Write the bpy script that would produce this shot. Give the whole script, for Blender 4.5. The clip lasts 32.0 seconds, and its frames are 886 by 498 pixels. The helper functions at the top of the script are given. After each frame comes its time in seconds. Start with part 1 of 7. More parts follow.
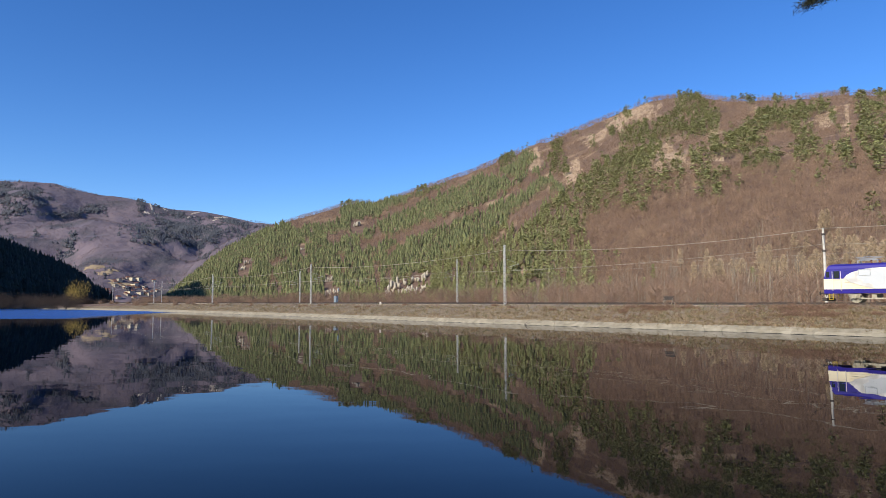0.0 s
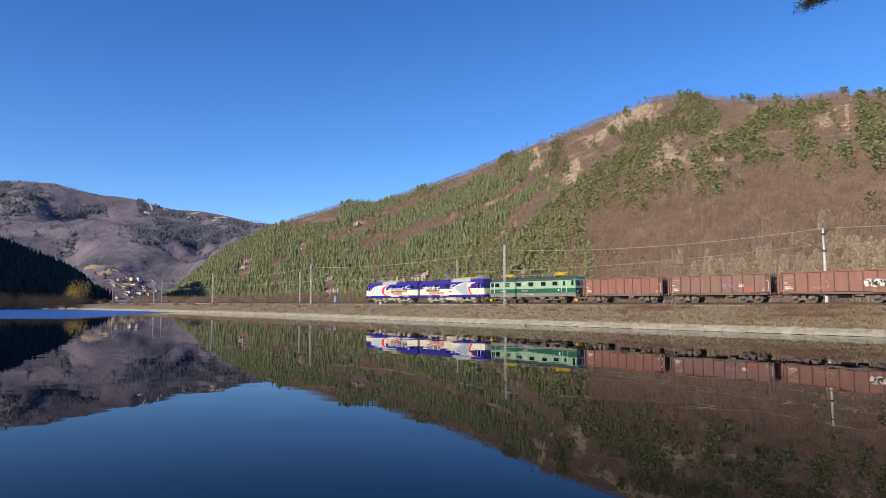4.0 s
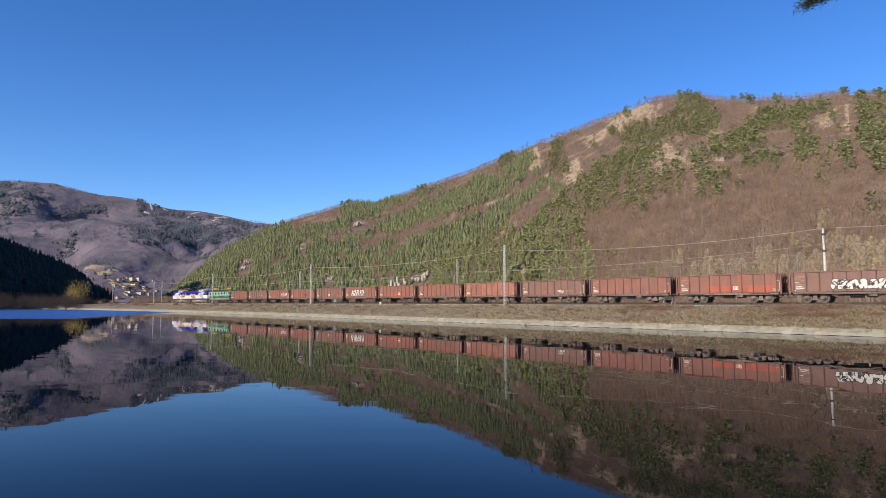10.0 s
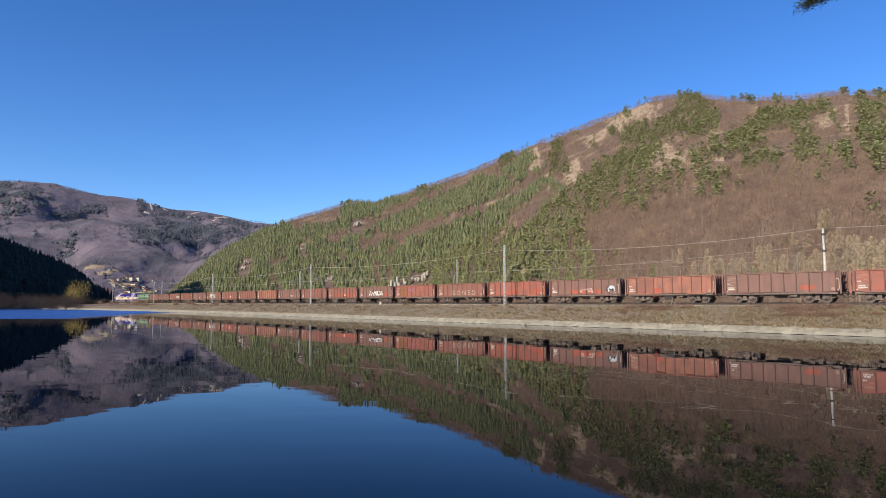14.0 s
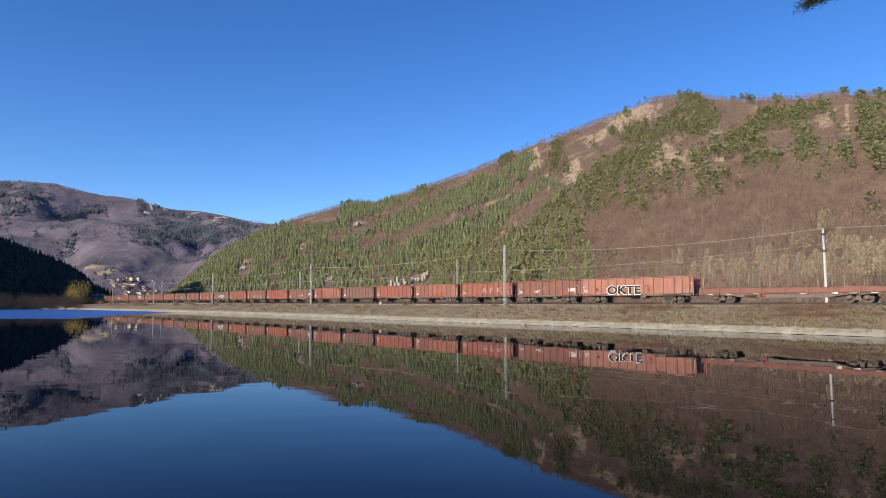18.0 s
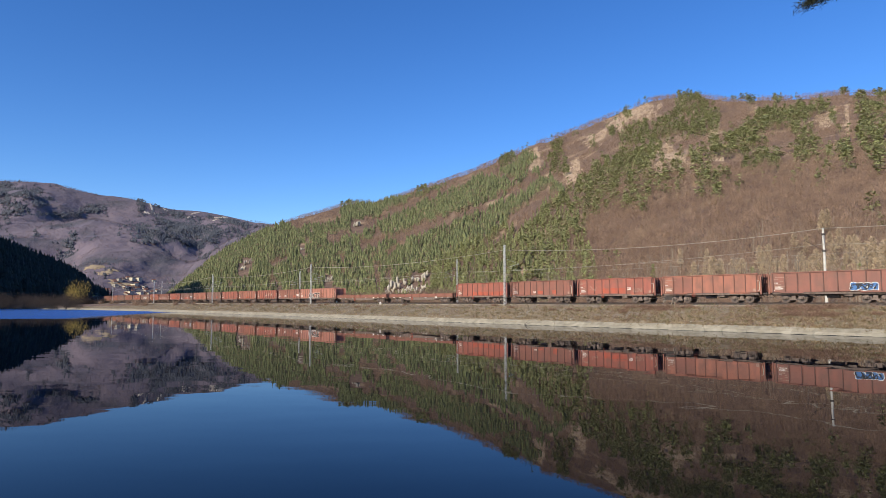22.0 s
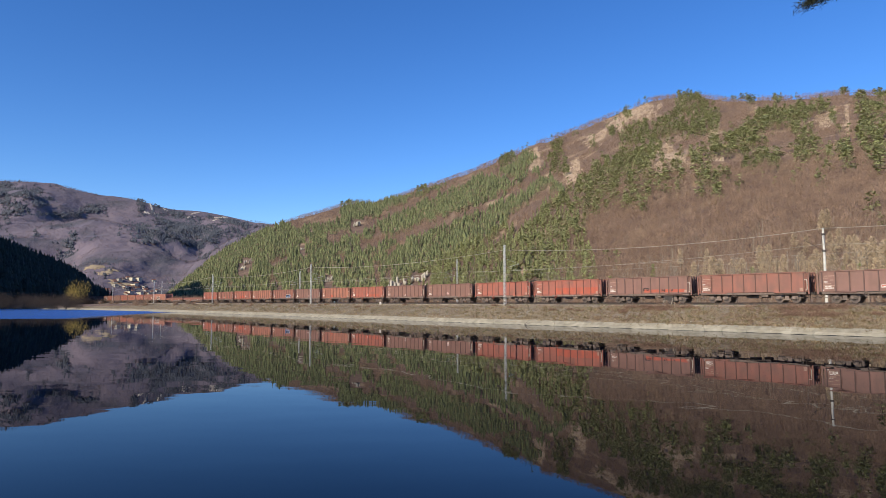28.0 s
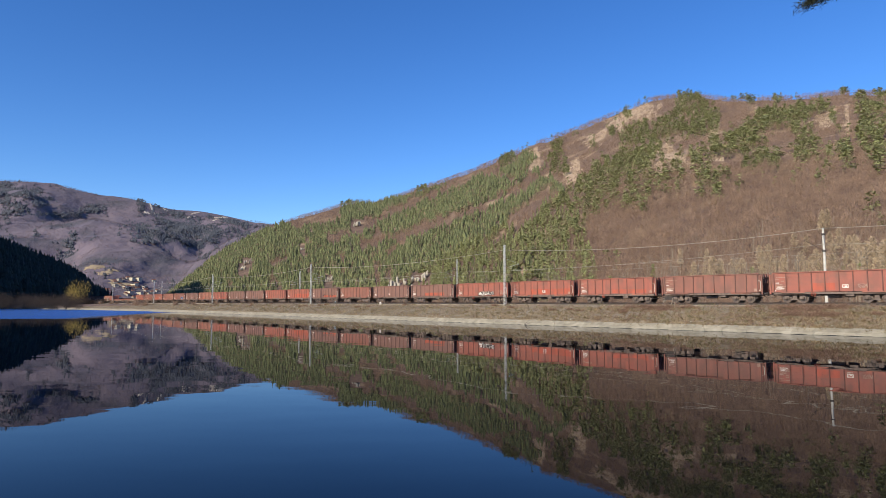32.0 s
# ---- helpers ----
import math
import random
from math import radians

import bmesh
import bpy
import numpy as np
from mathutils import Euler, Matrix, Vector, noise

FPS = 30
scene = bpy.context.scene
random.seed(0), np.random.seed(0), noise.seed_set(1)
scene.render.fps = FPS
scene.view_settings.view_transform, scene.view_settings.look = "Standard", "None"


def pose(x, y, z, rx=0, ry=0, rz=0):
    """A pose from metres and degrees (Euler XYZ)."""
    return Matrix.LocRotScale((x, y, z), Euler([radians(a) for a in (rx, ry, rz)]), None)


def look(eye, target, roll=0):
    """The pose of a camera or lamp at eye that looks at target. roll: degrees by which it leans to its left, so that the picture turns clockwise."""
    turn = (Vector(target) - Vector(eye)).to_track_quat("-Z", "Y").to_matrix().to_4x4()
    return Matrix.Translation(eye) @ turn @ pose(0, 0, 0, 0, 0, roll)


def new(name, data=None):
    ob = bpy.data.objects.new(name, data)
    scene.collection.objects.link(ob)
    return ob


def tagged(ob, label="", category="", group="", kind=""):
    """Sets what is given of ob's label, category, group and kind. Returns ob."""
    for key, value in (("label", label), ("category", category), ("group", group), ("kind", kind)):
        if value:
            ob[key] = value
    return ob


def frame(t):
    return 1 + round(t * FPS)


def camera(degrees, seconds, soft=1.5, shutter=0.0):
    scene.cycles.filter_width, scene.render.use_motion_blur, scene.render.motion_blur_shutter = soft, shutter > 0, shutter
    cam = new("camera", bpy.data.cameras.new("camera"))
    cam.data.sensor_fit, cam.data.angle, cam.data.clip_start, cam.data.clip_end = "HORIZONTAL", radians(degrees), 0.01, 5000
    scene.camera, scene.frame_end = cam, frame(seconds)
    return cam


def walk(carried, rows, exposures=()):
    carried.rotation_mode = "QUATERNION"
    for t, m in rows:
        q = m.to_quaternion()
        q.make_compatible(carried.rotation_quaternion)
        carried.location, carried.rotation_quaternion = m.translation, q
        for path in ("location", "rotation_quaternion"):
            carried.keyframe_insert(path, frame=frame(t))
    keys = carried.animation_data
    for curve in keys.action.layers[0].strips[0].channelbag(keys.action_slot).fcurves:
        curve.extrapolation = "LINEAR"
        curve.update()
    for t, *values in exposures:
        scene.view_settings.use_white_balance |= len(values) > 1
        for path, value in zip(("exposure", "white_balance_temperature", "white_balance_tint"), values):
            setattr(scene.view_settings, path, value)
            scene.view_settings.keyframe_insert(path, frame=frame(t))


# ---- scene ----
# Camera: it stands still on the near bank, 3.3 m over the water.
from mathutils import Quaternion

cam = camera(70.5, 32.0, soft=0.55)
EYE = (0.0, 0.0, 3.65)
TILT, LAKE = 0.0826, 0.35      # upward tilt, level of the lake
STAND = look(EYE, (0.0, math.cos(TILT), EYE[2] + math.sin(TILT)), -0.17)
walk(cam, [(0, STAND), (32, STAND)], [(0, 0.20), (32, 0.20)])

# ---- light: low sun from the left, clear sky ----
SUN_EL, SUN_TRAVEL = 29.0, Vector((0.66, 0.75, 0)).normalized()
world = bpy.data.worlds.new("sky")
scene.world = world
world.use_nodes = True
wn = world.node_tree.nodes
sky = wn.new("ShaderNodeTexSky")
sky.sky_type, sky.sun_disc = "NISHITA", False
sky.sun_elevation = radians(SUN_EL)
sky.sun_rotation = math.atan2(-SUN_TRAVEL.x, -SUN_TRAVEL.y)
sky.altitude = 900.0
sky.air_density, sky.dust_density, sky.ozone_density = 1.0, 0.0, 5.0
hue = wn.new("ShaderNodeHueSaturation")
hue.inputs["Saturation"].default_value, hue.inputs["Hue"].default_value = 1.2, 0.510
world.node_tree.links.new(sky.outputs[0], hue.inputs["Color"])
world.node_tree.links.new(hue.outputs[0], wn["Background"].inputs[0])
wn["Background"].inputs[1].default_value = 0.152
sun = new("sun", bpy.data.lights.new("sun", "SUN"))
sun.data.energy, sun.data.angle, sun.data.color = 5.4, radians(0.53), (1.0, 0.90, 0.71)
sun.matrix_world = look((0, 0, 0), SUN_TRAVEL * math.cos(radians(SUN_EL)) - Vector((0, 0, math.sin(radians(SUN_EL)))))


# ---- materials ----
def mat(name, colour, rough=0.8, metal=0.0, colour2=None, scale=1.0, detail=6.0, amount=0.5, bump=0.0, bump_scale=None,
        island=0.0, each=0.0, stretch=(1, 1, 1), ior=None, stain=None, stain_scale=0.3, stain_amount=0.5, relief=0.05, stain_soft=0.08):
    """Base colour varied by noise at two scales, relief, and a change of tone from piece to piece."""
    m = bpy.data.materials.new(name)
    m.use_nodes = True
    nt, ln = m.node_tree.nodes, m.node_tree.links
    b = nt["Principled BSDF"]
    b.inputs["Roughness"].default_value, b.inputs["Metallic"].default_value = rough, metal
    if ior:
        b.inputs["IOR"].default_value = ior
    geo = nt.new("ShaderNodeTexCoord")
    mp = nt.new("ShaderNodeMapping")
    mp.inputs["Scale"].default_value = stretch
    ln.new(geo.outputs["Object"], mp.inputs["Vector"])
    n1 = nt.new("ShaderNodeTexNoise")
    n1.inputs["Scale"].default_value, n1.inputs["Detail"].default_value = scale, detail
    ln.new(mp.outputs[0], n1.inputs["Vector"])
    ramp = nt.new("ShaderNodeMapRange")
    ramp.inputs[1].default_value, ramp.inputs[2].default_value = 0.5 - 0.5 * (1 - amount) - 0.02, 0.5 + 0.5 * (1 - amount) + 0.02
    ln.new(n1.outputs[0], ramp.inputs[0])
    mix = nt.new("ShaderNodeMix")
    mix.data_type = "RGBA"
    mix.inputs[6].default_value = (*colour, 1)
    mix.inputs[7].default_value = (*(colour2 or tuple(c * 0.6 for c in colour)), 1)
    ln.new(ramp.outputs[0], mix.inputs[0])
    out = mix.outputs[2]
    if stain:
        n2 = nt.new("ShaderNodeTexNoise")
        n2.inputs["Scale"].default_value, n2.inputs["Detail"].default_value = stain_scale, 8.0
        ln.new(geo.outputs["Object"], n2.inputs["Vector"])
        r2 = nt.new("ShaderNodeMapRange")
        r2.inputs[1].default_value, r2.inputs[2].default_value = 1 - stain_amount - stain_soft / 2, 1 - stain_amount + stain_soft
        ln.new(n2.outputs[0], r2.inputs[0])
        mx = nt.new("ShaderNodeMix")
        mx.data_type = "RGBA"
        mx.inputs[7].default_value = (*stain, 1)
        ln.new(r2.outputs[0], mx.inputs[0])
        ln.new(out, mx.inputs[6])
        out = mx.outputs[2]
    if island or each:
        hsv = nt.new("ShaderNodeHueSaturation")
        rnd = nt.new("ShaderNodeNewGeometry").outputs["Random Per Island"] if island else nt.new("ShaderNodeObjectInfo").outputs["Random"]
        a = island or each
        rr = nt.new("ShaderNodeMapRange")
        rr.inputs[3].default_value, rr.inputs[4].default_value = 1 - a, 1 + a
        ln.new(rnd, rr.inputs[0])
        ln.new(rr.outputs[0], hsv.inputs["Value"])
        ln.new(out, hsv.inputs["Color"])
        out = hsv.outputs[0]
    ln.new(out, b.inputs["Base Color"])
    if bump:
        nb = nt.new("ShaderNodeTexNoise")
        nb.inputs["Scale"].default_value, nb.inputs["Detail"].default_value = bump_scale or scale * 4, 5.0
        ln.new(mp.outputs[0], nb.inputs["Vector"])
        bp = nt.new("ShaderNodeBump")
        bp.inputs["Strength"].default_value = min(bump, 1.0)
        bp.inputs["Distance"].default_value = relief
        ln.new(nb.outputs[0], bp.inputs["Height"])
        ln.new(bp.outputs[0], b.inputs["Normal"])
    return m


def water_material():
    """Still lake: mirror gloss under small ripples, over a nearly black body; ruffled in the far arm, where sky blue is
    put into the colours.
    """
    m = bpy.data.materials.new("lake_water")
    m.use_nodes = True
    nt, ln = m.node_tree.nodes, m.node_tree.links
    nt.remove(nt["Principled BSDF"])
    geo = nt.new("ShaderNodeNewGeometry")

    def math_node(op, a, b=None, c=None):
        nd = nt.new("ShaderNodeMath")
        nd.operation = op
        for k, v in enumerate((a, b, c)):
            if isinstance(v, (int, float)):
                nd.inputs[k].default_value = v
            elif v is not None:
                ln.new(v, nd.inputs[k])
        return nd.outputs[0]

    def noise(scale, detail, squeeze):
        mp = nt.new("ShaderNodeMapping")
        mp.inputs["Scale"].default_value = squeeze
        ln.new(geo.outputs["Position"], mp.inputs["Vector"])
        nd = nt.new("ShaderNodeTexNoise")
        nd.inputs["Scale"].default_value, nd.inputs["Detail"].default_value = scale, detail
        ln.new(mp.outputs[0], nd.inputs["Vector"])
        return nd

    sep = nt.new("ShaderNodeSeparateXYZ")
    ln.new(geo.outputs["Position"], sep.inputs[0])
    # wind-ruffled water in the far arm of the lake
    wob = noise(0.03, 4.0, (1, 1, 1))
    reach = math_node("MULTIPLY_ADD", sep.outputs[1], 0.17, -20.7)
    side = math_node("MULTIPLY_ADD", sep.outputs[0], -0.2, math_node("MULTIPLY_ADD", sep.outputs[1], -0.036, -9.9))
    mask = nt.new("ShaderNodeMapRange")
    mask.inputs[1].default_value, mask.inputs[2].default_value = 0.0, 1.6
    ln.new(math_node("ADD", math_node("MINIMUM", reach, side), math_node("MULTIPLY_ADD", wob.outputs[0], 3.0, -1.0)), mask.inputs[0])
    # slopes of two trains of ripples, in patches of livelier and stiller water
    patch = nt.new("ShaderNodeMapRange")
    patch.inputs[1].default_value, patch.inputs[2].default_value, patch.inputs[3].default_value, patch.inputs[4].default_value = 0.35, 0.65, 0.4, 1.3
    ln.new(noise(0.07, 2.0, (0.3, 1, 1)).outputs[0], patch.inputs[0])
    slopes = []
    for k in (0, 1):
        total = None
        for scale, detail, squeeze, amp in ((1.1, 2.0, (0.38, 1, 1), 0.013), (0.22, 1.0, (0.5, 1, 1), 0.004)):
            col = nt.new("ShaderNodeSeparateColor")
            ln.new(noise(scale, detail, squeeze).outputs["Color"], col.inputs[0])
            one = math_node("MULTIPLY", math_node("SUBTRACT", col.outputs[k], 0.5), amp * (0.5 if k == 0 else 1.0))
            total = one if total is None else math_node("ADD", total, one)
        slopes.append(math_node("MULTIPLY", total, patch.outputs[0]))
    vec = nt.new("ShaderNodeCombineXYZ")
    ln.new(slopes[0], vec.inputs[0])
    ln.new(slopes[1], vec.inputs[1])
    vec.inputs[2].default_value = 1.0
    norm = nt.new("ShaderNodeVectorMath")
    norm.operation = "NORMALIZE"
    ln.new(vec.outputs[0], norm.inputs[0])
    body = nt.new("ShaderNodeBsdfDiffuse")
    tint = nt.new("ShaderNodeMix")
    tint.data_type = "RGBA"
    # far arm: blue of the mirrored sky painted into body and gloss colour
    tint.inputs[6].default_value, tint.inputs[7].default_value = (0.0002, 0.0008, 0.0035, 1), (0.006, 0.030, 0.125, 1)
    ln.new(mask.outputs[0], tint.inputs[0])
    ln.new(tint.outputs[2], body.inputs["Color"])
    gloss = nt.new("ShaderNodeBsdfGlossy")
    sheen = nt.new("ShaderNodeMix")
    sheen.data_type = "RGBA"
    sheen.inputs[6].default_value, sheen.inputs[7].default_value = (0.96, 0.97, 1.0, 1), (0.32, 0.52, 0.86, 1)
    ln.new(mask.outputs[0], sheen.inputs[0])
    ln.new(sheen.outputs[2], gloss.inputs["Color"])
    rough = nt.new("ShaderNodeMapRange")
    rough.inputs[3].default_value, rough.inputs[4].default_value = 0.012, 0.26
    ln.new(mask.outputs[0], rough.inputs[0])
    ln.new(rough.outputs[0], gloss.inputs["Roughness"])
    ln.new(norm.outputs[0], gloss.inputs["Normal"])
    fres = nt.new("ShaderNodeFresnel")
    index = nt.new("ShaderNodeMapRange")
    index.inputs[3].default_value, index.inputs[4].default_value = 1.185, 1.16
    ln.new(mask.outputs[0], index.inputs[0])
    ln.new(index.outputs[0], fres.inputs["IOR"])
    ln.new(norm.outputs[0], fres.inputs["Normal"])
    mix = nt.new("ShaderNodeMixShader")
    ln.new(fres.outputs[0], mix.inputs[0])
    ln.new(body.outputs[0], mix.inputs[1])
    ln.new(gloss.outputs[0], mix.inputs[2])
    ln.new(mix.outputs[0], nt["Material Output"].inputs["Surface"])
    return m


M_WATER = water_material()
M_GROUND = mat("valley_ground", (0.17, 0.11, 0.078), 0.95, colour2=(0.10, 0.064, 0.048), scale=0.06, amount=0.6, stain=(0.30, 0.215, 0.14), stain_scale=0.02, stain_amount=0.42, bump=1.0, bump_scale=0.25, relief=1.2)
M_STRAWSLOPE = mat("straw_slope", (0.45, 0.34, 0.23), 0.95, colour2=(0.30, 0.215, 0.15), scale=0.15, amount=0.6, stain=(0.20, 0.135, 0.095), stain_scale=0.09, stain_amount=0.44, stain_soft=0.12, bump=1.0, bump_scale=0.4, relief=0.6)
# far slopes: the bluish haze of distance is mixed into the base colour
M_HAZYFAR = mat("hazy_far_woodland", (0.162, 0.128, 0.152), 0.95, colour2=(0.112, 0.095, 0.122), scale=0.006, amount=0.7, stain=(0.061, 0.061, 0.076), stain_scale=0.0035, stain_amount=0.44, bump=1.0, bump_scale=0.03, relief=9.0)
M_BANK = mat("dry_grass_bank", (0.29, 0.225, 0.145), 0.95, colour2=(0.12, 0.088, 0.058), scale=2.2, amount=0.6, bump=1.0, bump_scale=5.0, stain=(0.23, 0.20, 0.15), stain_scale=0.35, stain_amount=0.47, stain_soft=0.16)
M_CONC = mat("weathered_concrete", (0.33, 0.30, 0.24), 0.9, colour2=(0.2, 0.18, 0.14), scale=0.8, amount=0.55, bump=0.3, stain=(0.2, 0.18, 0.13), stain_scale=0.5, stain_amount=0.36)
M_PATH = mat("tan_gravel", (0.42, 0.34, 0.24), 0.95, colour2=(0.25, 0.20, 0.14), scale=1.5, amount=0.5, bump=0.5, stain=(0.2, 0.15, 0.1), stain_scale=0.5, stain_amount=0.38)
M_BALLAST = mat("track_ballast", (0.085, 0.066, 0.055), 0.95, colour2=(0.035, 0.03, 0.027), scale=6.0, amount=0.5, bump=0.8)
M_RAIL = mat("rail_steel", (0.055, 0.04, 0.033), 0.6, 0.4, scale=3.0)
M_SLEEPER = mat("concrete_sleeper", (0.26, 0.23, 0.2), 0.9, scale=2.0)
M_CONIFER = mat("conifer_needles", (0.150, 0.160, 0.067), 0.85, colour2=(0.09, 0.104, 0.043), scale=0.05, amount=0.5, island=0.5)
M_PINE = mat("pine_needles", (0.275, 0.28, 0.118), 0.85, colour2=(0.17, 0.18, 0.078), scale=0.2, amount=0.5, island=0.4)
# far trees carry the same haze tint in their base colours
M_HAZYFIR = mat("hazy_far_firs", (0.085, 0.092, 0.11), 0.9, scale=0.02, island=0.3)
M_HAZYBARE = mat("hazy_far_twigs", (0.212, 0.158, 0.163), 0.95, colour2=(0.128, 0.102, 0.122), scale=0.01, amount=0.5, island=0.35)
M_BARE = mat("bare_twigs", (0.290, 0.192, 0.132), 0.9, colour2=(0.150, 0.097, 0.073), scale=0.11, amount=0.62, island=0.32)
# needles of the shaded hill, darkened to carry its shade in the colour
M_SHADEDFIR = mat("shaded_conifer_needles", (0.027, 0.031, 0.016), 0.85, colour2=(0.018, 0.021, 0.013), scale=0.05, amount=0.5, island=0.3)
M_STRAW = mat("clearing_straw", (0.46, 0.35, 0.235), 0.95, colour2=(0.34, 0.25, 0.17), scale=0.05, amount=0.5, island=0.2)
M_LARCH = mat("pale_twigs", (0.44, 0.34, 0.225), 0.9, colour2=(0.35, 0.265, 0.175), scale=0.05, amount=0.5, island=0.3)
M_BARK = mat("pale_bark", (0.33, 0.28, 0.22), 0.9, scale=1.5, each=0.25)
M_ROCK = mat("limestone", (0.5, 0.45, 0.36), 0.9, colour2=(0.27, 0.24, 0.19), scale=0.25, amount=0.5, bump=0.8)
M_POLE = mat("pale_concrete_pole", (0.62, 0.6, 0.55), 0.8, colour2=(0.45, 0.43, 0.39), scale=1.5, amount=0.5)
M_STEEL = mat("galvanised_steel", (0.62, 0.62, 0.60), 0.5, 0.1, scale=2.0, amount=0.7)
M_WIRE = mat("copper_wire", (0.5, 0.46, 0.38), 0.6, 0.0)

# ---- train materials ----
def paint(name, c, rough=0.6, grime=0.42):
    return mat(name, c, rough, colour2=tuple(a * 0.62 + 0.016 for a in c), scale=1.6, amount=0.6, stretch=(1, 1, 0.22), stain=(0.155, 0.085, 0.064), stain_scale=0.7, stain_amount=grime + 0.04, stain_soft=0.22, bump=0.05, bump_scale=3)


M_OXIDE = {"B": paint("oxide_brown_paint", (0.273, 0.105, 0.074)), "D": paint("dark_brown_paint", (0.228, 0.114, 0.089)),
           "R": paint("faded_red_paint", (0.348, 0.105, 0.071)), "O": paint("orange_brown_paint", (0.367, 0.139, 0.090)), "P": paint("pink_brown_paint", (0.414, 0.172, 0.121), grime=0.25)}
# ribs: a darker tone of each wagon paint
M_SEAM = {k: paint("dark_rib_" + k.lower(), c) for k, c in (("B", (0.12, 0.05, 0.037)), ("D", (0.10, 0.052, 0.042)), ("R", (0.15, 0.05, 0.036)), ("O", (0.16, 0.064, 0.044)), ("P", (0.2, 0.09, 0.066)))}
M_CHALK = mat("chalky_letters", (0.50, 0.43, 0.38), 0.8, colour2=(0.36, 0.28, 0.23), scale=4.0, amount=0.5)
M_PATCH = paint("fresh_red_primer", (0.43, 0.088, 0.046), grime=0.36)
M_RUST = mat("rusty_sheet", (0.27, 0.12, 0.06), 0.85, colour2=(0.15, 0.06, 0.035), scale=2.0)
M_TUB = mat("wagon_inside", (0.10, 0.06, 0.045), 0.9, scale=1.5)
M_FRAME = mat("grimy_underframe", (0.07, 0.055, 0.048), 0.85, colour2=(0.03, 0.025, 0.024), scale=3.0, each=0.2)
M_BOGIE = mat("dusty_bogie", (0.22, 0.165, 0.135), 0.85, colour2=(0.10, 0.076, 0.066), scale=3.0, each=0.2)
M_WHEEL = mat("wheel_steel", (0.17, 0.13, 0.11), 0.6, 0.3, scale=4.0)
M_WHITE = mat("white_marking", (0.72, 0.68, 0.63), 0.7, colour2=(0.5, 0.44, 0.4), scale=4.0, amount=0.5)
M_BLACK = mat("black_spray", (0.02, 0.02, 0.022), 0.6)
M_TAN = mat("tan_marking", (0.36, 0.24, 0.19), 0.8, colour2=(0.27, 0.16, 0.12), scale=5.0)
M_SPRAYBLUE = mat("blue_spray", (0.06, 0.17, 0.42), 0.6, scale=3.0)
M_SPRAYPINK = mat("violet_spray", (0.36, 0.22, 0.36), 0.6, scale=3.0)
M_SPRAYGREEN = mat("green_spray", (0.2, 0.33, 0.2), 0.6, scale=3.0)
M_YELLOW = mat("yellow_paint", (0.72, 0.52, 0.03), 0.5, scale=2.0)
M_HANDRAIL = mat("pale_handrail", (0.66, 0.6, 0.5), 0.6, scale=3.0)
M_LBLUE = mat("deep_blue_paint", (0.024, 0.014, 0.26), 0.5, colour2=(0.019, 0.013, 0.21), scale=0.6, amount=0.5)
M_CREAM = mat("cream_paint", (0.80, 0.72, 0.52), 0.45, colour2=(0.72, 0.64, 0.46), scale=0.6, amount=0.5)
M_GREY = mat("pale_grey_paint", (0.52, 0.55, 0.58), 0.45, colour2=(0.46, 0.49, 0.52), scale=0.8)
M_GREY2 = mat("mid_grey_paint", (0.34, 0.38, 0.41), 0.5, colour2=(0.29, 0.32, 0.35), scale=0.8)
M_LWHITE = mat("off_white_paint", (0.78, 0.77, 0.74), 0.45, scale=0.7, amount=0.8)
M_RED = mat("signal_red_paint", (0.72, 0.045, 0.02), 0.45, scale=1.0, amount=0.8)
M_ROOF = mat("sooty_roof", (0.05, 0.055, 0.06), 0.7, colour2=(0.03, 0.03, 0.033), scale=1.5)
M_LIGHTGREEN = mat("pale_green_paint", (0.28, 0.41, 0.265), 0.5, colour2=(0.24, 0.355, 0.225), scale=0.7, amount=0.5)
M_DARKGREEN = mat("dark_green_paint", (0.018, 0.10, 0.065), 0.4, colour2=(0.016, 0.08, 0.052), scale=0.7)
M_GREYBAND = mat("dusty_grey_paint", (0.23, 0.22, 0.20), 0.7, colour2=(0.17, 0.15, 0.13), scale=1.5)
M_BEIGE = mat("dusty_beige_metal", (0.48, 0.44, 0.33), 0.7, colour2=(0.26, 0.23, 0.17), scale=3.0, each=0.2)
M_GLASS = mat("dark_window_glass", (0.015, 0.017, 0.02), 0.08, ior=1.5)
M_SCREEN = mat("windscreen_glass", (0.10, 0.13, 0.16), 0.05, ior=1.5)
M_ALU = mat("brushed_aluminium", (0.45, 0.46, 0.47), 0.45, 0.5, scale=2.0, stretch=(0.3, 1, 1))

# ---- track line ----
P0 = Vector((44.77, 66.48, 0))
DIR, OUT = Vector((-0.6413, 0.7673, 0)), Vector((0.7673, 0.6413, 0))
RAIL_Z, CURVE_S, CURVE_R = 3.31, 345.0, 480.0
HEAD = math.atan2(DIR.y, DIR.x)


def along(s, w=0.0, z=0.0):
    """World place at s metres along the line, w metres behind the near face of the train; and the heading."""
    if s <= CURVE_S:
        p, h = P0 + DIR * s, HEAD
    else:
        a = (s - CURVE_S) / CURVE_R
        c = P0 + DIR * CURVE_S + OUT * CURVE_R
        h = HEAD - a
        p = c + Vector((math.cos(h + math.pi / 2), math.sin(h + math.pi / 2), 0)) * CURVE_R
    q = p + Vector((math.sin(h), -math.cos(h), 0)) * w
    return Vector((q.x, q.y, z)), h


SHORE_W = [-12.0, -11.4, -13.7, -13.5, -15.2, -24, -34, -53, -337]


def shore(s):
    """How far the water's edge lies in front of the train's face."""
    return float(np.interp(s, [-900, -10, 50, 130, 210, 290, 330, 374, 420], SHORE_W))


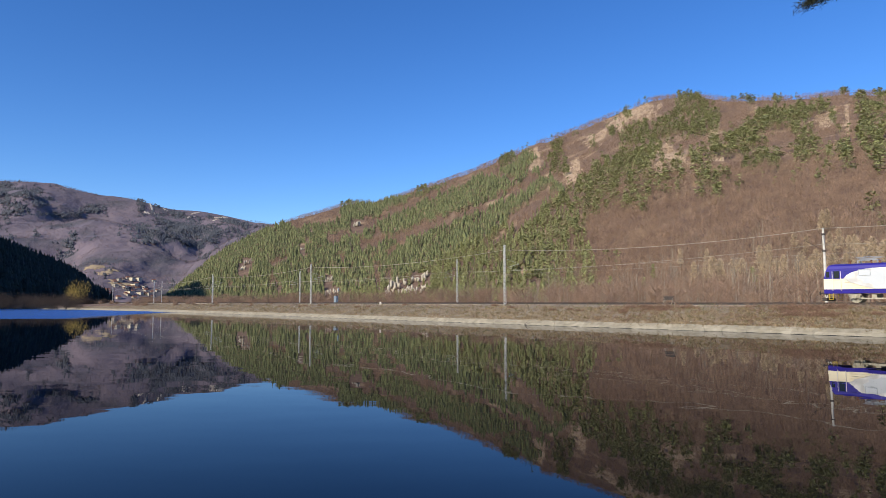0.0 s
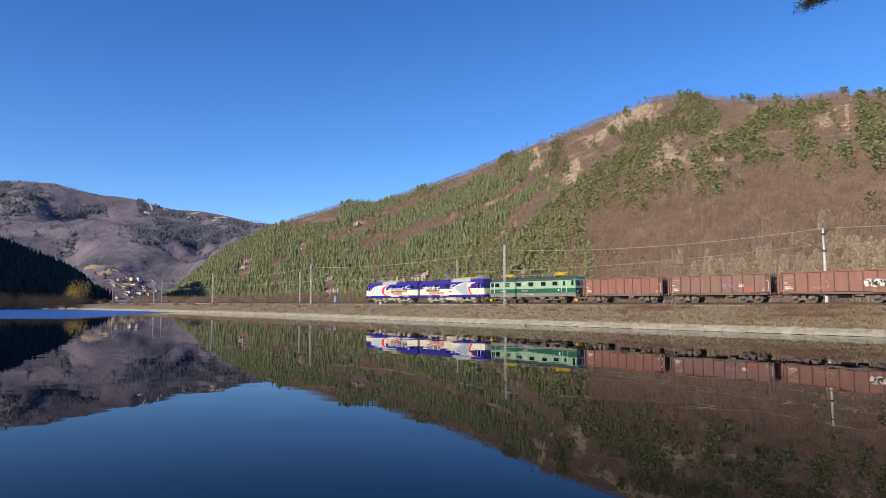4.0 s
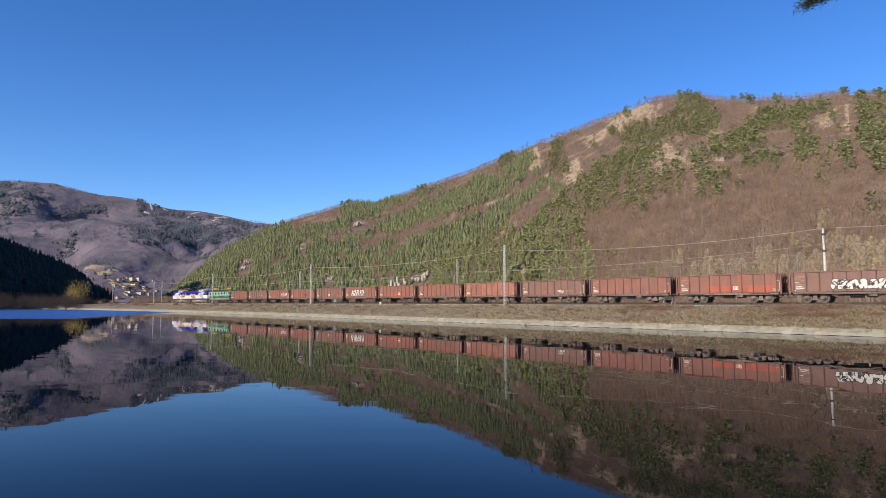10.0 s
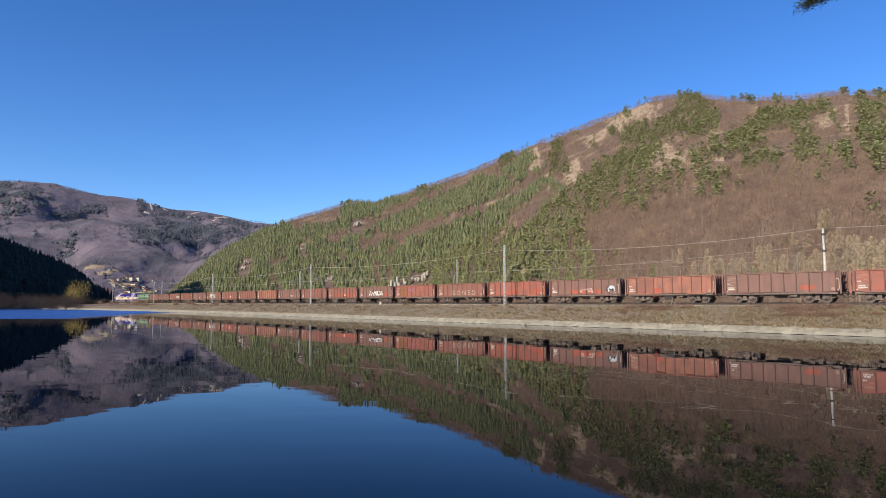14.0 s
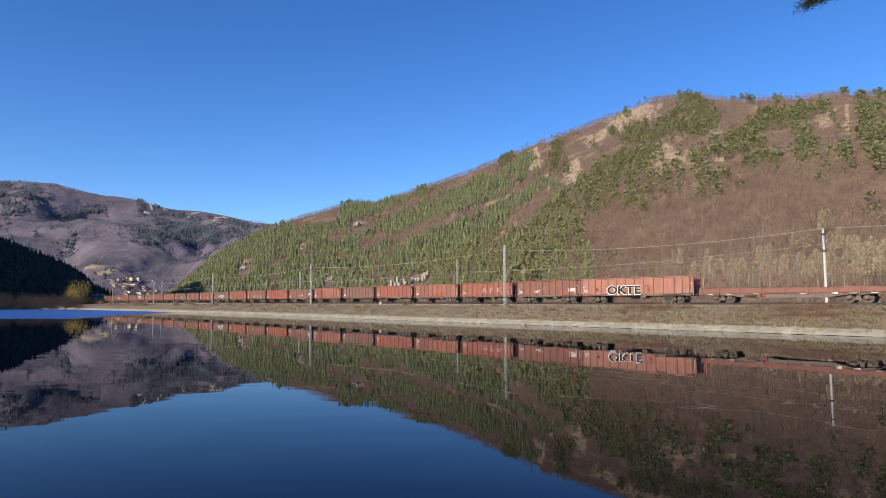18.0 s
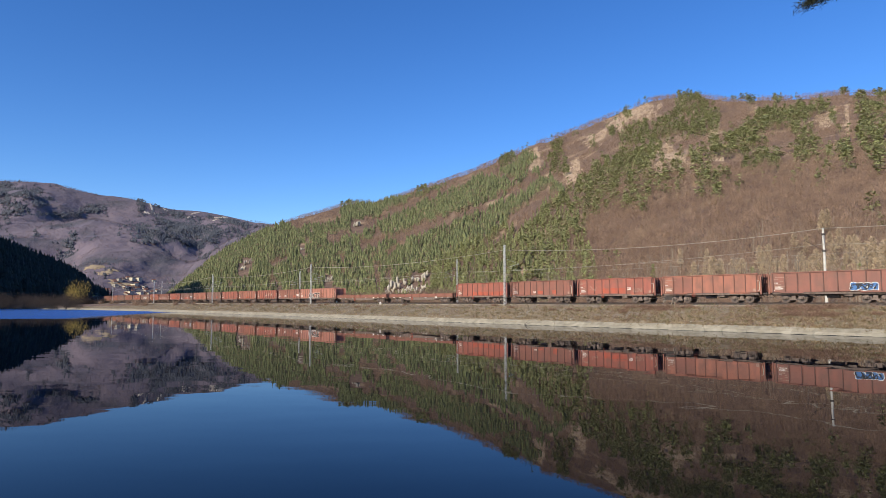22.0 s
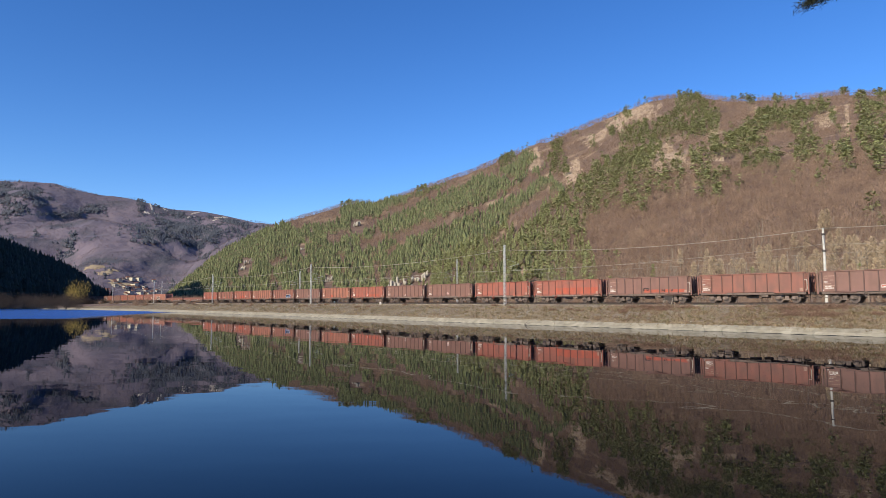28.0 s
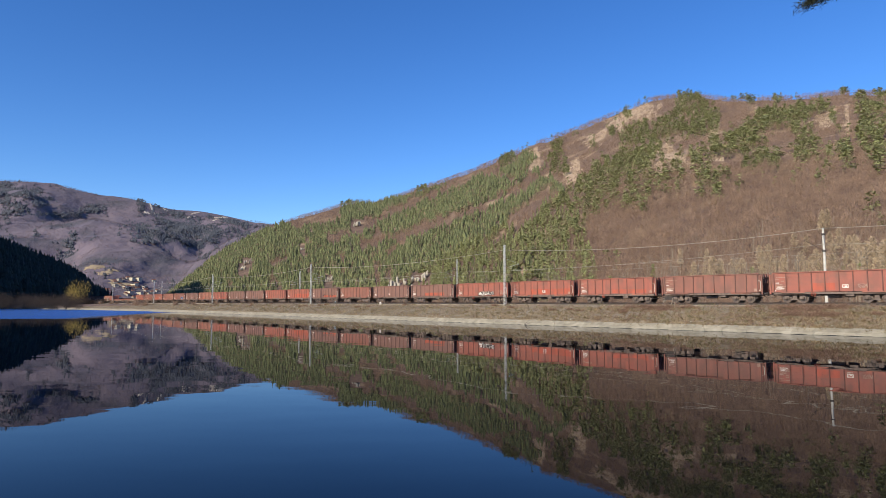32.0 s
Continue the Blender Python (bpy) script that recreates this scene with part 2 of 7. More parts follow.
# ---- mesh helpers ----
def mesh_from(name, verts, tris, mats, index=None, smooth=False):
    me = bpy.data.meshes.new(name)
    verts = np.asarray(verts, np.float32).reshape(-1, 3)
    tris = np.asarray(tris, np.int32).reshape(-1, 3)
    me.vertices.add(len(verts))
    me.vertices.foreach_set("co", verts.ravel())
    me.loops.add(tris.size)
    me.loops.foreach_set("vertex_index", tris.ravel())
    me.polygons.add(len(tris))
    me.polygons.foreach_set("loop_start", np.arange(0, tris.size, 3, dtype=np.int32))
    me.polygons.foreach_set("loop_total", np.full(len(tris), 3, np.int32))
    for m in mats:
        me.materials.append(m)
    if index is not None:
        me.polygons.foreach_set("material_index", np.asarray(index, np.int32))
    if smooth:
        me.polygons.foreach_set("use_smooth", np.ones(len(tris), bool))
    me.update()
    me.validate()
    return me


def grid_tris(rows, cols):
    i, j = np.meshgrid(np.arange(rows - 1), np.arange(cols - 1), indexing="ij")
    a = (i * cols + j).ravel()
    return np.concatenate([np.stack([a, a + 1, a + cols + 1], 1), np.stack([a, a + cols + 1, a + cols], 1)])


def bm_box(bm, x0, x1, y0, y1, z0, z1, m=0):
    vs = [bm.verts.new((x, y, z)) for x in (x0, x1) for y in (y0, y1) for z in (z0, z1)]
    for f in ((0, 1, 3, 2), (4, 6, 7, 5), (0, 4, 5, 1), (2, 3, 7, 6), (0, 2, 6, 4), (1, 5, 7, 3)):
        bm.faces.new([vs[i] for i in f]).material_index = m


def bm_rod(bm, a, b, r, n=6, r2=None, m=0):
    a, b = Vector(a), Vector(b)
    q = (b - a).to_track_quat("Z", "Y")
    rings = []
    for p, rad in ((a, r), (b, r if r2 is None else r2)):
        rings.append([bm.verts.new(p + q @ Vector((rad * math.cos(2 * math.pi * k / n), rad * math.sin(2 * math.pi * k / n), 0))) for k in range(n)])
    for k in range(n):
        bm.faces.new((rings[0][k], rings[0][(k + 1) % n], rings[1][(k + 1) % n], rings[1][k])).material_index = m
    bm.faces.new(rings[0][::-1]).material_index = m
    bm.faces.new(rings[1]).material_index = m


def bm_prism(bm, outline, y0, y1, m=0):
    """An outline of (x, z) drawn out from y0 to y1."""
    a = [bm.verts.new((x, y0, z)) for x, z in outline]
    b = [bm.verts.new((x, y1, z)) for x, z in outline]
    n = len(outline)
    bm.faces.new(a).material_index = m
    bm.faces.new(b[::-1]).material_index = m
    for k in range(n):
        bm.faces.new((a[k], b[k], b[(k + 1) % n], a[(k + 1) % n])).material_index = m


def finish(name, bm, *mats, smooth=False):
    bmesh.ops.recalc_face_normals(bm, faces=bm.faces)
    me = bpy.data.meshes.new(name)
    bm.to_mesh(me)
    bm.free()
    for m in mats:
        me.materials.append(m)
    if smooth:
        for p in me.polygons:
            p.use_smooth = True
    return me


def part(name, data, material, parent, label="", place=None):
    """Links a bmesh or a mesh as one mesh object under a thing or a part."""
    me = data if isinstance(data, bpy.types.Mesh) else finish(name, data, material)
    ob = new(name, me)
    ob.parent = parent
    if place is not None:
        ob.matrix_basis = place
    if label:
        ob["label"] = label
    return ob


# ---- ground: one sheet from the near bank to the far mountains ----
MAIN = [(-0.455, 990, 1150, -7.8), (-0.436, 950, 1250, 15.4), (-0.41, 900, 1350, 47.5), (-0.352, 850, 1500, 124), (-0.276, 800, 1600, 194), (-0.203, 760, 1630, 232.4),
    (-0.149, 720, 1650, 262.8), (-0.108, 680, 1620, 257.9), (-0.039, 620, 1560, 283.2), (0.043, 530, 1450, 303.4), (0.144, 440, 1350, 342.2), (0.246, 370, 1260, 366.4),
    (0.339, 320, 1200, 393.6), (0.399, 290, 1150, 385.7), (0.468, 260, 1100, 359.3), (0.57, 230, 1020, 335.3), (0.644, 210, 960, 323.3), (0.725, 200, 900, 302.3), (1, 180, 760, 259.4)]
FAR = [(-1.1, 2200, 3000, 640), (-0.715, 2500, 3700, 741), (-0.660, 2500, 3750, 743), (-0.610, 2500, 3780, 714), (-0.550, 2500, 3800, 654), (-0.495, 2500, 3840, 650), (-0.474, 2500, 3850, 632),
       (-0.4425, 2500, 3870, 588), (-0.403, 2500, 3900, 577), (-0.349, 2500, 3950, 551), (-0.280, 2400, 4000, 509), (-0.167, 2400, 4000, 408), (0.2, 2400, 4000, 200)]
SPUR = [(-1.1, 1900, 2600, 400), (-0.713, 1900, 3000, 412), (-0.620, 1900, 3000, 394), (-0.566, 1900, 2950, 401), (-0.530, 1900, 2900, 372), (-0.493, 1950, 2800, 335), (-0.456, 2000, 2650, 250), (-0.419, 2000, 2500, 165),
        (-0.392, 1900, 2600, 165), (-0.34, 1800, 2700, 240), (-0.285, 1800, 2800, 340), (-0.1, 1800, 2800, 300)]
# rows past the left edge are out of view, raised to shade this slope
DARK = [(-1.1, 225, 700, 355), (-0.93, 300, 700, 220), (-0.895, 330, 700, 195), (-0.710, 330, 640, 61), (-0.664, 360, 620, 48), (-0.618, 400, 600, 31), (-0.572, 470, 560, 15), (-0.535, 490, 530, 4), (-0.513, 490, 520, -6)]
BACK = [(-1.1, 700, 1000, 120), (-0.756, 700, 1000, 101), (-0.678, 700, 1000, 88), (-0.618, 700, 1000, 66), (-0.572, 700, 950, 37), (-0.530, 700, 900, -6)]


def ridge(rows, t):
    a = np.array(rows, float)
    d = (-0.012, -0.006, 0.0, 0.006, 0.012) if rows is FAR or rows is SPUR else (0.0,)
    return [sum(np.interp(t + u, a[:, 0], a[:, k]) for u in d) / len(d) for k in (1, 2, 3)]


def fbm(x, y, scale, seed, octaves=4):
    """Smooth value noise on arrays, about -1 to 1."""
    tot, amp = 0.0, 1.0
    r = np.random.RandomState(seed)
    table = r.rand(64, 64) * 2 - 1
    for _ in range(octaves):
        u, v = x / scale + seed * 3.7, y / scale + seed * 1.3
        i, j = np.floor(u).astype(int), np.floor(v).astype(int)
        fu, fv = u - i, v - j
        fu, fv = fu * fu * (3 - 2 * fu), fv * fv * (3 - 2 * fv)
        g = lambda a, b: table[a % 64, b % 64]
        tot = tot + amp * ((g(i, j) * (1 - fu) + g(i + 1, j) * fu) * (1 - fv) + (g(i, j + 1) * (1 - fu) + g(i + 1, j + 1) * fu) * fv)
        amp, scale = amp * 0.5, scale * 0.5
    return tot / 1.6


def hill(rows, X, Y, t, base, power, rough, seed, grain=190):
    yf, yr, zr = ridge(rows, t)
    q = (Y - yf) / (yr - yf)
    up = base + (zr - base) * np.clip(q, 0, 1) ** power
    up = up + rough * fbm(X, Y, grain, seed) * np.clip(q * (1 - q) * 4, 0, 1) * np.clip(zr / 100, 0, 1)
    down = zr - (q - 1) * (yr - yf) * 0.35
    z = np.where(q <= 1, up, down)
    return np.where(q > 0, z, -50.0)


# added hill out of view, sized by the shadow it casts
SHADE_HILL = (0.80, 50.0, 398.0, 1.0, 1.1, 318.0)


def height(X, Y):
    X, Y = np.asarray(X, float), np.asarray(Y, float)
    t = np.where(Y > 1, X / np.maximum(Y, 1), np.sign(X) * 3)
    t = np.clip(t, -1.05, 0.98)
    Yc = np.where(Y > 1, np.maximum(Y, np.hypot(X, Y) * 0.69), 0)
    s = (X - P0.x) * DIR.x + (Y - P0.y) * DIR.y
    w = (X - P0.x) * OUT.x + (Y - P0.y) * OUT.y
    ws = np.interp(s, [-900, -10, 50, 130, 210, 290, 330, 374, 420], SHORE_W)
    base = 2.5 + 0.4 * fbm(X, Y, 60, 5)
    land = np.clip((w - ws) * 0.4, -2.0, 0.6) + LAKE - 0.05
    z = np.where(w > ws + 2.0, np.minimum(base, LAKE + 0.3 + (w - ws - 2.0) * 0.2), land)
    near = np.clip((5.0 - Y) * 0.9, -2.0, 2.05)
    z = np.maximum(z, near)
    z = np.maximum(z, hill(MAIN, X, Yc, t, 2.5, 1.12, 16, 11))
    left = t < -0.05
    for rows, pw, ro, sd, gr in ((FAR, 1.0, 125, 21, 330), (SPUR, 0.9, 90, 31, 300), (DARK, 0.8, 3, 41, 190), (BACK, 0.9, 5, 51, 190)):
        z = np.maximum(z, np.where(left, hill(rows, X, Yc, t, 2.5, pw, ro, sd, gr), -50))
    # unseen hill added left of the view to keep the low sun off the far bay
    shade_hill = np.where(Y > 5, np.clip(Y / 70, 0, 1) * np.clip((-X - np.maximum(SHADE_HILL[0] * Y + SHADE_HILL[1], SHADE_HILL[2] - SHADE_HILL[3] * Y)) * SHADE_HILL[4], -50, SHADE_HILL[5]), -50)
    z = np.maximum(z, shade_hill)
    behind = np.clip((-Y - 40) * 0.12, 0, 60)
    return np.maximum(z, np.where(Y < 0, 2.05 + behind, -50))


# pine stands under the summit: bearing, rise, half widths, tilt
PINE_BELT = [(0.256, 0.17, 0.04, 0.044, 0), (0.307, 0.202, 0.034, 0.062, 0), (0.309, 0.258, 0.027, 0.027, 0.5), (0.364, 0.274, 0.04, 0.016, 0.4), (0.409, 0.29, 0.027, 0.04, 0),
    (0.44, 0.284, 0.012, 0.019, 0), (0.205, 0.11, 0.027, 0.04, 0.3), (0.195, 0.047, 0.062, 0.028, 0), (0.189, 0.221, 0.019, 0.021, 0), (0.366, 0.183, 0.035, 0.021, 0),
    (0.418, 0.225, 0.014, 0.019, 0), (0.455, 0.237, 0.027, 0.018, 0), (0.445, 0.178, 0.034, 0.021, 0), (0.329, 0.17, 0.027, 0.027, 0), (0.224, 0.142, 0.044, 0.023, 0.3),
    (0.474, 0.248, 0.023, 0.014, 0.4)]
# pine stands east of the summit
EAST_PINES = [(0.521, 0.28, 0.027, 0.019, 0.6), (0.558, 0.283, 0.023, 0.021, 0), (0.509, 0.224, 0.019, 0.03, 0), (0.538, 0.218, 0.012, 0.012, 0), (0.591, 0.246, 0.028, 0.032, 0),
    (0.588, 0.299, 0.016, 0.011, 0), (0.619, 0.309, 0.018, 0.012, 0), (0.637, 0.283, 0.008, 0.019, 0), (0.651, 0.219, 0.018, 0.021, 0), (0.625, 0.215, 0.008, 0.018, 0),
    (0.699, 0.266, 0.021, 0.044, 0.2), (0.576, 0.271, 0.018, 0.016, 0), (0.71, 0.21, 0.012, 0.018, 0), (0.7, 0.118, 0.012, 0.021, 0), (0.697, 0.303, 0.027, 0.012, 0)]
# small groups of pines along the crest
CREST_PINES = [(0.392, 0.335, 0.012, 0.005, 0), (0.477, 0.327, 0.023, 0.008, 0), (0.502, 0.323, 0.008, 0.007, 0), (0.547, 0.32, 0.008, 0.009, 0), (0.571, 0.33, 0.009, 0.007, 0),
    (0.653, 0.334, 0.008, 0.007, 0), (0.681, 0.319, 0.009, 0.009, 0), (0.715, 0.326, 0.012, 0.008, 0), (0.105, 0.223, 0.012, 0.014, 0), (0.136, 0.226, 0.011, 0.012, 0),
    (-0.147, 0.146, 0.021, 0.019, 0.1), (-0.033, 0.171, 0.011, 0.008, 0), (0.334, 0.328, 0.005, 0.004, 0), (-0.114, 0.157, 0.011, 0.006, 0), (0.185, 0.247, 0.012, 0.007, 0.3),
    (0.301, 0.3, 0.007, 0.007, 0), (0.244, 0.247, 0.007, 0.008, 0), (0.277, 0.267, 0.006, 0.008, 0)]
# open straw-coloured ground between the stands
STRAW = [(0.354, 0.22, 0.019, 0.032, 0), (0.385, 0.211, 0.023, 0.016, 0), (0.41, 0.206, 0.012, 0.012, 0), (0.442, 0.271, 0.012, 0.019, 0.5), (0.443, 0.22, 0.019, 0.018, 0),
    (0.557, 0.224, 0.021, 0.035, 0), (0.542, 0.192, 0.018, 0.011, 0), (0.622, 0.287, 0.023, 0.018, 0.3), (0.637, 0.308, 0.023, 0.005, 0.3), (0.634, 0.238, 0.011, 0.027, 0),
    (0.615, 0.183, 0.007, 0.014, 0), (0.71, 0.245, 0.012, 0.019, 0), (0.287, 0.291, 0.027, 0.019, 0.5), (0.254, 0.263, 0.023, 0.018, 0.5), (0.145, 0.232, 0.011, 0.021, 0),
    (0.211, 0.207, 0.016, 0.027, 0), (0.329, 0.305, 0.025, 0.014, 0.4), (0.659, 0.292, 0.007, 0.027, 0)]
# lanes of bare beech between the firs: from, to, half width
LANES = [(-0.276, 0.127, -0.167, 0.154, 0.0142), (-0.239, 0.121, -0.167, 0.135, 0.0071), (-0.176, 0.098, -0.085, 0.14, 0.008), (-0.085, 0.14, -0.022, 0.166, 0.0071),
    (-0.022, 0.166, 0.07, 0.212, 0.008), (0.07, 0.212, 0.162, 0.265, 0.0142), (-0.085, 0.095, 0.015, 0.131, 0.0071), (0.015, 0.131, 0.088, 0.158, 0.0071),
    (0.088, 0.158, 0.184, 0.215, 0.008), (0.114, 0.12, 0.161, 0.165, 0.015), (0.069, 0.083, 0.092, 0.097, 0.008), (-0.085, 0.075, -0.058, 0.098, 0.0062),
    (0.182, 0.083, 0.237, 0.115, 0.0124), (0.162, 0.265, 0.273, 0.291, 0.0212), (-0.13, 0.084, -0.094, 0.098, 0.0053), (0.143, 0.212, 0.208, 0.247, 0.0088),
    (-0.274, 0.057, -0.239, 0.071, 0.0035)]
# dark fir stands on the far mountain; one narrow wedge paints a shadow
FAR_STANDS = [(-0.704, 0.179, 0.035, 0.008, -0.1), (-0.695, 0.157, 0.023, 0.007, -0.2), (-0.642, 0.161, 0.014, 0.005, 0), (-0.612, 0.14, 0.035, 0.004, 0),
    (-0.563, 0.147, 0.021, 0.007, 0), (-0.685, 0.143, 0.027, 0.004, 0), (-0.486, 0.153, 0.006, 0.014, -0.6), (-0.473, 0.117, 0.03, 0.008, -0.2), (-0.412, 0.114, 0.044, 0.012, -0.15),
    (-0.362, 0.11, 0.035, 0.011, 0), (-0.447, 0.099, 0.035, 0.011, -0.2), (-0.402, 0.092, 0.023, 0.006, -0.2), (-0.448, 0.129, 0.018, 0.007, -0.5), (-0.6, 0.078, 0.011, 0.014, 0),
    (-0.423, 0.137, 0.016, 0.005, -0.4), (-0.33, 0.125, 0.027, 0.004, -0.2)]


def stand(rows, t, e, wobble):
    """How far inside the nearest of some oval stands each place lies: 1 at its heart, 0 at its rim."""
    best = np.full(len(t), -9.0)
    for ct, ce, rt, re, tilt in rows:
        a, b = (t - ct) / rt, (e - ce - tilt * (t - ct)) / re
        best = np.maximum(best, 1 - np.sqrt(a * a + b * b))
    return best + wobble


# pale crags showing through the woods: bearing, rise, width, height
CRAGS = [(-0.138, 0.119, 15, 26), (-0.313, 0.059, 12, 18), (-0.319, 0.050, 12, 14), (-0.225, 0.082, 7, 9), (-0.072, 0.020, 22, 20), (-0.035, 0.033, 20, 16), (-0.040, 0.013, 18, 12), (-0.177, 0.011, 18, 14), (-0.182, 0.031, 9, 14), (-0.058, 0.013, 18, 14), (-0.085, 0.011, 12, 10)]


def build_ground():
    view = np.radians(np.arange(-46, 46.01, 0.25))
    rest = np.radians(np.arange(49, 314.1, 3.0))
    az = np.concatenate([view, rest])
    r = np.concatenate([[0.002], np.unique(np.concatenate([np.geomspace(2, 4850, 270), np.arange(700, 1260, 8.0)]))])
    R, A = np.meshgrid(r, az, indexing="ij")
    X, Y = R * np.sin(A), R * np.cos(A)
    Z = height(X, Y)
    n, c = X.shape
    tris = grid_tris(n, c)
    i = np.arange(n - 1)
    a, b = i * c + c - 1, i * c
    close = np.concatenate([np.stack([a, b, b + c], 1), np.stack([a, b + c, a + c], 1)])
    tris = np.concatenate([tris, close])[:, ::-1]
    cy = Y.ravel()[tris].mean(1)
    cx = X.ravel()[tris].mean(1)
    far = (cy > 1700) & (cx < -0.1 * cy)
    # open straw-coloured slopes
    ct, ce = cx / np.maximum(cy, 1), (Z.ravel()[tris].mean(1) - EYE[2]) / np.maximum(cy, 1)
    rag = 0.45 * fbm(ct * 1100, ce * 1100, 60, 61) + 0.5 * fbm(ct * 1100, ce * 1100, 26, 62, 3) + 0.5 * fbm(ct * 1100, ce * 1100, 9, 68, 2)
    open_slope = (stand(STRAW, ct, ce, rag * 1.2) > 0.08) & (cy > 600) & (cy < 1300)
    ob = new("ground", mesh_from("ground", np.stack([X, Y, Z], -1), tris, [M_GROUND, M_HAZYFAR, M_STRAWSLOPE], np.where(open_slope, 2, far.astype(int)), smooth=True))
    return tagged(ob, "brown wooded valley ground, hills and mountains", "ground", kind="structure")


build_ground()

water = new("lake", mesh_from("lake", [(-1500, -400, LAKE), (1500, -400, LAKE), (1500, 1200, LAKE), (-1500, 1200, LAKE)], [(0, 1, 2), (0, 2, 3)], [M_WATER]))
tagged(water, "calm dark blue lake mirroring the hills", "lake", kind="structure")


# ---- railway embankment ----
def strip(name, profile, material, s0, s1, step, label, wobble=0.0, seed=1, category="embankment"):
    """A band along the line; profile(s) gives (w, z) points across it."""
    st = np.arange(s0, s1 + step / 2, step)
    rows = []
    for s in st:
        pr = profile(s)
        for k, (w, z) in enumerate(pr):
            p, _ = along(s, w, z)
            rows.append(p)
    v = np.array(rows)
    if wobble:
        nn = fbm(v[:, 0], v[:, 1] + v[:, 2] * 3, 1.6, seed) * wobble
        v[:, 2] += nn
    ob = new(name, mesh_from(name, v, grid_tris(len(st), len(pr)), [material], smooth=True))
    return tagged(ob, label, category, kind="structure")


def bank_profile(s):
    e = shore(s)
    a, b = e + 0.95, min(-2.9, e + 40)
    pts = [(a - 0.3, LAKE + 0.3), (a, LAKE + 0.62)]
    for k in range(1, 9):
        u = k / 8
        pts.append((a + (b - a) * u, LAKE + 0.62 + (2.31 - LAKE) * (u ** 0.8)))
    return pts + [(-1.6, 2.98), (-0.9, 2.8), (2.0, 2.7), (14.0, 2.75), (19.0, 2.6), (24, 1.0)]


strip("embankment", bank_profile, M_BANK, -620, 330, 1.0, "embankment slope of dry yellow grass and earth", wobble=0.13)
strip("track_path", lambda s: [(-2.75, 2.8), (-2.5, 3.02), (-1.3, 3.05), (-1.0, 2.8)], M_PATH, -620, 330, 2.0, "pale tan gravel path beside the track", wobble=0.02, seed=5, category="path")
strip("revetment", lambda s: [(shore(s) - 2.0, LAKE - 1.2), (shore(s), LAKE), (shore(s) + 0.75, LAKE + 0.5), (shore(s) + 1.0, LAKE + 0.66), (shore(s) + 1.3, LAKE + 0.60)], M_CONC, -620, 330, 2.0,
      "pale weathered concrete revetment at the waterline", wobble=0.03, seed=3)
for k, axis in enumerate((1.5, 9.6)):
    strip("ballast_bed", lambda s, c=axis: [(c - 2.9, 2.70), (c - 1.9, 3.1), (c + 1.9, 3.1), (c + 2.9, 2.70)], M_BALLAST, -620, 900, 3.0, "grey-brown ballast bed under the rails", wobble=0.03, seed=7)
    for side in (-0.75, 0.75):
        c = axis + side
        strip("rail", lambda s, c=c: [(c - 0.07, 3.14), (c - 0.015, 3.17), (c - 0.036, 3.28), (c - 0.036, RAIL_Z), (c + 0.036, RAIL_Z), (c + 0.036, 3.28), (c + 0.015, 3.17), (c + 0.07, 3.14)],
              M_RAIL, -620, 900, 4.0, "worn brown steel rail", category="rail")


# ---- woods ----
def cone_tree(rng, tiers=4, sides=7):
    v, f = [], []
    for k in range(tiers):
        z0, z1 = 0.10 + 0.80 * k / tiers, min(1.0, 0.10 + 0.80 * (k + 1.65) / tiers)
        r = 0.20 * (1 - k / tiers) + 0.03
        a0, n = rng.rand() * 6, len(v)
        v.append((rng.randn() * 0.01, rng.randn() * 0.01, z1))
        for j in range(sides):
            a, q = a0 + 2 * math.pi * j / sides, r * (0.7 + 0.6 * rng.rand())
            v.append((q * math.cos(a), q * math.sin(a), z0 - 0.05 * rng.rand()))
        f += [(n, n + 1 + j, n + 1 + (j + 1) % sides) for j in range(sides)]
    return np.array(v), np.array(f)


def blob(rng, c, r, squash=0.7):
    g = (1 + 5 ** 0.5) / 2
    v = np.array([(-1, g, 0), (1, g, 0), (-1, -g, 0), (1, -g, 0), (0, -1, g), (0, 1, g), (0, -1, -g), (0, 1, -g), (g, 0, -1), (g, 0, 1), (-g, 0, -1), (-g, 0, 1)], float) / 1.9
    f = np.array([(0, 11, 5), (0, 5, 1), (0, 1, 7), (0, 7, 10), (0, 10, 11), (1, 5, 9), (5, 11, 4), (11, 10, 2), (10, 7, 6), (7, 1, 8), (3, 9, 4), (3, 4, 2), (3, 2, 6), (3, 6, 8), (3, 8, 9), (4, 9, 5), (2, 4, 11), (6, 2, 10), (8, 6, 7), (9, 8, 1)])
    v = v * (0.65 + 0.7 * rng.rand(12, 1)) * r * np.array([1, 1, squash]) + np.array(c)
    return v, f


def join(parts):
    vs, fs, n = [], [], 0
    for v, f in parts:
        vs.append(v)
        fs.append(f + n)
        n += len(v)
    return np.concatenate(vs), np.concatenate(fs)


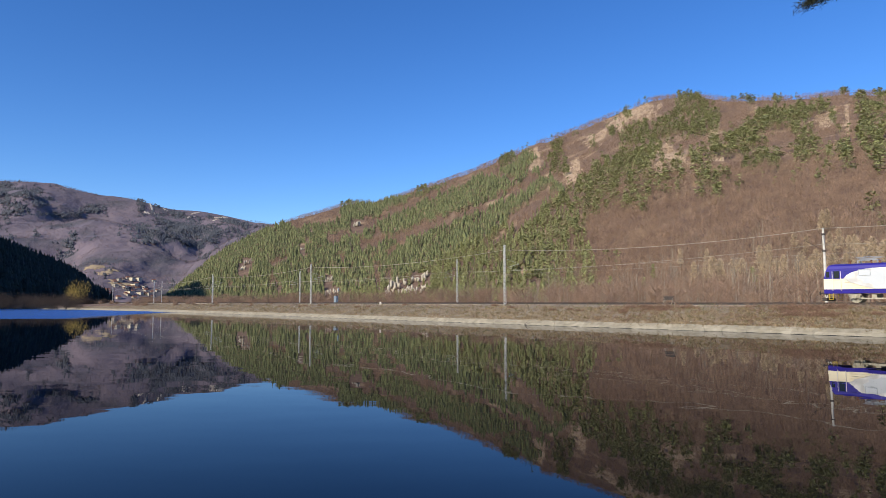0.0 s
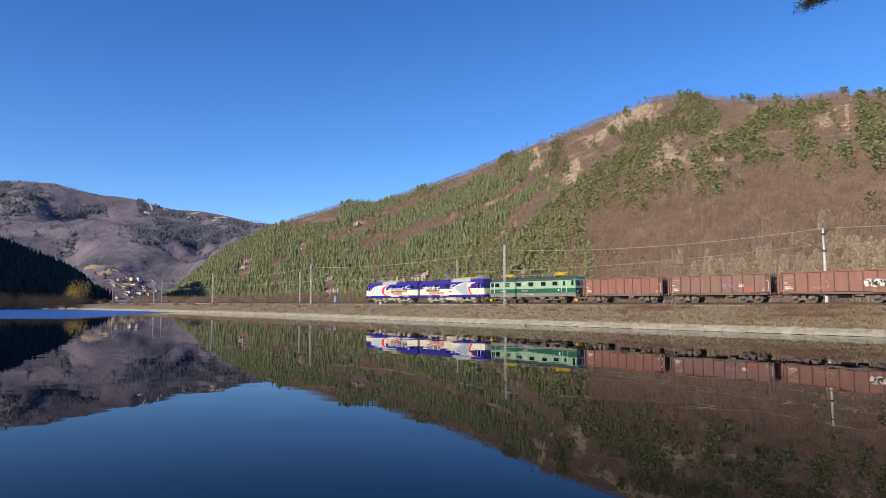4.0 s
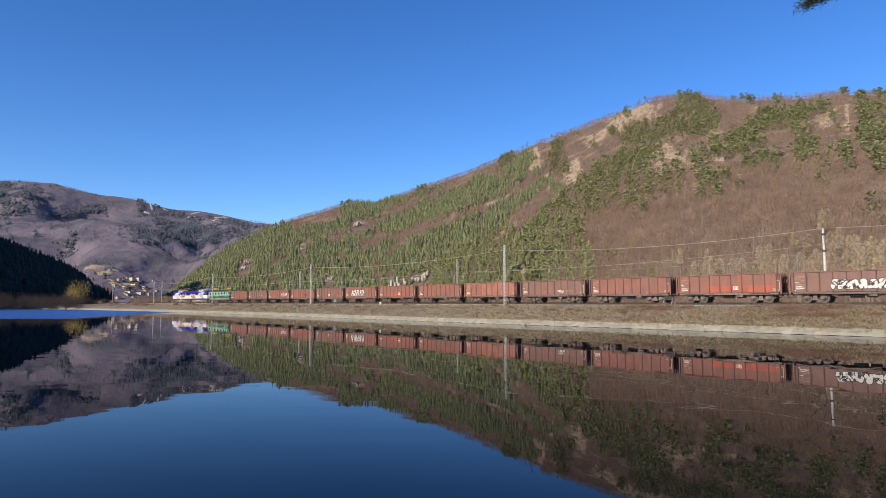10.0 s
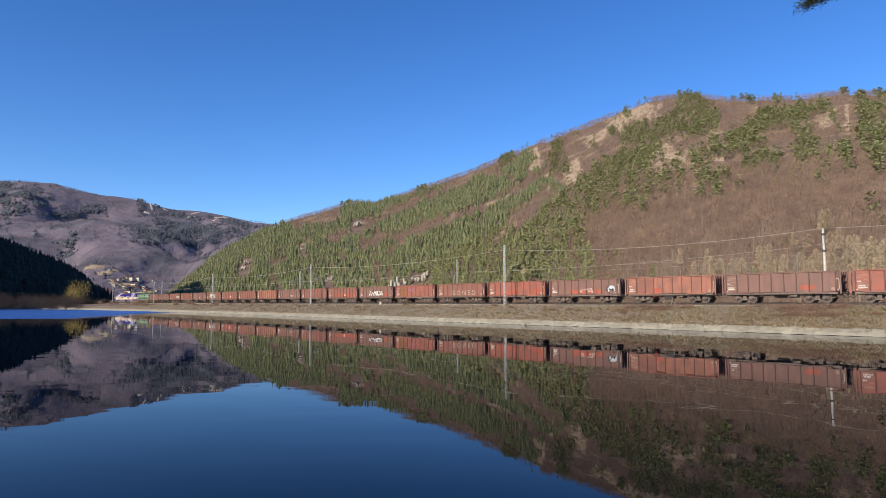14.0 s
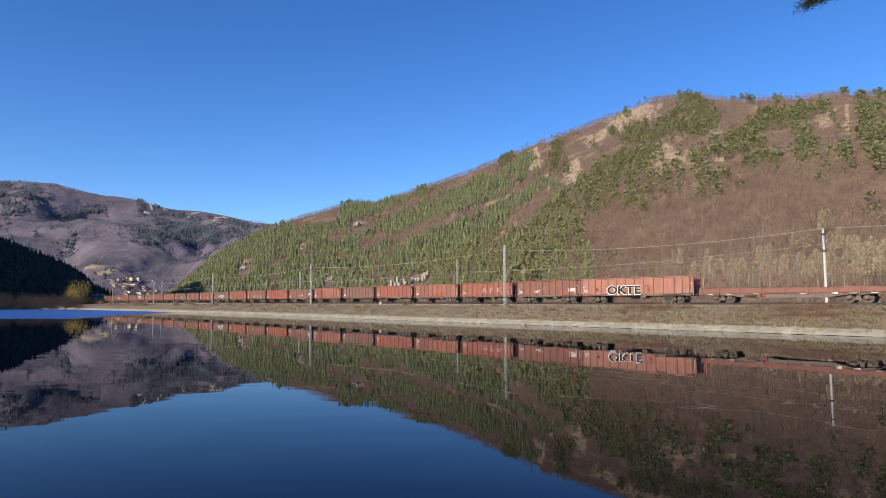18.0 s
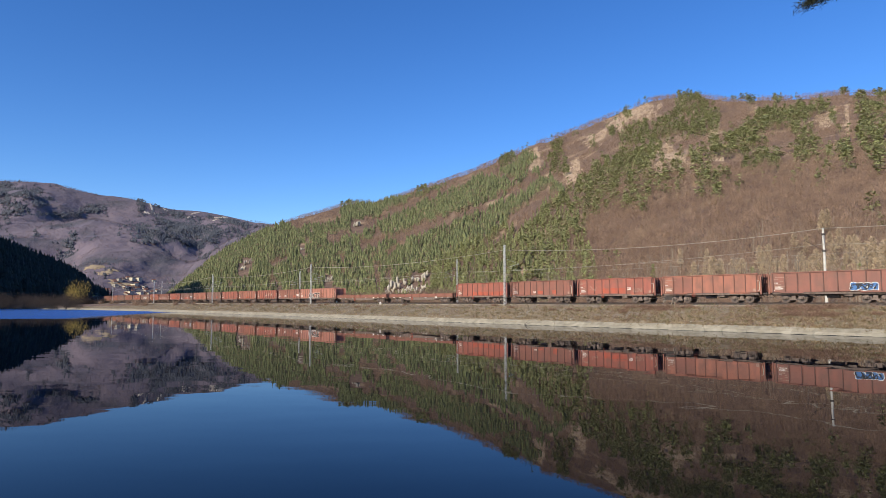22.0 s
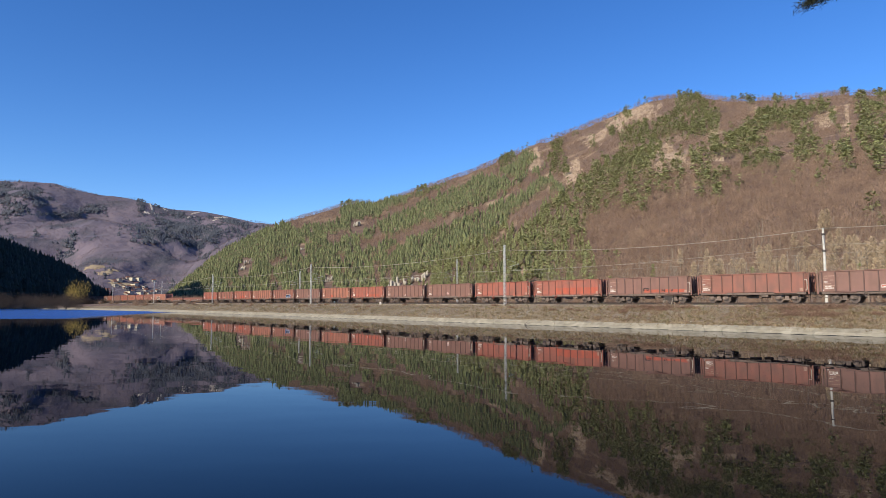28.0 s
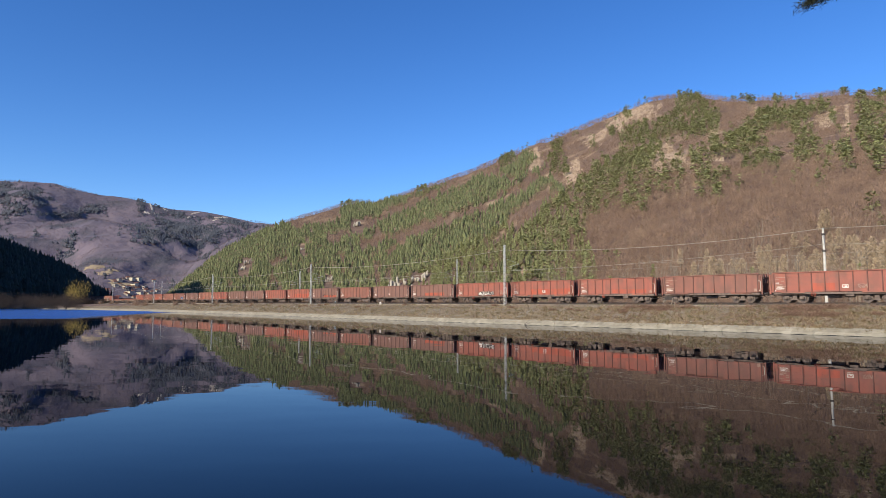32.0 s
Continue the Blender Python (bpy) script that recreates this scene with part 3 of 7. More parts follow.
def pine_tree(rng, n=70):
    """Loose crown of small clumps round a bare lower stem."""
    v, f = [], []
    v.extend([np.array([-0.012, 0, 0]), np.array([0.012, 0, 0]), np.array([0, 0, 0.9])])
    f.append((0, 1, 2))
    lobes = [(rng.rand() * 6.283, 0.30 + 0.62 * rng.rand()) for _ in range(8)]
    for k in range(n):
        la, lz = lobes[rng.randint(8)]
        z = min(0.97, lz + rng.randn() * 0.05)
        r = 0.20 * (1.1 - z) ** 0.7 * rng.rand() ** 0.5
        a = la + rng.randn() * 0.7
        c = np.array([r * math.cos(a), r * math.sin(a), z])
        i = len(v)
        v.extend([c + rng.randn(3) * (0.045, 0.045, 0.028) for _ in range(3)])
        f.append((i, i + 1, i + 2))
    return np.array(v), np.array(f)


def spiky_fir(rng, n=80):
    """A fir near enough to show its boughs: small drooping sprays in a narrow cone."""
    v, f = [np.array([-0.010, 0, 0]), np.array([0.010, 0, 0]), np.array([0, 0, 0.95])], [(0, 1, 2)]
    for k in range(n):
        z = 0.10 + 0.86 * ((k + rng.rand()) / n)
        a, r = rng.rand() * 6.283, (0.20 * (1.02 - z) + 0.012) * (0.45 + 0.65 * rng.rand())
        tip = np.array([r * math.cos(a), r * math.sin(a), z - 0.03 * rng.rand()])
        root = np.array([tip[0] * 0.25, tip[1] * 0.25, z + 0.045])
        side = np.array([-math.sin(a), math.cos(a), 0.3 * rng.randn()]) * (0.030 + 0.050 * (1 - z))
        i = len(v)
        v.extend([root, tip - side, tip + side])
        f.append((i, i + 1, i + 2))
    return np.array(v), np.array(f)


def rough_fir(rng, tiers, sides):
    """A fir with ragged bough ends standing out of the cone."""
    v, f = cone_tree(rng, tiers, sides)
    v, f = list(v), list(f)
    for k in range(15):
        z = 0.12 + 0.82 * rng.rand()
        r, a = 0.20 * (1.02 - z) + 0.015, rng.rand() * 6.283
        c = np.array([r * math.cos(a), r * math.sin(a), z])
        out = np.array([math.cos(a), math.sin(a), -0.3]) * 0.05
        side = np.array([-math.sin(a), math.cos(a), 0]) * 0.03
        i = len(v)
        v.extend([c - side - out * 0.6 + np.array([0, 0, 0.04]), c + side - out * 0.6 + np.array([0, 0, 0.04]), c + out])
        f.append((i, i + 1, i + 2))
    return np.array(v), np.array(f)


def twig_tree(rng, n=34, spread=0.23, low=0.25, thin=0.007):
    """Trunk and a fan of thin upward limbs."""
    v, f = [], []

    def sliver(a, b, wid):
        d = b - a
        side = np.cross(d, rng.randn(3))
        side = side / (np.linalg.norm(side) + 1e-6) * wid
        n0 = len(v)
        v.extend([a - side, a + side, b + side * 0.3])
        f.append((n0, n0 + 1, n0 + 2))

    top = np.array([0, 0, 0.95])
    for _ in range(2):
        sliver(np.zeros(3), top, thin * 1.7)
    for k in range(n):
        z = low + (0.9 - low) * rng.rand()
        ang = rng.rand() * 6.3
        reach = spread * (1.15 - abs(z - 0.5)) * (0.5 + 0.6 * rng.rand())
        a = np.array([0, 0, z])
        b = np.array([reach * math.cos(ang), reach * math.sin(ang), min(1.0, z + 0.20 + 0.32 * rng.rand())])
        sliver(a, b, thin * (0.8 + 0.6 * rng.rand()))
        c = b + np.array([rng.randn() * 0.06, rng.randn() * 0.06, 0.05 + 0.08 * rng.rand()])
        sliver((a + b) / 2, c, thin)
    return np.array(v), np.array(f)


def bare_crown(rng, n=46, low=0.2, wide=0.2, long=0.14, thin=0.008):
    """Leafless tree: thin stem and a rounded crown of short rising twigs."""
    v, f = [], []

    def sliver(a, b, wid):
        side = np.cross(b - a, rng.randn(3))
        side = side / (np.linalg.norm(side) + 1e-6) * wid
        i = len(v)
        v.extend([a - side, a + side, b])
        f.append((i, i + 1, i + 2))

    lean = rng.randn(2) * 0.04
    sliver(np.zeros(3), np.array([lean[0], lean[1], 0.85]), 0.008)
    for k in range(n):
        d = rng.randn(3)
        d = d / np.linalg.norm(d) * rng.rand() ** 0.4
        p = np.array([d[0] * wide + lean[0], d[1] * wide + lean[1], (low + 0.95) / 2 + d[2] * (0.95 - low) / 2])
        out = np.array([d[0] * 0.6, d[1] * 0.6, 0.8]) + rng.randn(3) * 0.3
        sliver(p, p + out * long, thin * (0.7 + 0.7 * rng.rand()))
    return np.array(v), np.array(f)


def scatter(name, templates, pos, size, wide, material, label, category, seed):
    rng = np.random.RandomState(seed)
    pick = rng.randint(len(templates), size=len(pos))
    vs, fs, n = [], [], 0
    for k, (tv, tf) in enumerate(templates):
        i = np.where(pick == k)[0]
        if not len(i):
            continue
        a = rng.rand(len(i)) * 6.283
        ca, sa = np.cos(a)[:, None], np.sin(a)[:, None]
        h, wd = size[i][:, None], (size[i] * wide[i])[:, None]
        x = (tv[None, :, 0] * ca - tv[None, :, 1] * sa) * wd + pos[i, 0:1]
        y = (tv[None, :, 0] * sa + tv[None, :, 1] * ca) * wd + pos[i, 1:2]
        z = tv[None, :, 2] * h + pos[i, 2:3]
        vs.append(np.stack([x, y, z], -1).reshape(-1, 3))
        fs.append((tf[None] + (np.arange(len(i)) * len(tv))[:, None, None]).reshape(-1, 3) + n)
        n += len(i) * len(tv)
    ob = new(name, mesh_from(name, np.concatenate(vs), np.concatenate(fs), [material]))
    return tagged(ob, label, category, kind="stuff")


def sprinkle(rng, n, t0, t1, y0, y1):
    """Even spread over the ground seen between two bearings and two distances."""
    t = t0 + (t1 - t0) * rng.rand(n)
    y = np.sqrt(y0 * y0 + (y1 * y1 - y0 * y0) * rng.rand(n))
    return t, y, t * y


def lane(rows, t, e, wobble):
    """The same for straight lanes of a given half width."""
    best = np.full(len(t), -9.0)
    for t0, e0, t1, e1, half in rows:
        dt, de = t1 - t0, e1 - e0
        u = np.clip(((t - t0) * dt + (e - e0) * de) / (dt * dt + de * de), 0, 1)
        best = np.maximum(best, 1 - np.hypot(t - t0 - u * dt, e - e0 - u * de) / half)
    return best + wobble


def build_woods():
    rng = np.random.RandomState(4)
    t, Y, X = sprinkle(rng, 86000, -0.46, 0.80, 170, 1680)
    yf, yr, zr = ridge(MAIN, t)
    q = (Y - yf) / (yr - yf)
    keep = (q > -0.02) & (q < 1.03) & (zr > 0)
    t, X, Y, q = t[keep], X[keep], Y[keep], q[keep]
    Z = height(X, Y)
    # rise of each place from the camera; stands laid out to fit its view
    e = (Z - EYE[2]) / Y
    n1, n2, n3 = fbm(t * 1100, e * 1100, 60, 61), fbm(t * 1100, e * 1100, 26, 62, 3), fbm(t * 1100, e * 1100, 9, 68, 2)
    rough = 0.45 * n1 + 0.5 * n2 + 0.35 * n3
    # closed firs at the far end, stands of pines round the summit, loose groups beyond it
    edge = np.interp(e, [-0.1, 0.02, 0.10, 0.16, 0.22, 0.30], [0.25, 0.25, 0.23, 0.20, 0.16, 0.05]) + 0.02 * n2
    crest = np.interp(t, [-0.46, -0.28, -0.17, -0.06, 0.06, 0.16], [0.015, 0.128, 0.152, 0.166, 0.204, 0.245]) + 0.006 * n2
    open_lane = lane(LANES, t, e, 0.9 * n2 + 0.8 * n3)
    fir = (t < edge) & (e < crest) & (open_lane < 0.12) & (n1 * 0.5 + n2 * 0.6 + n3 * 0.8 < 0.55)
    groves = np.maximum(np.maximum(stand(PINE_BELT, t, e, rough), stand(EAST_PINES, t, e, rough)), stand(CREST_PINES, t, e, rough * 0.5))
    pine = np.clip(groves * 5 + 0.6, 0, 0.85) * (t > -0.2)
    pine = np.where(fir, 0.0, np.maximum(pine, 0.035 * (t > 0.06) * (e > 0.16) * (n2 > -0.1)))
    straw = stand(STRAW, t, e, rough * 0.9) > -0.12
    straw |= (n2 * 0.8 + n3 > np.where(t < 0.33, 0.22, 0.42)) & (t > 0.10) & (e > np.interp(t, [0.1, 0.3, 0.8], [0.21, 0.225, 0.20]))
    # open rock faces near the foot
    bare_rock = np.zeros(len(t), bool)
    for ct, ce, wd, _ in CRAGS:
        bare_rock |= (np.abs(t - ct) < wd * 0.0007) & (e > ce - 0.014) & (e < ce + 0.010)
    u = rng.rand(len(t))
    is_fir = fir & (u < 0.86) & ~bare_rock
    is_pine = ~is_fir & (u < pine * 0.46) & ~bare_rock
    clearing = straw & ~is_fir & ~is_pine
    is_bare = ~is_fir & ~is_pine & ~bare_rock & (~clearing | (u > 0.84))
    pos = np.stack([X, Y, Z - 0.3], -1)
    sz = rng.rand(len(t))
    firs = [rough_fir(np.random.RandomState(k), 3, 5) for k in range(7)]
    pines = [pine_tree(np.random.RandomState(20 + k), 72) for k in range(6)]
    near_firs = [spiky_fir(np.random.RandomState(30 + k)) for k in range(6)]
    close = is_fir & (Y < 760)
    is_fir &= ~close
    bares = [bare_crown(np.random.RandomState(40 + k), 24, thin=0.0105) for k in range(6)]
    scatter("fir_forest", firs, pos[is_fir], 6.5 + 8 * sz[is_fir] ** 2, 0.75 + 0.5 * rng.rand(is_fir.sum()), M_CONIFER, "dense green fir forest on the hillside", "forest", 71)
    scatter("fir_wood", near_firs, pos[close], 7 + 8 * sz[close] ** 2, 1.0 + 0.5 * rng.rand(close.sum()), M_PINE, "green firs at the foot of the slope", "forest", 70)
    scatter("pine_wood", pines, pos[is_pine], 9 + 9 * sz[is_pine], 1.1 + 0.5 * rng.rand(is_pine.sum()), M_PINE, "patches of green pines under the summit", "forest", 72)
    scatter("bare_wood", bares, pos[is_bare], 8 + 5 * sz[is_bare], 0.95 + 0.4 * rng.rand(is_bare.sum()), M_BARE, "leafless reddish-brown beech wood", "forest", 73)
    tus = [bare_crown(np.random.RandomState(50 + k), 30, 0.0, 0.9, 0.5, 0.085) for k in range(4)]
    few = clearing & (rng.rand(len(t)) < 0.5)
    scatter("dry_clearings", tus, pos[few], 0.9 + 0.8 * sz[few], 1.6 + 1.0 * rng.rand(few.sum()), M_STRAW, "straw-coloured clearings between the pines", "grass", 84)
    # hill across the lake: its shade is put into the needle colour
    t, Y, X = sprinkle(rng, 9000, -0.95, -0.52, 335, 1000)
    z = height(X, Y)
    keep = (z > 2.7) & (Y < np.where(Y < 690, 660, 1005))
    pos = np.stack([X, Y, z - 0.5], -1)[keep]
    scatter("spruce_forest", [cone_tree(np.random.RandomState(k), 4, 6) for k in range(5)], pos, 7 + 6 * rng.rand(len(pos)), 1.0 + 0.5 * rng.rand(len(pos)), M_SHADEDFIR, "conifer forest on the shaded hill, shade painted into the needles", "forest", 74)
    # far mountain: crowns as small tufts, distance haze tinted into their colours
    t, Y, X = sprinkle(rng, 66000, -0.75, -0.25, 1900, 4050)
    z = height(X, Y)
    e = (z - EYE[2]) / Y
    m1, m2 = fbm(t * 1100, e * 1100, 30, 64, 4), fbm(t * 1100, e * 1100, 8, 65, 2)
    dark = stand(FAR_STANDS, t, e, 0.6 * m1 + 0.6 * m2) + 0.45 * rng.randn(len(t)) > 0.1
    dark |= m1 + 0.5 * m2 + 0.3 * rng.randn(len(t)) > 0.9
    keep = (z > 30) & (Y < ridge(FAR, t)[1] - 30)
    p = np.stack([X, Y, z - 1], -1)
    k1, k2 = keep & dark, keep & ~dark
    low = [cone_tree(np.random.RandomState(k), 2, 5) for k in range(4)]
    scatter("far_fir_forest", low, p[k1], 8 + 5 * rng.rand(k1.sum()), 2.2 + 0.8 * rng.rand(k1.sum()), M_HAZYFIR, "dark firs on the far mountain", "forest", 75)
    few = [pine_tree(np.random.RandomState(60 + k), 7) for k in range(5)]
    scatter("far_bare_wood", few, p[k2], 7 + 5 * rng.rand(k2.sum()), 1.6 + 0.8 * rng.rand(k2.sum()), M_HAZYBARE, "brown leafless woods on the far mountain", "forest", 76)


build_woods()


# ---- crags on the wooded slope ----
def crag(x, y, wide, high, seed):
    rng = np.random.RandomState(seed)
    ob = tagged(new("rock_outcrop"), "pale grey limestone crag among the firs", "rock", "crags on the slope")
    ob.matrix_basis = pose(x, y, float(height(x, y)))
    for k in range(14):
        dx, dy = (rng.rand() - 0.5) * wide, rng.randn() * wide * 0.3
        v, f = blob(rng, (0, 0, 0), 1.0, 1.0)
        v = v * np.array([wide * 0.085, wide * 0.09, high * (0.12 + 0.24 * rng.rand())])
        z = float(height(x + dx, y + dy)) - float(height(x, y)) + high * 0.22
        part("boulder", mesh_from("boulder", v + np.array([dx, dy, z]), f, [M_ROCK]), None, ob)
    return ob


def on_hill(t, e):
    """Where the near hill rises to e along the bearing t."""
    yf, yr, _ = ridge(MAIN, t)
    ys = np.linspace(float(yf), float(yr), 400)
    return float(ys[np.argmin(np.abs((height(t * ys, ys) - EYE[2]) / ys - e))])


for k, (t, e, wd, hg) in enumerate(CRAGS):
    crag(t * on_hill(t, e), on_hill(t, e), wd, hg, 80 + k)


# ---- trees and brush at the foot of the hill, behind the line ----
def limb_tree(rng, n=15, spread=0.26, low=0.3, twigs=7, pale=False):
    """Bare tree: tapered trunk, rising limbs and fine twigs, as trunk and crown meshes of unit height."""
    tb, v, f = bmesh.new(), [], []
    bend = Vector((rng.randn() * 0.02, rng.randn() * 0.02, 0.55))
    bm_rod(tb, (0, 0, 0), bend, 0.013, 6, 0.009)
    bm_rod(tb, bend, (bend.x * 1.5, bend.y * 1.5, 0.96), 0.009, 5, 0.002)

    def sliver(a, b, wd):
        d = b - a
        side = np.cross(d, rng.randn(3))
        side = side / (np.linalg.norm(side) + 1e-6) * wd
        i = len(v)
        v.extend([a - side, a + side, b])
        f.append((i, i + 1, i + 2))

    for k in range(n):
        z = low + (0.9 - low) * (k + rng.rand()) / n
        ang = k * 2.4 + rng.rand()
        reach = spread * (1.1 - z) * (0.7 + 0.6 * rng.rand()) + 0.03
        a = Vector((0, 0, z))
        b = Vector((reach * math.cos(ang), reach * math.sin(ang), min(0.99, z + 0.12 + 0.16 * rng.rand())))
        bm_rod(tb, a, b, 0.005, 4, 0.0015)
        a, b = np.array(a), np.array(b)
        for _ in range(twigs):
            u = 0.3 + 0.7 * rng.rand()
            p = a + (b - a) * u
            sliver(p, p + np.array([rng.randn() * 0.045, rng.randn() * 0.045, 0.03 + 0.09 * rng.rand()]), 0.0028)
            sliver(p, p + np.array([rng.randn() * 0.06, rng.randn() * 0.06, 0.02 + 0.05 * rng.rand()]), 0.0022)
    return finish("trunk", tb, M_BARK), mesh_from("crown", v, f, [M_LARCH if pale else M_BARE])


def larch_mesh(rng):
    """Soft narrow crown of fine tan twigs on a pale stem."""
    v, f = [], []
    for k in range(1000):
        z = 0.46 + 0.52 * rng.rand() ** 1.15
        r = 0.155 * (1.04 - z) ** 0.62 * rng.rand() ** 0.5
        r *= 1.0 + 0.35 * math.sin(z * 37 + rng.rand())
        a = rng.rand() * 6.283
        p = np.array([r * math.cos(a), r * math.sin(a), z])
        d = np.array([math.cos(a) * 0.6, math.sin(a) * 0.6, 0.5]) + rng.randn(3) * 0.5
        side = np.cross(d, rng.randn(3))
        side = side / np.linalg.norm(side) * 0.0075
        i = len(v)
        v.extend([p - side, p + side, p + d * 0.03])
        f.append((i, i + 1, i + 2))
    tb = bmesh.new()
    bm_rod(tb, (0, 0, 0), (0, 0, 0.97), 0.011, 6, 0.002)
    return finish("trunk", tb, M_BARK), mesh_from("crown", v, f, [M_LARCH])


def single_tree(kind, trunk, crown, x, y, h, wide, turn, label, z=None):
    ob = tagged(new(kind), label, "bush" if "bush" in kind else "tree", "thickets on the far shore" if "bush" in kind else "trees behind the railway")
    zz = float(height(x, y)) - 0.1 if z is None else z
    ob.matrix_basis = pose(x, y, zz, rz=turn) @ Matrix.Diagonal((h * wide, h * wide, h, 1))
    part("trunk", trunk, None, ob)
    part("crown", crown, None, ob)
    return ob


def fine_pine(rng):
    tb = bmesh.new()
    bm_rod(tb, (0, 0, 0), (0, 0, 0.9), 0.014, 6, 0.004)
    v, f = [], []
    for k in range(330):
        z = 0.38 + 0.6 * rng.rand()
        ang, r = rng.rand() * 6.283, 0.16 * (1.08 - z) ** 0.6 * (0.35 + 0.65 * rng.rand())
        r *= 0.8 + 0.4 * math.sin(z * 21 + ang)
        p = np.array([r * math.cos(ang), r * math.sin(ang), z])
        for _ in range(2):
            d = rng.randn(3) * 0.022
            side = np.cross(d, rng.randn(3))
            side = side / np.linalg.norm(side) * 0.014
            i = len(v)
            v.extend([p - side, p + side, p + d * 1.4])
            f.append((i, i + 1, i + 2))
    return finish("trunk", tb, M_BARK), mesh_from("crown", v, f, [M_PINE])


def build_trees():
    rng = np.random.RandomState(9)
    bare = [limb_tree(np.random.RandomState(100 + k)) for k in range(6)]
    larch = [larch_mesh(np.random.RandomState(120 + k)) for k in range(4)]
    pine = [fine_pine(np.random.RandomState(140 + k)) for k in range(3)]
    # a belt of trees between the line and the foot of the hill
    for k in range(150):
        t = -0.05 + 0.80 * (k + rng.rand()) / 150
        back = rng.rand()
        yf = float(np.interp(t, [r[0] for r in MAIN], [r[1] for r in MAIN]))
        y = yf * (0.72 + 0.42 * back)
        u = rng.rand()
        if t > 0.37 and u < (0.22 if t < 0.50 else 0.40):
            m = larch[k % 4]
            single_tree("larch_tree", *m, t * y, y, 13 + 5 * rng.rand(), 1.0, rng.rand() * 360, "slender larch with pale tan autumn twigs")
        elif u > 0.93 or (t < 0.28 and u > 0.6) or (t > 0.58 and u > 0.76):
            m = pine[k % 3]
            single_tree("pine_tree", *m, t * y, y, 10 + 5 * rng.rand(), 1.0, rng.rand() * 360, "green pine standing among bare trees")
        else:
            m = bare[k % 6]
            single_tree("bare_tree", *m, t * y, y, 10 + 7 * rng.rand(), 0.9, rng.rand() * 360, "leafless grey-brown tree with pale trunk")
    # fine bare wood covering the lower slope
    fine = [bare_crown(np.random.RandomState(160 + k), 62, 0.25, 0.17, 0.09, 0.0058) for k in range(6)]
    t, Y, X = sprinkle(rng, 16000, -0.1, 0.80, 150, 620)
    yf, yr, zr = ridge(MAIN, t)
    q = (Y - yf) / (yr - yf)
    keep = (q > -0.12) & (q < 0.36) & (t > 0.20 + 0.05 * fbm(X, Y, 60, 66))
    pos = np.stack([X, Y, height(X, Y) - 0.2], -1)[keep]
    scatter("lower_bare_wood", fine, pos, 7 + 5 * rng.rand(len(pos)), 0.95 + 0.4 * rng.rand(len(pos)), M_BARE, "leafless reddish-brown wood on the lower slope", "forest", 77)
    # scattered pale larches standing up out of the brown wood
    lar = [(np.array([tuple(v.co) for v in c.vertices]), np.array([tuple(p.vertices) for p in c.polygons])) for _, c in larch]
    t, Y, X = sprinkle(rng, 45, 0.42, 0.78, 190, 310)
    pos = np.stack([X, Y, height(X, Y)], -1)
    keep = fbm(X, Y, 60, 67) > -0.05
    scatter("larch_grove", lar, pos[keep], 13 + 5 * rng.rand(keep.sum()), 1.0 + 0.3 * rng.rand(keep.sum()), M_LARCH, "pale tan larches scattered through the brown wood", "forest", 78)
    stem = [(np.array([(-0.010, 0, 0), (0.010, 0, 0), (0.02 * k, 0, 1), (0, -0.010, 0), (0, 0.010, 0), (0, 0.02 * k, 0.9)]), np.array([(0, 1, 2), (3, 4, 5)])) for k in (-2, -1, 0, 1, 2)]
    t, Y, X = sprinkle(rng, 3600, -0.05, 0.78, 150, 400)
    q = (Y - np.interp(t, [r[0] for r in MAIN], [r[1] for r in MAIN])) / 900
    keep = (q > -0.12) & (q < 0.12)
    pos = np.stack([X, Y, height(X, Y) - 0.2], -1)[keep]
    scatter("pale_trunks", stem, pos, 6 + 6 * rng.rand(len(pos)), 1.0 + 0.6 * rng.rand(len(pos)), M_BARK, "slim pale birch trunks along the wood's edge", "trees", 83)
    # brush along the far side of the line
    brush = [twig_tree(np.random.RandomState(180 + k), 40, 0.55, 0.05, 0.006) for k in range(5)]
    n = 1500
    s, w = rng.rand(n) * 420 - 40, 17 + 40 * rng.rand(n) ** 1.5
    pts = np.array([along(a, b)[0] for a, b in zip(s, w)])
    pts[:, 2] = np.maximum(height(pts[:, 0], pts[:, 1]), 1.0)
    scatter("brushwood", brush, pts, 1.5 + 3.0 * rng.rand(n) ** 2, 0.9 + 0.5 * rng.rand(n), M_BARE, "low brown brushwood behind the railway", "bushes", 79)


build_trees()


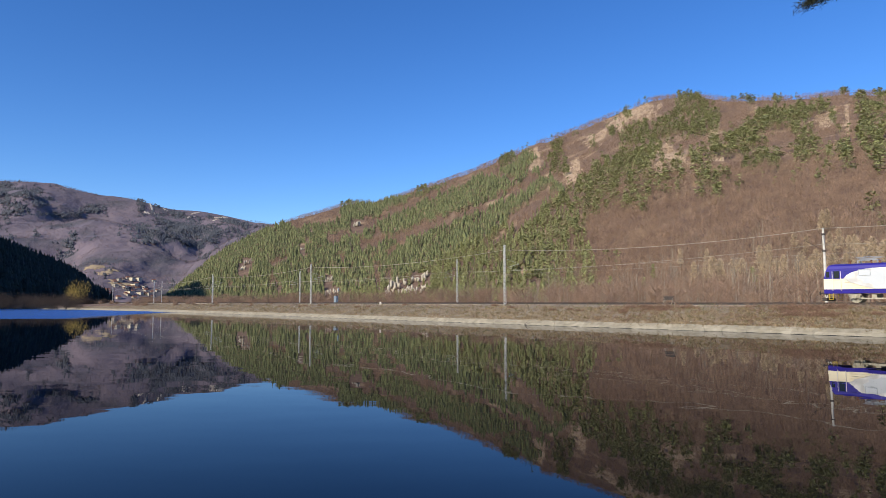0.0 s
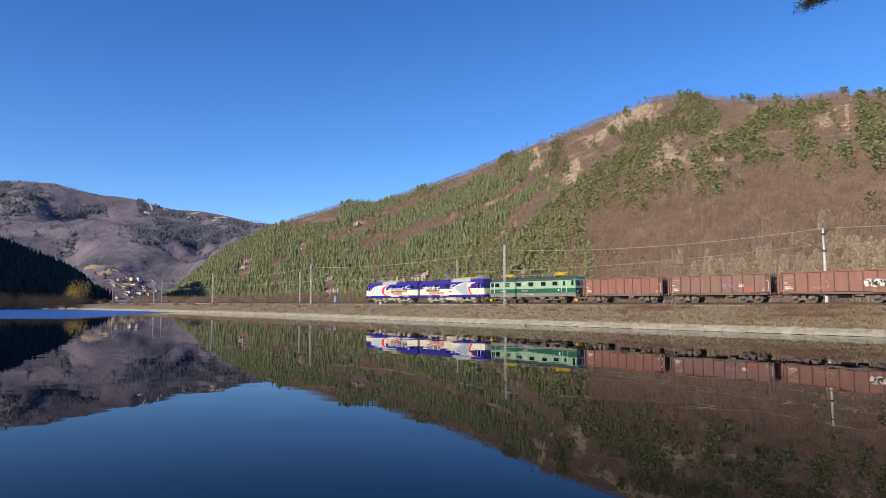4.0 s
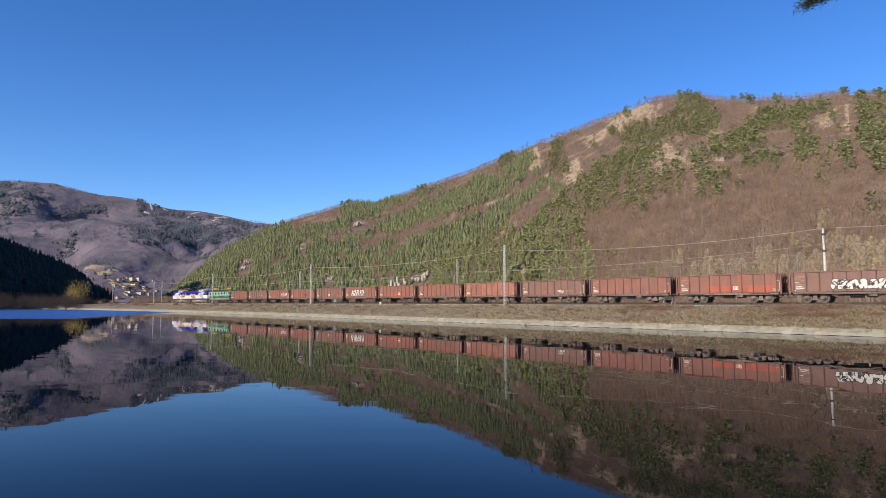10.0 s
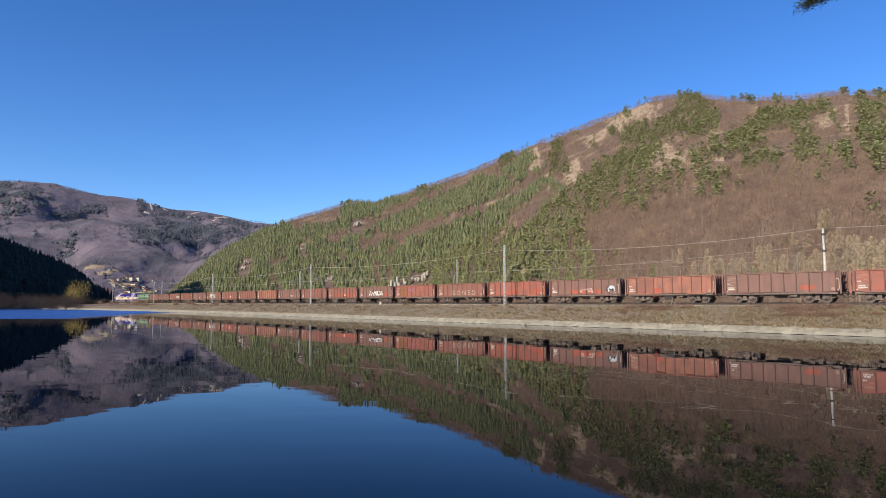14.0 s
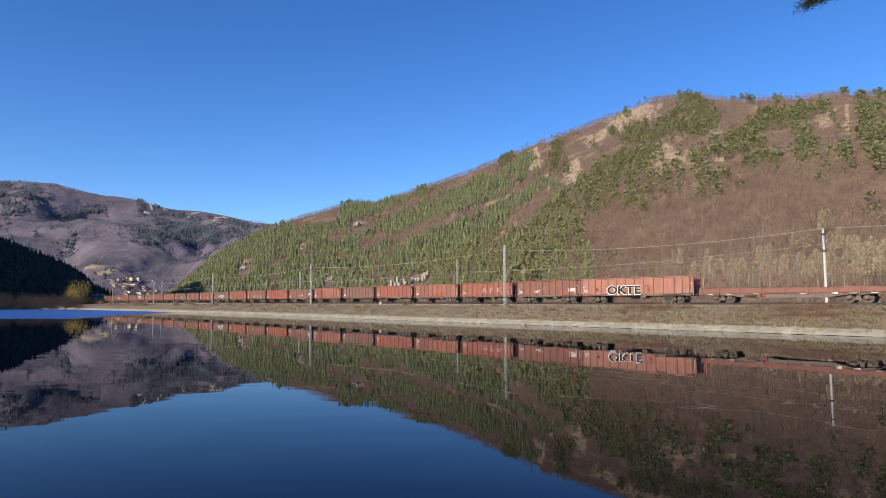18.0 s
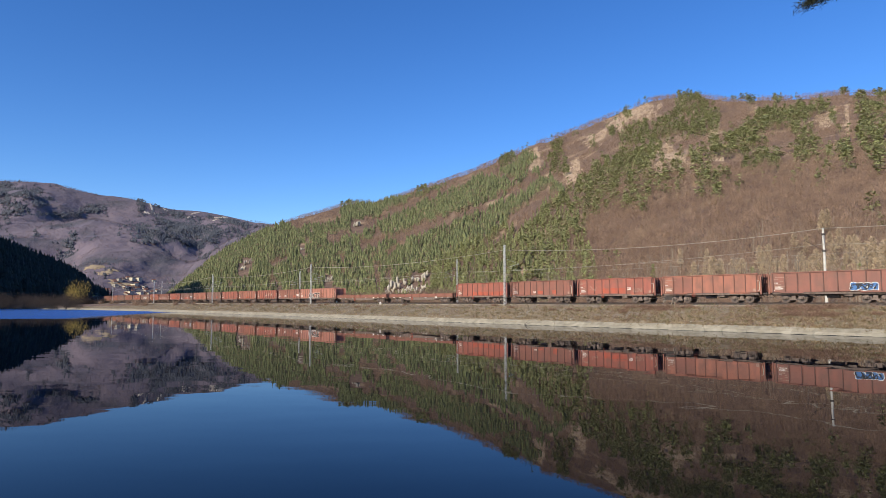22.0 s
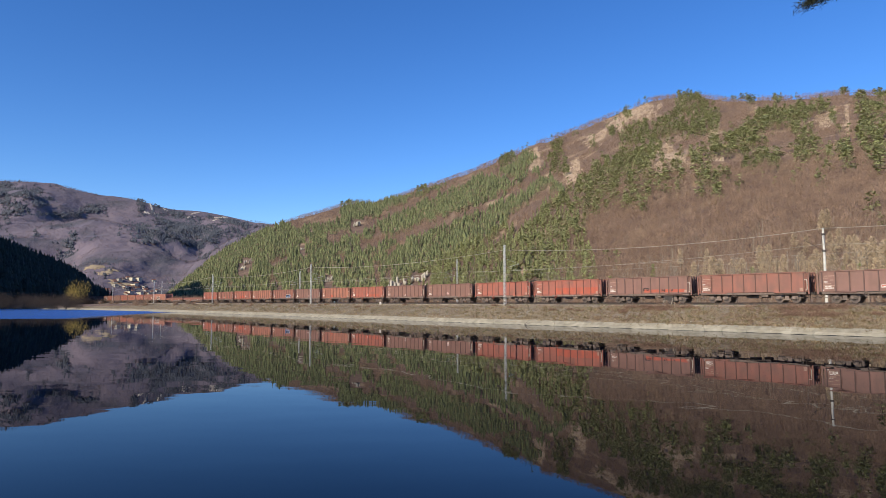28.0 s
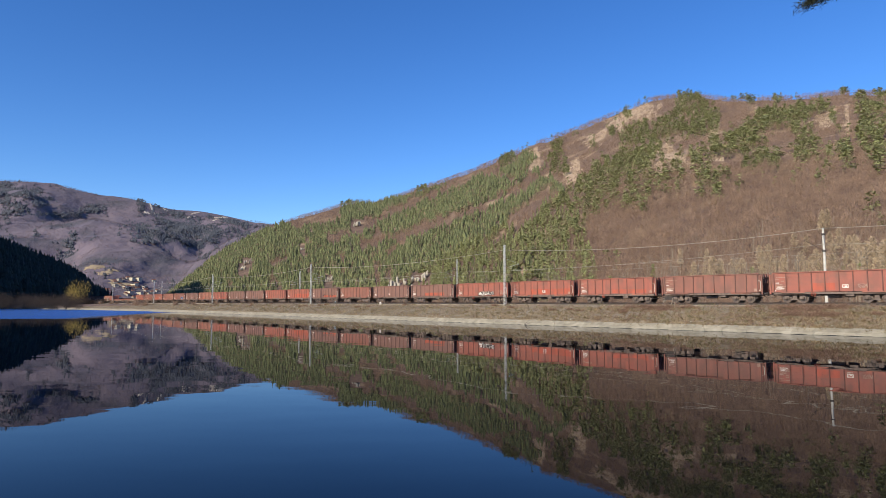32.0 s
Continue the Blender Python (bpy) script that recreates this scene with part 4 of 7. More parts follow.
# ---- overhead line: masts, brackets and wires ----
def lattice_mast(s, w, h, far=False):
    p, head = along(s, w, 2.5)
    ob = tagged(new("catenary_mast"), "grey steel lattice mast of the overhead line beside the track" if not far else "slim steel lattice mast behind the second track", "mast", "masts of the overhead line")
    ob.matrix_basis = pose(p.x, p.y, p.z, rz=math.degrees(head))
    for x in (-0.16, 0.16):
        for y in (-0.12, 0.12):
            bm = bmesh.new()
            k = 0.7
            vs = [(x, y, 0.5), (x * k, y * k, h)]
            bm_rod(bm, vs[0], vs[1], 0.035, 4)
            part("mast_leg", bm, M_STEEL, ob)
    bm = bmesh.new()
    n = 22
    for k in range(n):
        z0, z1 = 0.5 + (h - 0.7) * k / n, 0.5 + (h - 0.7) * (k + 1) / n
        sg = 1 if k % 2 else -1
        for y in (-0.12, 0.12):
            bm_rod(bm, (-0.15 * sg, y, z0), (0.15 * sg, y, z1), 0.018, 4)
        bm_box(bm, -0.15, 0.15, -0.12, 0.12, z1 - 0.02, z1 + 0.02)
    part("lattice", bm, M_STEEL, ob)
    bm = bmesh.new()
    bm_box(bm, -0.45, 0.45, -0.45, 0.45, -0.6, 0.55)
    bm_box(bm, -0.6, 0.6, -0.6, 0.6, -0.6, 0.25)
    part("footing", bm, M_CONC, ob, "pale concrete footing")
    d = 1.0 if w > 5 else -1.0
    bm = bmesh.new()
    bm_rod(bm, (0, 0, 6.5), (0, d * 3.4, 7.3), 0.03, 5)
    bm_rod(bm, (0, 0, 8.2), (0, d * 3.4, 7.3), 0.02, 5)
    bm_rod(bm, (0, d * 0.8, 6.6), (0, d * 3.6, 6.2), 0.02, 5)
    part("bracket", bm, M_STEEL, ob)
    for y, z in ((0.35, 6.6), (0.35, 8.1)):
        bm = bmesh.new()
        for k in range(4):
            bm_rod(bm, (0, d * (y + 0.07 * k), z), (0, d * (y + 0.07 * k + 0.04), z), 0.07, 7)
        part("insulator", bm, M_RUST, ob)
    return ob


def pole_mast(s, w, h):
    p, head = along(s, w, 2.4)
    ob = tagged(new("catenary_mast"), "whitish tapered concrete mast with dark clamp and bracket", "mast", "masts of the overhead line")
    ob.matrix_basis = pose(p.x, p.y, p.z, rz=math.degrees(head))
    bm = bmesh.new()
    bm_rod(bm, (0, 0, -0.5), (0, 0, h), 0.19, 12, 0.13)
    part("shaft", bm, M_POLE, ob)
    bm = bmesh.new()
    bm_rod(bm, (0, 0, h), (0, 0, h + 0.06), 0.2, 12)
    part("cap", bm, M_STEEL, ob)
    for z in (h - 0.9, h - 3.1):
        bm = bmesh.new()
        bm_rod(bm, (0, 0, z), (0, 0, z + 0.22), 0.235, 12)
        part("clamp", bm, M_FRAME, ob, "dark steel clamp")
    bm = bmesh.new()
    bm_rod(bm, (0, 0, h - 0.8), (-0.4, 1.6, h - 1.1), 0.03, 5)
    bm_rod(bm, (-0.4, 1.6, h - 1.1), (-0.6, 2.4, h - 2.0), 0.025, 5)
    bm_rod(bm, (0, 0, h - 2.9), (1.4, 2.8, h - 1.6), 0.03, 5)
    part("bracket", bm, M_FRAME, ob)
    return ob


lattice_mast(50.4, -3.0, 10.35)
lattice_mast(116.5, -3.2, 10.3)
lattice_mast(183.5, -3.2, 10.0)
lattice_mast(249.0, -3.4, 9.6)
lattice_mast(312.0, -5.0, 9.6)
pole_mast(8.5, 13.8, 10.6)
lattice_mast(81.5, 13.8, 10.3, True)
lattice_mast(156.0, 14.0, 10.6, True)
lattice_mast(231.0, 14.0, 11.2, True)
lattice_mast(300.0, 14.0, 11.2, True)


def wire(points, r, sag, label):
    """A sagging wire from support to support."""
    bm = bmesh.new()
    for a, b in zip(points, points[1:]):
        a, b = Vector(a), Vector(b)
        prev = a
        for k in range(1, 13):
            u = k / 12
            p = a.lerp(b, u) - Vector((0, 0, sag * 4 * u * (1 - u)))
            bm_rod(bm, prev, p, r, 4)
            prev = p
    return tagged(new("overhead_wire", finish("overhead_wire", bm, M_WIRE)), label, "cable", "wires of the overhead line")


def at(s, w, z):
    return tuple(along(s, w, z)[0])


wire([at(-70, -3.0, 11.9), at(8.5, 13.8, 13.0), at(50.4, -3.0, 12.0), at(116.5, -3.2, 12.0), at(183.5, -3.2, 11.7), at(249, -3.4, 11.4), at(312, -5, 11.2)], 0.028, 1.0, "thin sagging feeder wire strung from mast to mast")
wire([at(-70, 11.0, 10.6), at(8.5, 12.6, 10.8), at(81.5, 10.6, 9.9), at(156, 10.6, 9.9), at(231, 10.6, 9.9), at(300, 10.6, 9.9)], 0.02, 0.9, "sagging messenger wire over the second track")
wire([at(-70, 9.6, 8.7), at(8.5, 9.8, 8.7), at(81.5, 9.4, 8.7), at(156, 9.8, 8.7), at(231, 9.4, 8.7), at(300, 9.6, 8.7)], 0.010, 0.05, "thin contact wire over the second track")
wire([at(-70, 1.5, 8.85), at(50.4, 1.2, 8.85), at(116.5, 1.8, 8.85), at(183.5, 1.3, 8.85), at(249, 1.7, 8.85), at(312, 1.5, 8.85)], 0.010, 0.05, "thin contact wire over the train's track")


# ---- line-side things ----
def trestle():
    p, h = along(21.5, -2.3, 2.9)
    ob = tagged(new("crossing_steps"), "small dark metal trestle with pale legs beside the track", "trestle")
    ob.matrix_basis = pose(p.x, p.y, p.z, rz=math.degrees(h))
    for x in (-0.62, 0.62):
        for a, b in (((x, 0.55, -0.1), (x * 0.95, -0.1, 1.2)), ((x, -0.5, -0.1), (x * 0.95, -0.05, 1.2))):
            bm = bmesh.new()
            bm_rod(bm, a, b, 0.045, 5)
            part("leg", bm, M_BARK, ob)
    for k in range(3):
        bm = bmesh.new()
        bm_box(bm, -0.7, 0.7, -0.15 + 0.12 * k, -0.05 + 0.12 * k, 1.2 - 0.2 * k, 1.25 - 0.2 * k)
        part("tread", bm, M_FRAME, ob)
    bm = bmesh.new()
    bm_box(bm, -0.66, 0.66, -0.02, 0.04, 0.8, 1.25)
    part("panel", bm, M_FRAME, ob, "dark sheet panel")


def cabinet():
    p, h = along(131.5, 12.6, 2.75)
    ob = tagged(new("relay_cabinet"), "pale blue steel relay cabinet with pitched lid beside the track", "cabinet")
    ob.matrix_basis = pose(p.x, p.y, p.z, rz=math.degrees(h))
    bm = bmesh.new()
    bm_box(bm, -0.6, 0.6, -0.35, 0.35, 0.25, 2.3)
    bmesh.ops.bevel(bm, geom=bm.edges, offset=0.03, segments=1, affect="EDGES")
    part("body", bm, M_CABINET, ob)
    bm = bmesh.new()
    bm_prism(bm, [(-0.7, 2.3), (0.7, 2.3), (0, 2.6)], -0.45, 0.45)
    part("lid", bm, M_BOGIE, ob)
    bm = bmesh.new()
    bm_box(bm, -0.7, 0.7, -0.45, 0.45, -0.2, 0.25)
    part("plinth", bm, M_CONC, ob)
    for x in (-0.3, 0.3):
        bm = bmesh.new()
        bm_box(bm, x - 0.27, x + 0.27, 0.35, 0.375, 0.4, 2.2)
        part("door", bm, M_CABINET, ob)
    p, h = along(129.3, 12.2, 2.75)
    ob = tagged(new("signal_post"), "slim railway signal with round blue head on a grey post", "signal")
    ob.matrix_basis = pose(p.x, p.y, p.z, rz=math.degrees(h))
    bm = bmesh.new()
    bm_rod(bm, (0, 0, -0.2), (0, 0, 4.4), 0.08, 8)
    part("post", bm, M_BOGIE, ob)
    bm = bmesh.new()
    bm_box(bm, -0.22, 0.22, 0.05, 0.3, 3.75, 4.5)
    bmesh.ops.bevel(bm, geom=bm.edges, offset=0.08, segments=2, affect="EDGES")
    part("signal_head", bm, M_CABINET, ob)
    bm = bmesh.new()
    for k in range(6):
        bm_rod(bm, (-0.2, -0.1, 0.4 + 0.5 * k), (0.2, -0.1, 0.4 + 0.5 * k), 0.02, 4)
    part("ladder", bm, M_BOGIE, ob)


def marker(s, w, h, wide, kind, label, m):
    p, hd = along(s, w, 2.75)
    bm = bmesh.new()
    bm_prism(bm, [(-wide, -0.3), (wide, -0.3), (wide * 0.8, h * 0.8), (0, h), (-wide * 0.8, h * 0.8)], -0.12, 0.12)
    bmesh.ops.bevel(bm, geom=bm.edges, offset=0.02, segments=1, affect="EDGES")
    ob = new(kind, finish(kind, bm, m))
    ob.matrix_basis = pose(p.x, p.y, p.z, rz=math.degrees(hd))
    return tagged(ob, label, "marker")


M_CABINET = mat("pale_blue_enamel", (0.26, 0.33, 0.40), 0.5, scale=2.0, amount=0.7)
trestle()
cabinet()
marker(87.2, -2.6, 0.75, 0.28, "distance_stone", "small whitewashed distance stone on the bank's shoulder", M_WHITE)
marker(45.0, -1.7, 0.55, 0.16, "track_box", "small dark cable box beside the rails", M_FRAME)


# ---- growth and litter on the bank ----
def bank_z(s, w):
    pr = bank_profile(s)
    return float(np.interp(w, [a for a, _ in pr], [z for _, z in pr]))


def bush(s, w, wide, high, seed, m, label):
    rng = np.random.RandomState(seed)
    v, f = [], []
    for _ in range(420):
        a0, r = rng.rand() * 6.283, wide * 0.35 * rng.rand()
        p = np.array([r * math.cos(a0), r * 0.5 * math.sin(a0), 0])
        ang = rng.rand() * 6.283
        d = np.array([math.cos(ang) * wide * 0.28, math.sin(ang) * wide * 0.18, high * (0.3 + 0.7 * rng.rand())]) * (0.4 + 0.6 * rng.rand())
        q = p + d + np.array([0, 0, -0.1 * high * rng.rand()])
        side = np.cross(d, rng.randn(3))
        side = side / np.linalg.norm(side) * 0.022
        i = len(v)
        mid = (p + q) / 2 + rng.randn(3) * 0.1
        v.extend([p - side, p + side, mid, mid - side, mid + side, q])
        f += [(i, i + 1, i + 2), (i + 3, i + 4, i + 5)]
    ob = new("bush", mesh_from("bush", v, f, [m]))
    p, h = along(s, w, bank_z(s, w) - 0.05)
    ob.matrix_basis = pose(p.x, p.y, p.z, rz=math.degrees(h))
    return tagged(ob, label, "bush", "bushes on the bank")


M_BRAMBLE = mat("reddish_bramble", (0.25, 0.145, 0.098), 0.9, colour2=(0.14, 0.09, 0.062), scale=1.5, island=0.4)
for k in range(44):
    rng = random.Random(300 + k)
    if k < 8:
        s, w, wd, hg = 20.0 + 6.0 * rng.random(), -3.2 - 2.6 * rng.random(), 2.9, 0.6
    elif k < 17:
        s, w, wd, hg = 1.0 + 6.5 * rng.random(), -3.4 - 4.0 * rng.random(), 3.3, 0.8
    else:
        s, w, wd, hg = rng.uniform(-4, 200), -3.0 - 4.5 * rng.random(), 1.8, 0.5
    bush(s, w, wd, hg, 300 + k, M_BRAMBLE, "low reddish-brown leafless bramble on the grassy bank")
for k, (s, w, wd, hg) in enumerate(((240, -9, 7, 4.5), (247, -10, 7, 5.0), (255, -9, 6, 3.5), (196, -5, 3, 1.6), (212, -6, 4, 2.2), (150, -4, 2, 1.0), (270, -8, 4, 2.5), (285, -9, 4, 2.4), (300, -8, 5, 3.2), (318, -9, 5, 3), (205, -4, 4, 2.4), (176, -4.5, 3, 1.8))):
    bush(s, w, wd, hg, 350 + k, M_BARE, "brown leafless willow bush on the lake shore")


def build_litter():
    rng = np.random.RandomState(12)
    # grass tufts
    n = 44000
    s = -12 + 330 * rng.rand(n) ** 2.0
    u = rng.rand(n) ** 1.15
    P = []
    for a, b in zip(s, u):
        e = shore(a) + 0.55
        w = e + (-2.7 - e) * b
        p, _ = along(a, w, bank_z(a, w) - 0.03)
        P.append(p)
    tuft = []
    for k in range(5):
        r = np.random.RandomState(200 + k)
        v, f = [], []
        for j in range(7):
            ang = r.rand() * 6.283
            b0 = np.array([r.randn() * 0.12, r.randn() * 0.12, 0])
            tip = b0 + np.array([math.cos(ang) * 0.5, math.sin(ang) * 0.5, 0.3 + 0.6 * r.rand()])
            sd = np.array([-math.sin(ang), math.cos(ang), 0]) * 0.06
            i = len(v)
            v.extend([b0 - sd, b0 + sd, tip])
            f.append((i, i + 1, i + 2))
        tuft.append((np.array(v), np.array(f)))
    P = np.array(P)
    scatter("dry_grass", tuft, P, np.where(u > 0.85, 0.6, 1.0) * (0.11 + 0.26 * rng.rand(n) ** 3), 1.3 + 0.7 * rng.rand(n), M_GRASS, "tufts of dry straw-coloured grass on the bank", "grass", 81)
    # rusty twigs and green weeds mixed into the grass
    twig = [bare_crown(np.random.RandomState(230 + k), 16, 0.0, 0.55, 0.5, 0.035) for k in range(4)]
    for name, n, mt, lab, sd in (("bramble_twigs", 3600, M_BRAMBLE, "rust-coloured dead twigs in the grass", 85), ("green_weeds", 2600, M_WEED, "olive-green weeds in the dry grass", 86)):
        a = rng.rand(n)
        s = np.where(a < 0.30, 4.5 + 4.0 * rng.randn(n), np.where(a < 0.5, 22.5 + 3.5 * rng.randn(n), -12 + 200 * rng.rand(n) ** 1.4)) if sd == 85 else -12 + 200 * rng.rand(n) ** 1.5
        P = []
        for q in s:
            e = shore(q) + 1.0
            w = -2.7 + (e + 2.7) * (rng.rand() ** (1.5 if sd == 85 else 1.0))
            P.append(along(q, w, bank_z(q, w) - 0.03)[0])
        scatter(name, twig, np.array(P), 0.14 + 0.3 * rng.rand(n) ** 2, 1.0 + 0.6 * rng.rand(n), mt, lab, "weeds", sd)
    # stones on the lower slope
    n = 420
    s, u = -12 + 220 * rng.rand(n) ** 1.4, rng.rand(n) ** 1.5
    P = []
    for a, b in zip(s, u):
        e = shore(a) + 0.9
        w = e + (-2.2 - e) * b
        P.append(along(a, w, bank_z(a, w))[0])
    st = [blob(np.random.RandomState(220 + k), (0, 0, 0.1), 1.0, 0.7) for k in range(4)]
    scatter("bank_stones", st, np.array(P), 0.05 + 0.11 * rng.rand(n) ** 3, np.ones(n), M_ROCK, "pale stones lying on the slope", "stones", 82)


M_GRASS = mat("straw_grass", (0.394, 0.296, 0.172), 0.9, colour2=(0.207, 0.158, 0.084), scale=0.25, amount=0.5, island=0.35)
M_WEED = mat("olive_weeds", (0.17, 0.155, 0.06), 0.9, colour2=(0.10, 0.10, 0.04), scale=0.4, island=0.35)
build_litter()


# ---- slabs of the revetment ----
def build_slabs():
    rng = random.Random(17)
    base = bpy.data.objects["revetment"]
    for w0, z0, w1, z1, count, least, most in ((-0.35, LAKE - 0.18, 0.36, LAKE + 0.24, 130, 0.9, 2.6), (0.37, LAKE + 0.245, 0.86, LAKE + 0.54, 150, 0.6, 2.2)):
        edge, slant, dip = -12.0, 0.0, 0.0
        for k in range(count):
            s0, sl0, d0 = edge, slant, dip
            edge += rng.uniform(least, most)
            slant, dip = rng.uniform(-0.22, 0.22), rng.uniform(-0.05, 0.03) if w1 > 0.5 else rng.uniform(-0.03, 0.0)
            g, lift = 0.016, rng.uniform(0.0, 0.01)
            ring = ((s0 + g, w0, z0), (s0 + sl0 + g, w1 + d0, z1 + d0 * 0.6), (edge + slant - g, w1 + dip, z1 + dip * 0.6), (edge - g, w0, z0))
            bm = bmesh.new()
            a = [bm.verts.new(along(s, shore(s) + w, z + 0.05 + lift)[0]) for s, w, z in ring]
            b = [bm.verts.new(along(s, shore(s) + w, z - 0.08)[0]) for s, w, z in ring]
            bm.faces.new(a)
            for i in range(4):
                bm.faces.new((a[i], a[(i + 1) % 4], b[(i + 1) % 4], b[i]))
            part("slab", bm, M_SLAB, base)
    # thin dark strip along the waterline
    bm, last = bmesh.new(), None
    for k in range(420):
        s = -12 + 0.5 * k
        top = 0.015 + 0.03 * math.sin(k * 1.7) * math.sin(k * 0.37) + rng.uniform(-0.012, 0.012)
        lo, hi = [along(s, shore(s) - 0.35 + (z + 0.13) / 0.6, LAKE + z + 0.012)[0] for z in (-0.08, top)]
        now = (bm.verts.new(lo), bm.verts.new(hi))
        if last:
            bm.faces.new((last[0], now[0], now[1], last[1]))
        last = now
    part("waterline_strip", bm, M_WATERLINE, base, "thin dark strip at the waterline")


M_WATERLINE = mat("dark_waterline", (0.035, 0.03, 0.02), 0.5, scale=2.0)
M_SLAB = mat("revetment_slab", (0.36, 0.325, 0.25), 0.9, colour2=(0.20, 0.175, 0.125), scale=1.2, amount=0.5, bump=0.4, each=0.12, stain=(0.187, 0.165, 0.121), stain_scale=0.9, stain_amount=0.36)
build_slabs()


def driftwood():
    p, h = along(36.2, shore(36.2) - 0.5, 0.0)
    bm = bmesh.new()
    bm_rod(bm, (-0.9, 0.3, -0.1), (0.1, 0.0, 0.12), 0.05, 6, 0.035)
    bm_rod(bm, (0.1, 0.0, 0.12), (-0.5, -0.3, 0.62), 0.035, 5, 0.015)
    bm_rod(bm, (-0.2, 0.1, 0.08), (-0.9, -0.2, 0.4), 0.03, 5, 0.01)
    ob = new("driftwood_branch", finish("driftwood_branch", bm, M_FRAME))
    ob.matrix_basis = pose(p.x, p.y, LAKE, rz=math.degrees(h))
    tagged(ob, "dark forked branch sticking out of the water", "branch")


driftwood()


# ---- sleepers ----
def sleeper_mesh():
    bm = bmesh.new()
    bm_box(bm, -0.13, 0.13, -1.25, 1.25, -0.12, 0.06)
    return finish("sleeper", bm, M_SLEEPER)


SLEEPER = sleeper_mesh()
bed = bpy.data.objects["ballast_bed"]
for k in range(240):
    p, h = along(-8 + 0.62 * k, 1.5, 3.08)
    part("sleeper", SLEEPER, None, bed, place=pose(p.x, p.y, p.z, rz=math.degrees(h)))


# ---- far town, trees on the left shore ----
def block_of_flats(x, y, wide, deep, storeys, turn, wall, seed):
    ob = tagged(new("apartment_building"), "pale concrete apartment block of the distant town", "building", "buildings of the town")
    ob.matrix_basis = pose(x, y, float(height(x, y)) - 2, rz=turn)
    h = 3.0 * storeys + 2
    bm = bmesh.new()
    bm_box(bm, -wide / 2, wide / 2, -deep / 2, deep / 2, 0, h)
    part("wall", bm, wall, ob)
    bm = bmesh.new()
    bm_box(bm, -wide / 2 - 0.4, wide / 2 + 0.4, -deep / 2 - 0.4, deep / 2 + 0.4, h, h + 0.6)
    part("roof", bm, M_ROOF, ob)
    win = bmesh.new()
    bm_box(win, -0.7, 0.7, -0.06, 0.06, 0, 1.2)
    win = finish("window", win, M_GLASS)
    for i in range(storeys):
        for j in range(int(wide / 5)):
            part("window", win, None, ob, place=Matrix.Translation((-wide / 2 + 2.5 + 5 * j, -deep / 2 - 0.02, 3.0 + 3.0 * i)))


def house(x, y, w, d, h, turn, wall, roof):
    ob = tagged(new("house"), "small distant house with pitched roof on the slope", "building", "buildings of the town")
    ob.matrix_basis = pose(x, y, float(height(x, y)) - 1.5, rz=turn)
    bm = bmesh.new()
    bm_box(bm, -w / 2, w / 2, -d / 2, d / 2, 0, h)
    part("wall", bm, wall, ob)
    bm = bmesh.new()
    bm_prism(bm, [(-w / 2 - 0.5, h), (w / 2 + 0.5, h), (0, h + w * 0.4)], -d / 2 - 0.5, d / 2 + 0.5)
    part("roof", bm, roof, ob)
    for k in range(2):
        bm = bmesh.new()
        bm_box(bm, -w * 0.3 + w * 0.4 * k, -w * 0.3 + w * 0.4 * k + 1.4, -d / 2 - 0.05, -d / 2 + 0.05, 2, 3.6)
        part("window", bm, M_GLASS, ob)


M_WALLA = mat("pale_render", (0.66, 0.60, 0.47), 0.9, scale=0.2)
M_WALLB = mat("grey_render", (0.46, 0.42, 0.35), 0.9, scale=0.2)
M_TILES = mat("roof_tiles", (0.22, 0.10, 0.07), 0.9, scale=1.0)
rng = random.Random(21)
def on_slope(t, e):
    """Where the slope across the valley rises to e, seen from the near bank along the bearing t."""
    ys = np.linspace(1850, 2600, 300)
    return float(ys[np.argmin(np.abs((height(t * ys, ys) - EYE[2]) / ys - e))])


for k, (t, e, wd, st) in enumerate(((-0.516, 0.033, 22, 3), (-0.498, 0.034, 34, 3), (-0.486, 0.034, 26, 3), (-0.523, 0.024, 26, 3), (-0.508, 0.022, 40, 2), (-0.492, 0.024, 24, 3), (-0.478, 0.022, 30, 2), (-0.500, 0.012, 34, 3), (-0.482, 0.012, 26, 2), (-0.468, 0.010, 24, 3))):
    block_of_flats(t * on_slope(t, e), on_slope(t, e), wd, 12, st, rng.uniform(-48, -22), M_WALLA if k % 3 else M_WALLB, k)
for k in range(34):
    t, e = rng.uniform(-0.535, -0.455), rng.uniform(0.004, 0.036)
    y = on_slope(t, e)
    house(t * y, y, rng.uniform(8, 12), rng.uniform(8, 14), rng.uniform(4, 7), rng.uniform(-60, -20), M_WALLA if k % 2 else M_WALLB, M_TILES)


def willow_mesh(rng, n, material):
    """Broad crown of many fine twigs on several stems."""
    tb, v, f = bmesh.new(), [], []
    lobes = []
    for k in range(7):
        a, r = k * 0.9 + rng.rand(), 0.08 + 0.22 * rng.rand()
        top = Vector((r * math.cos(a), r * math.sin(a), 0.3 + 0.5 * rng.rand()))
        bm_rod(tb, (0, 0, 0), top, 0.014, 5, 0.004)
        lobes.append(np.array(top))
    for k in range(n):
        p = lobes[rng.randint(7)] + rng.randn(3) * (0.10, 0.10, 0.15)
        p[2] = min(abs(p[2]), 1.0)
        d = rng.randn(3) * (0.5, 0.5, 0.8)
        side = np.cross(d, rng.randn(3))
        side = side / np.linalg.norm(side) * 0.008
        i = len(v)
        v.extend([p - side, p + side, p + d * 0.06])
        f.append((i, i + 1, i + 2))
    return finish("trunk", tb, M_FRAME), mesh_from("crown", v, f, [material])


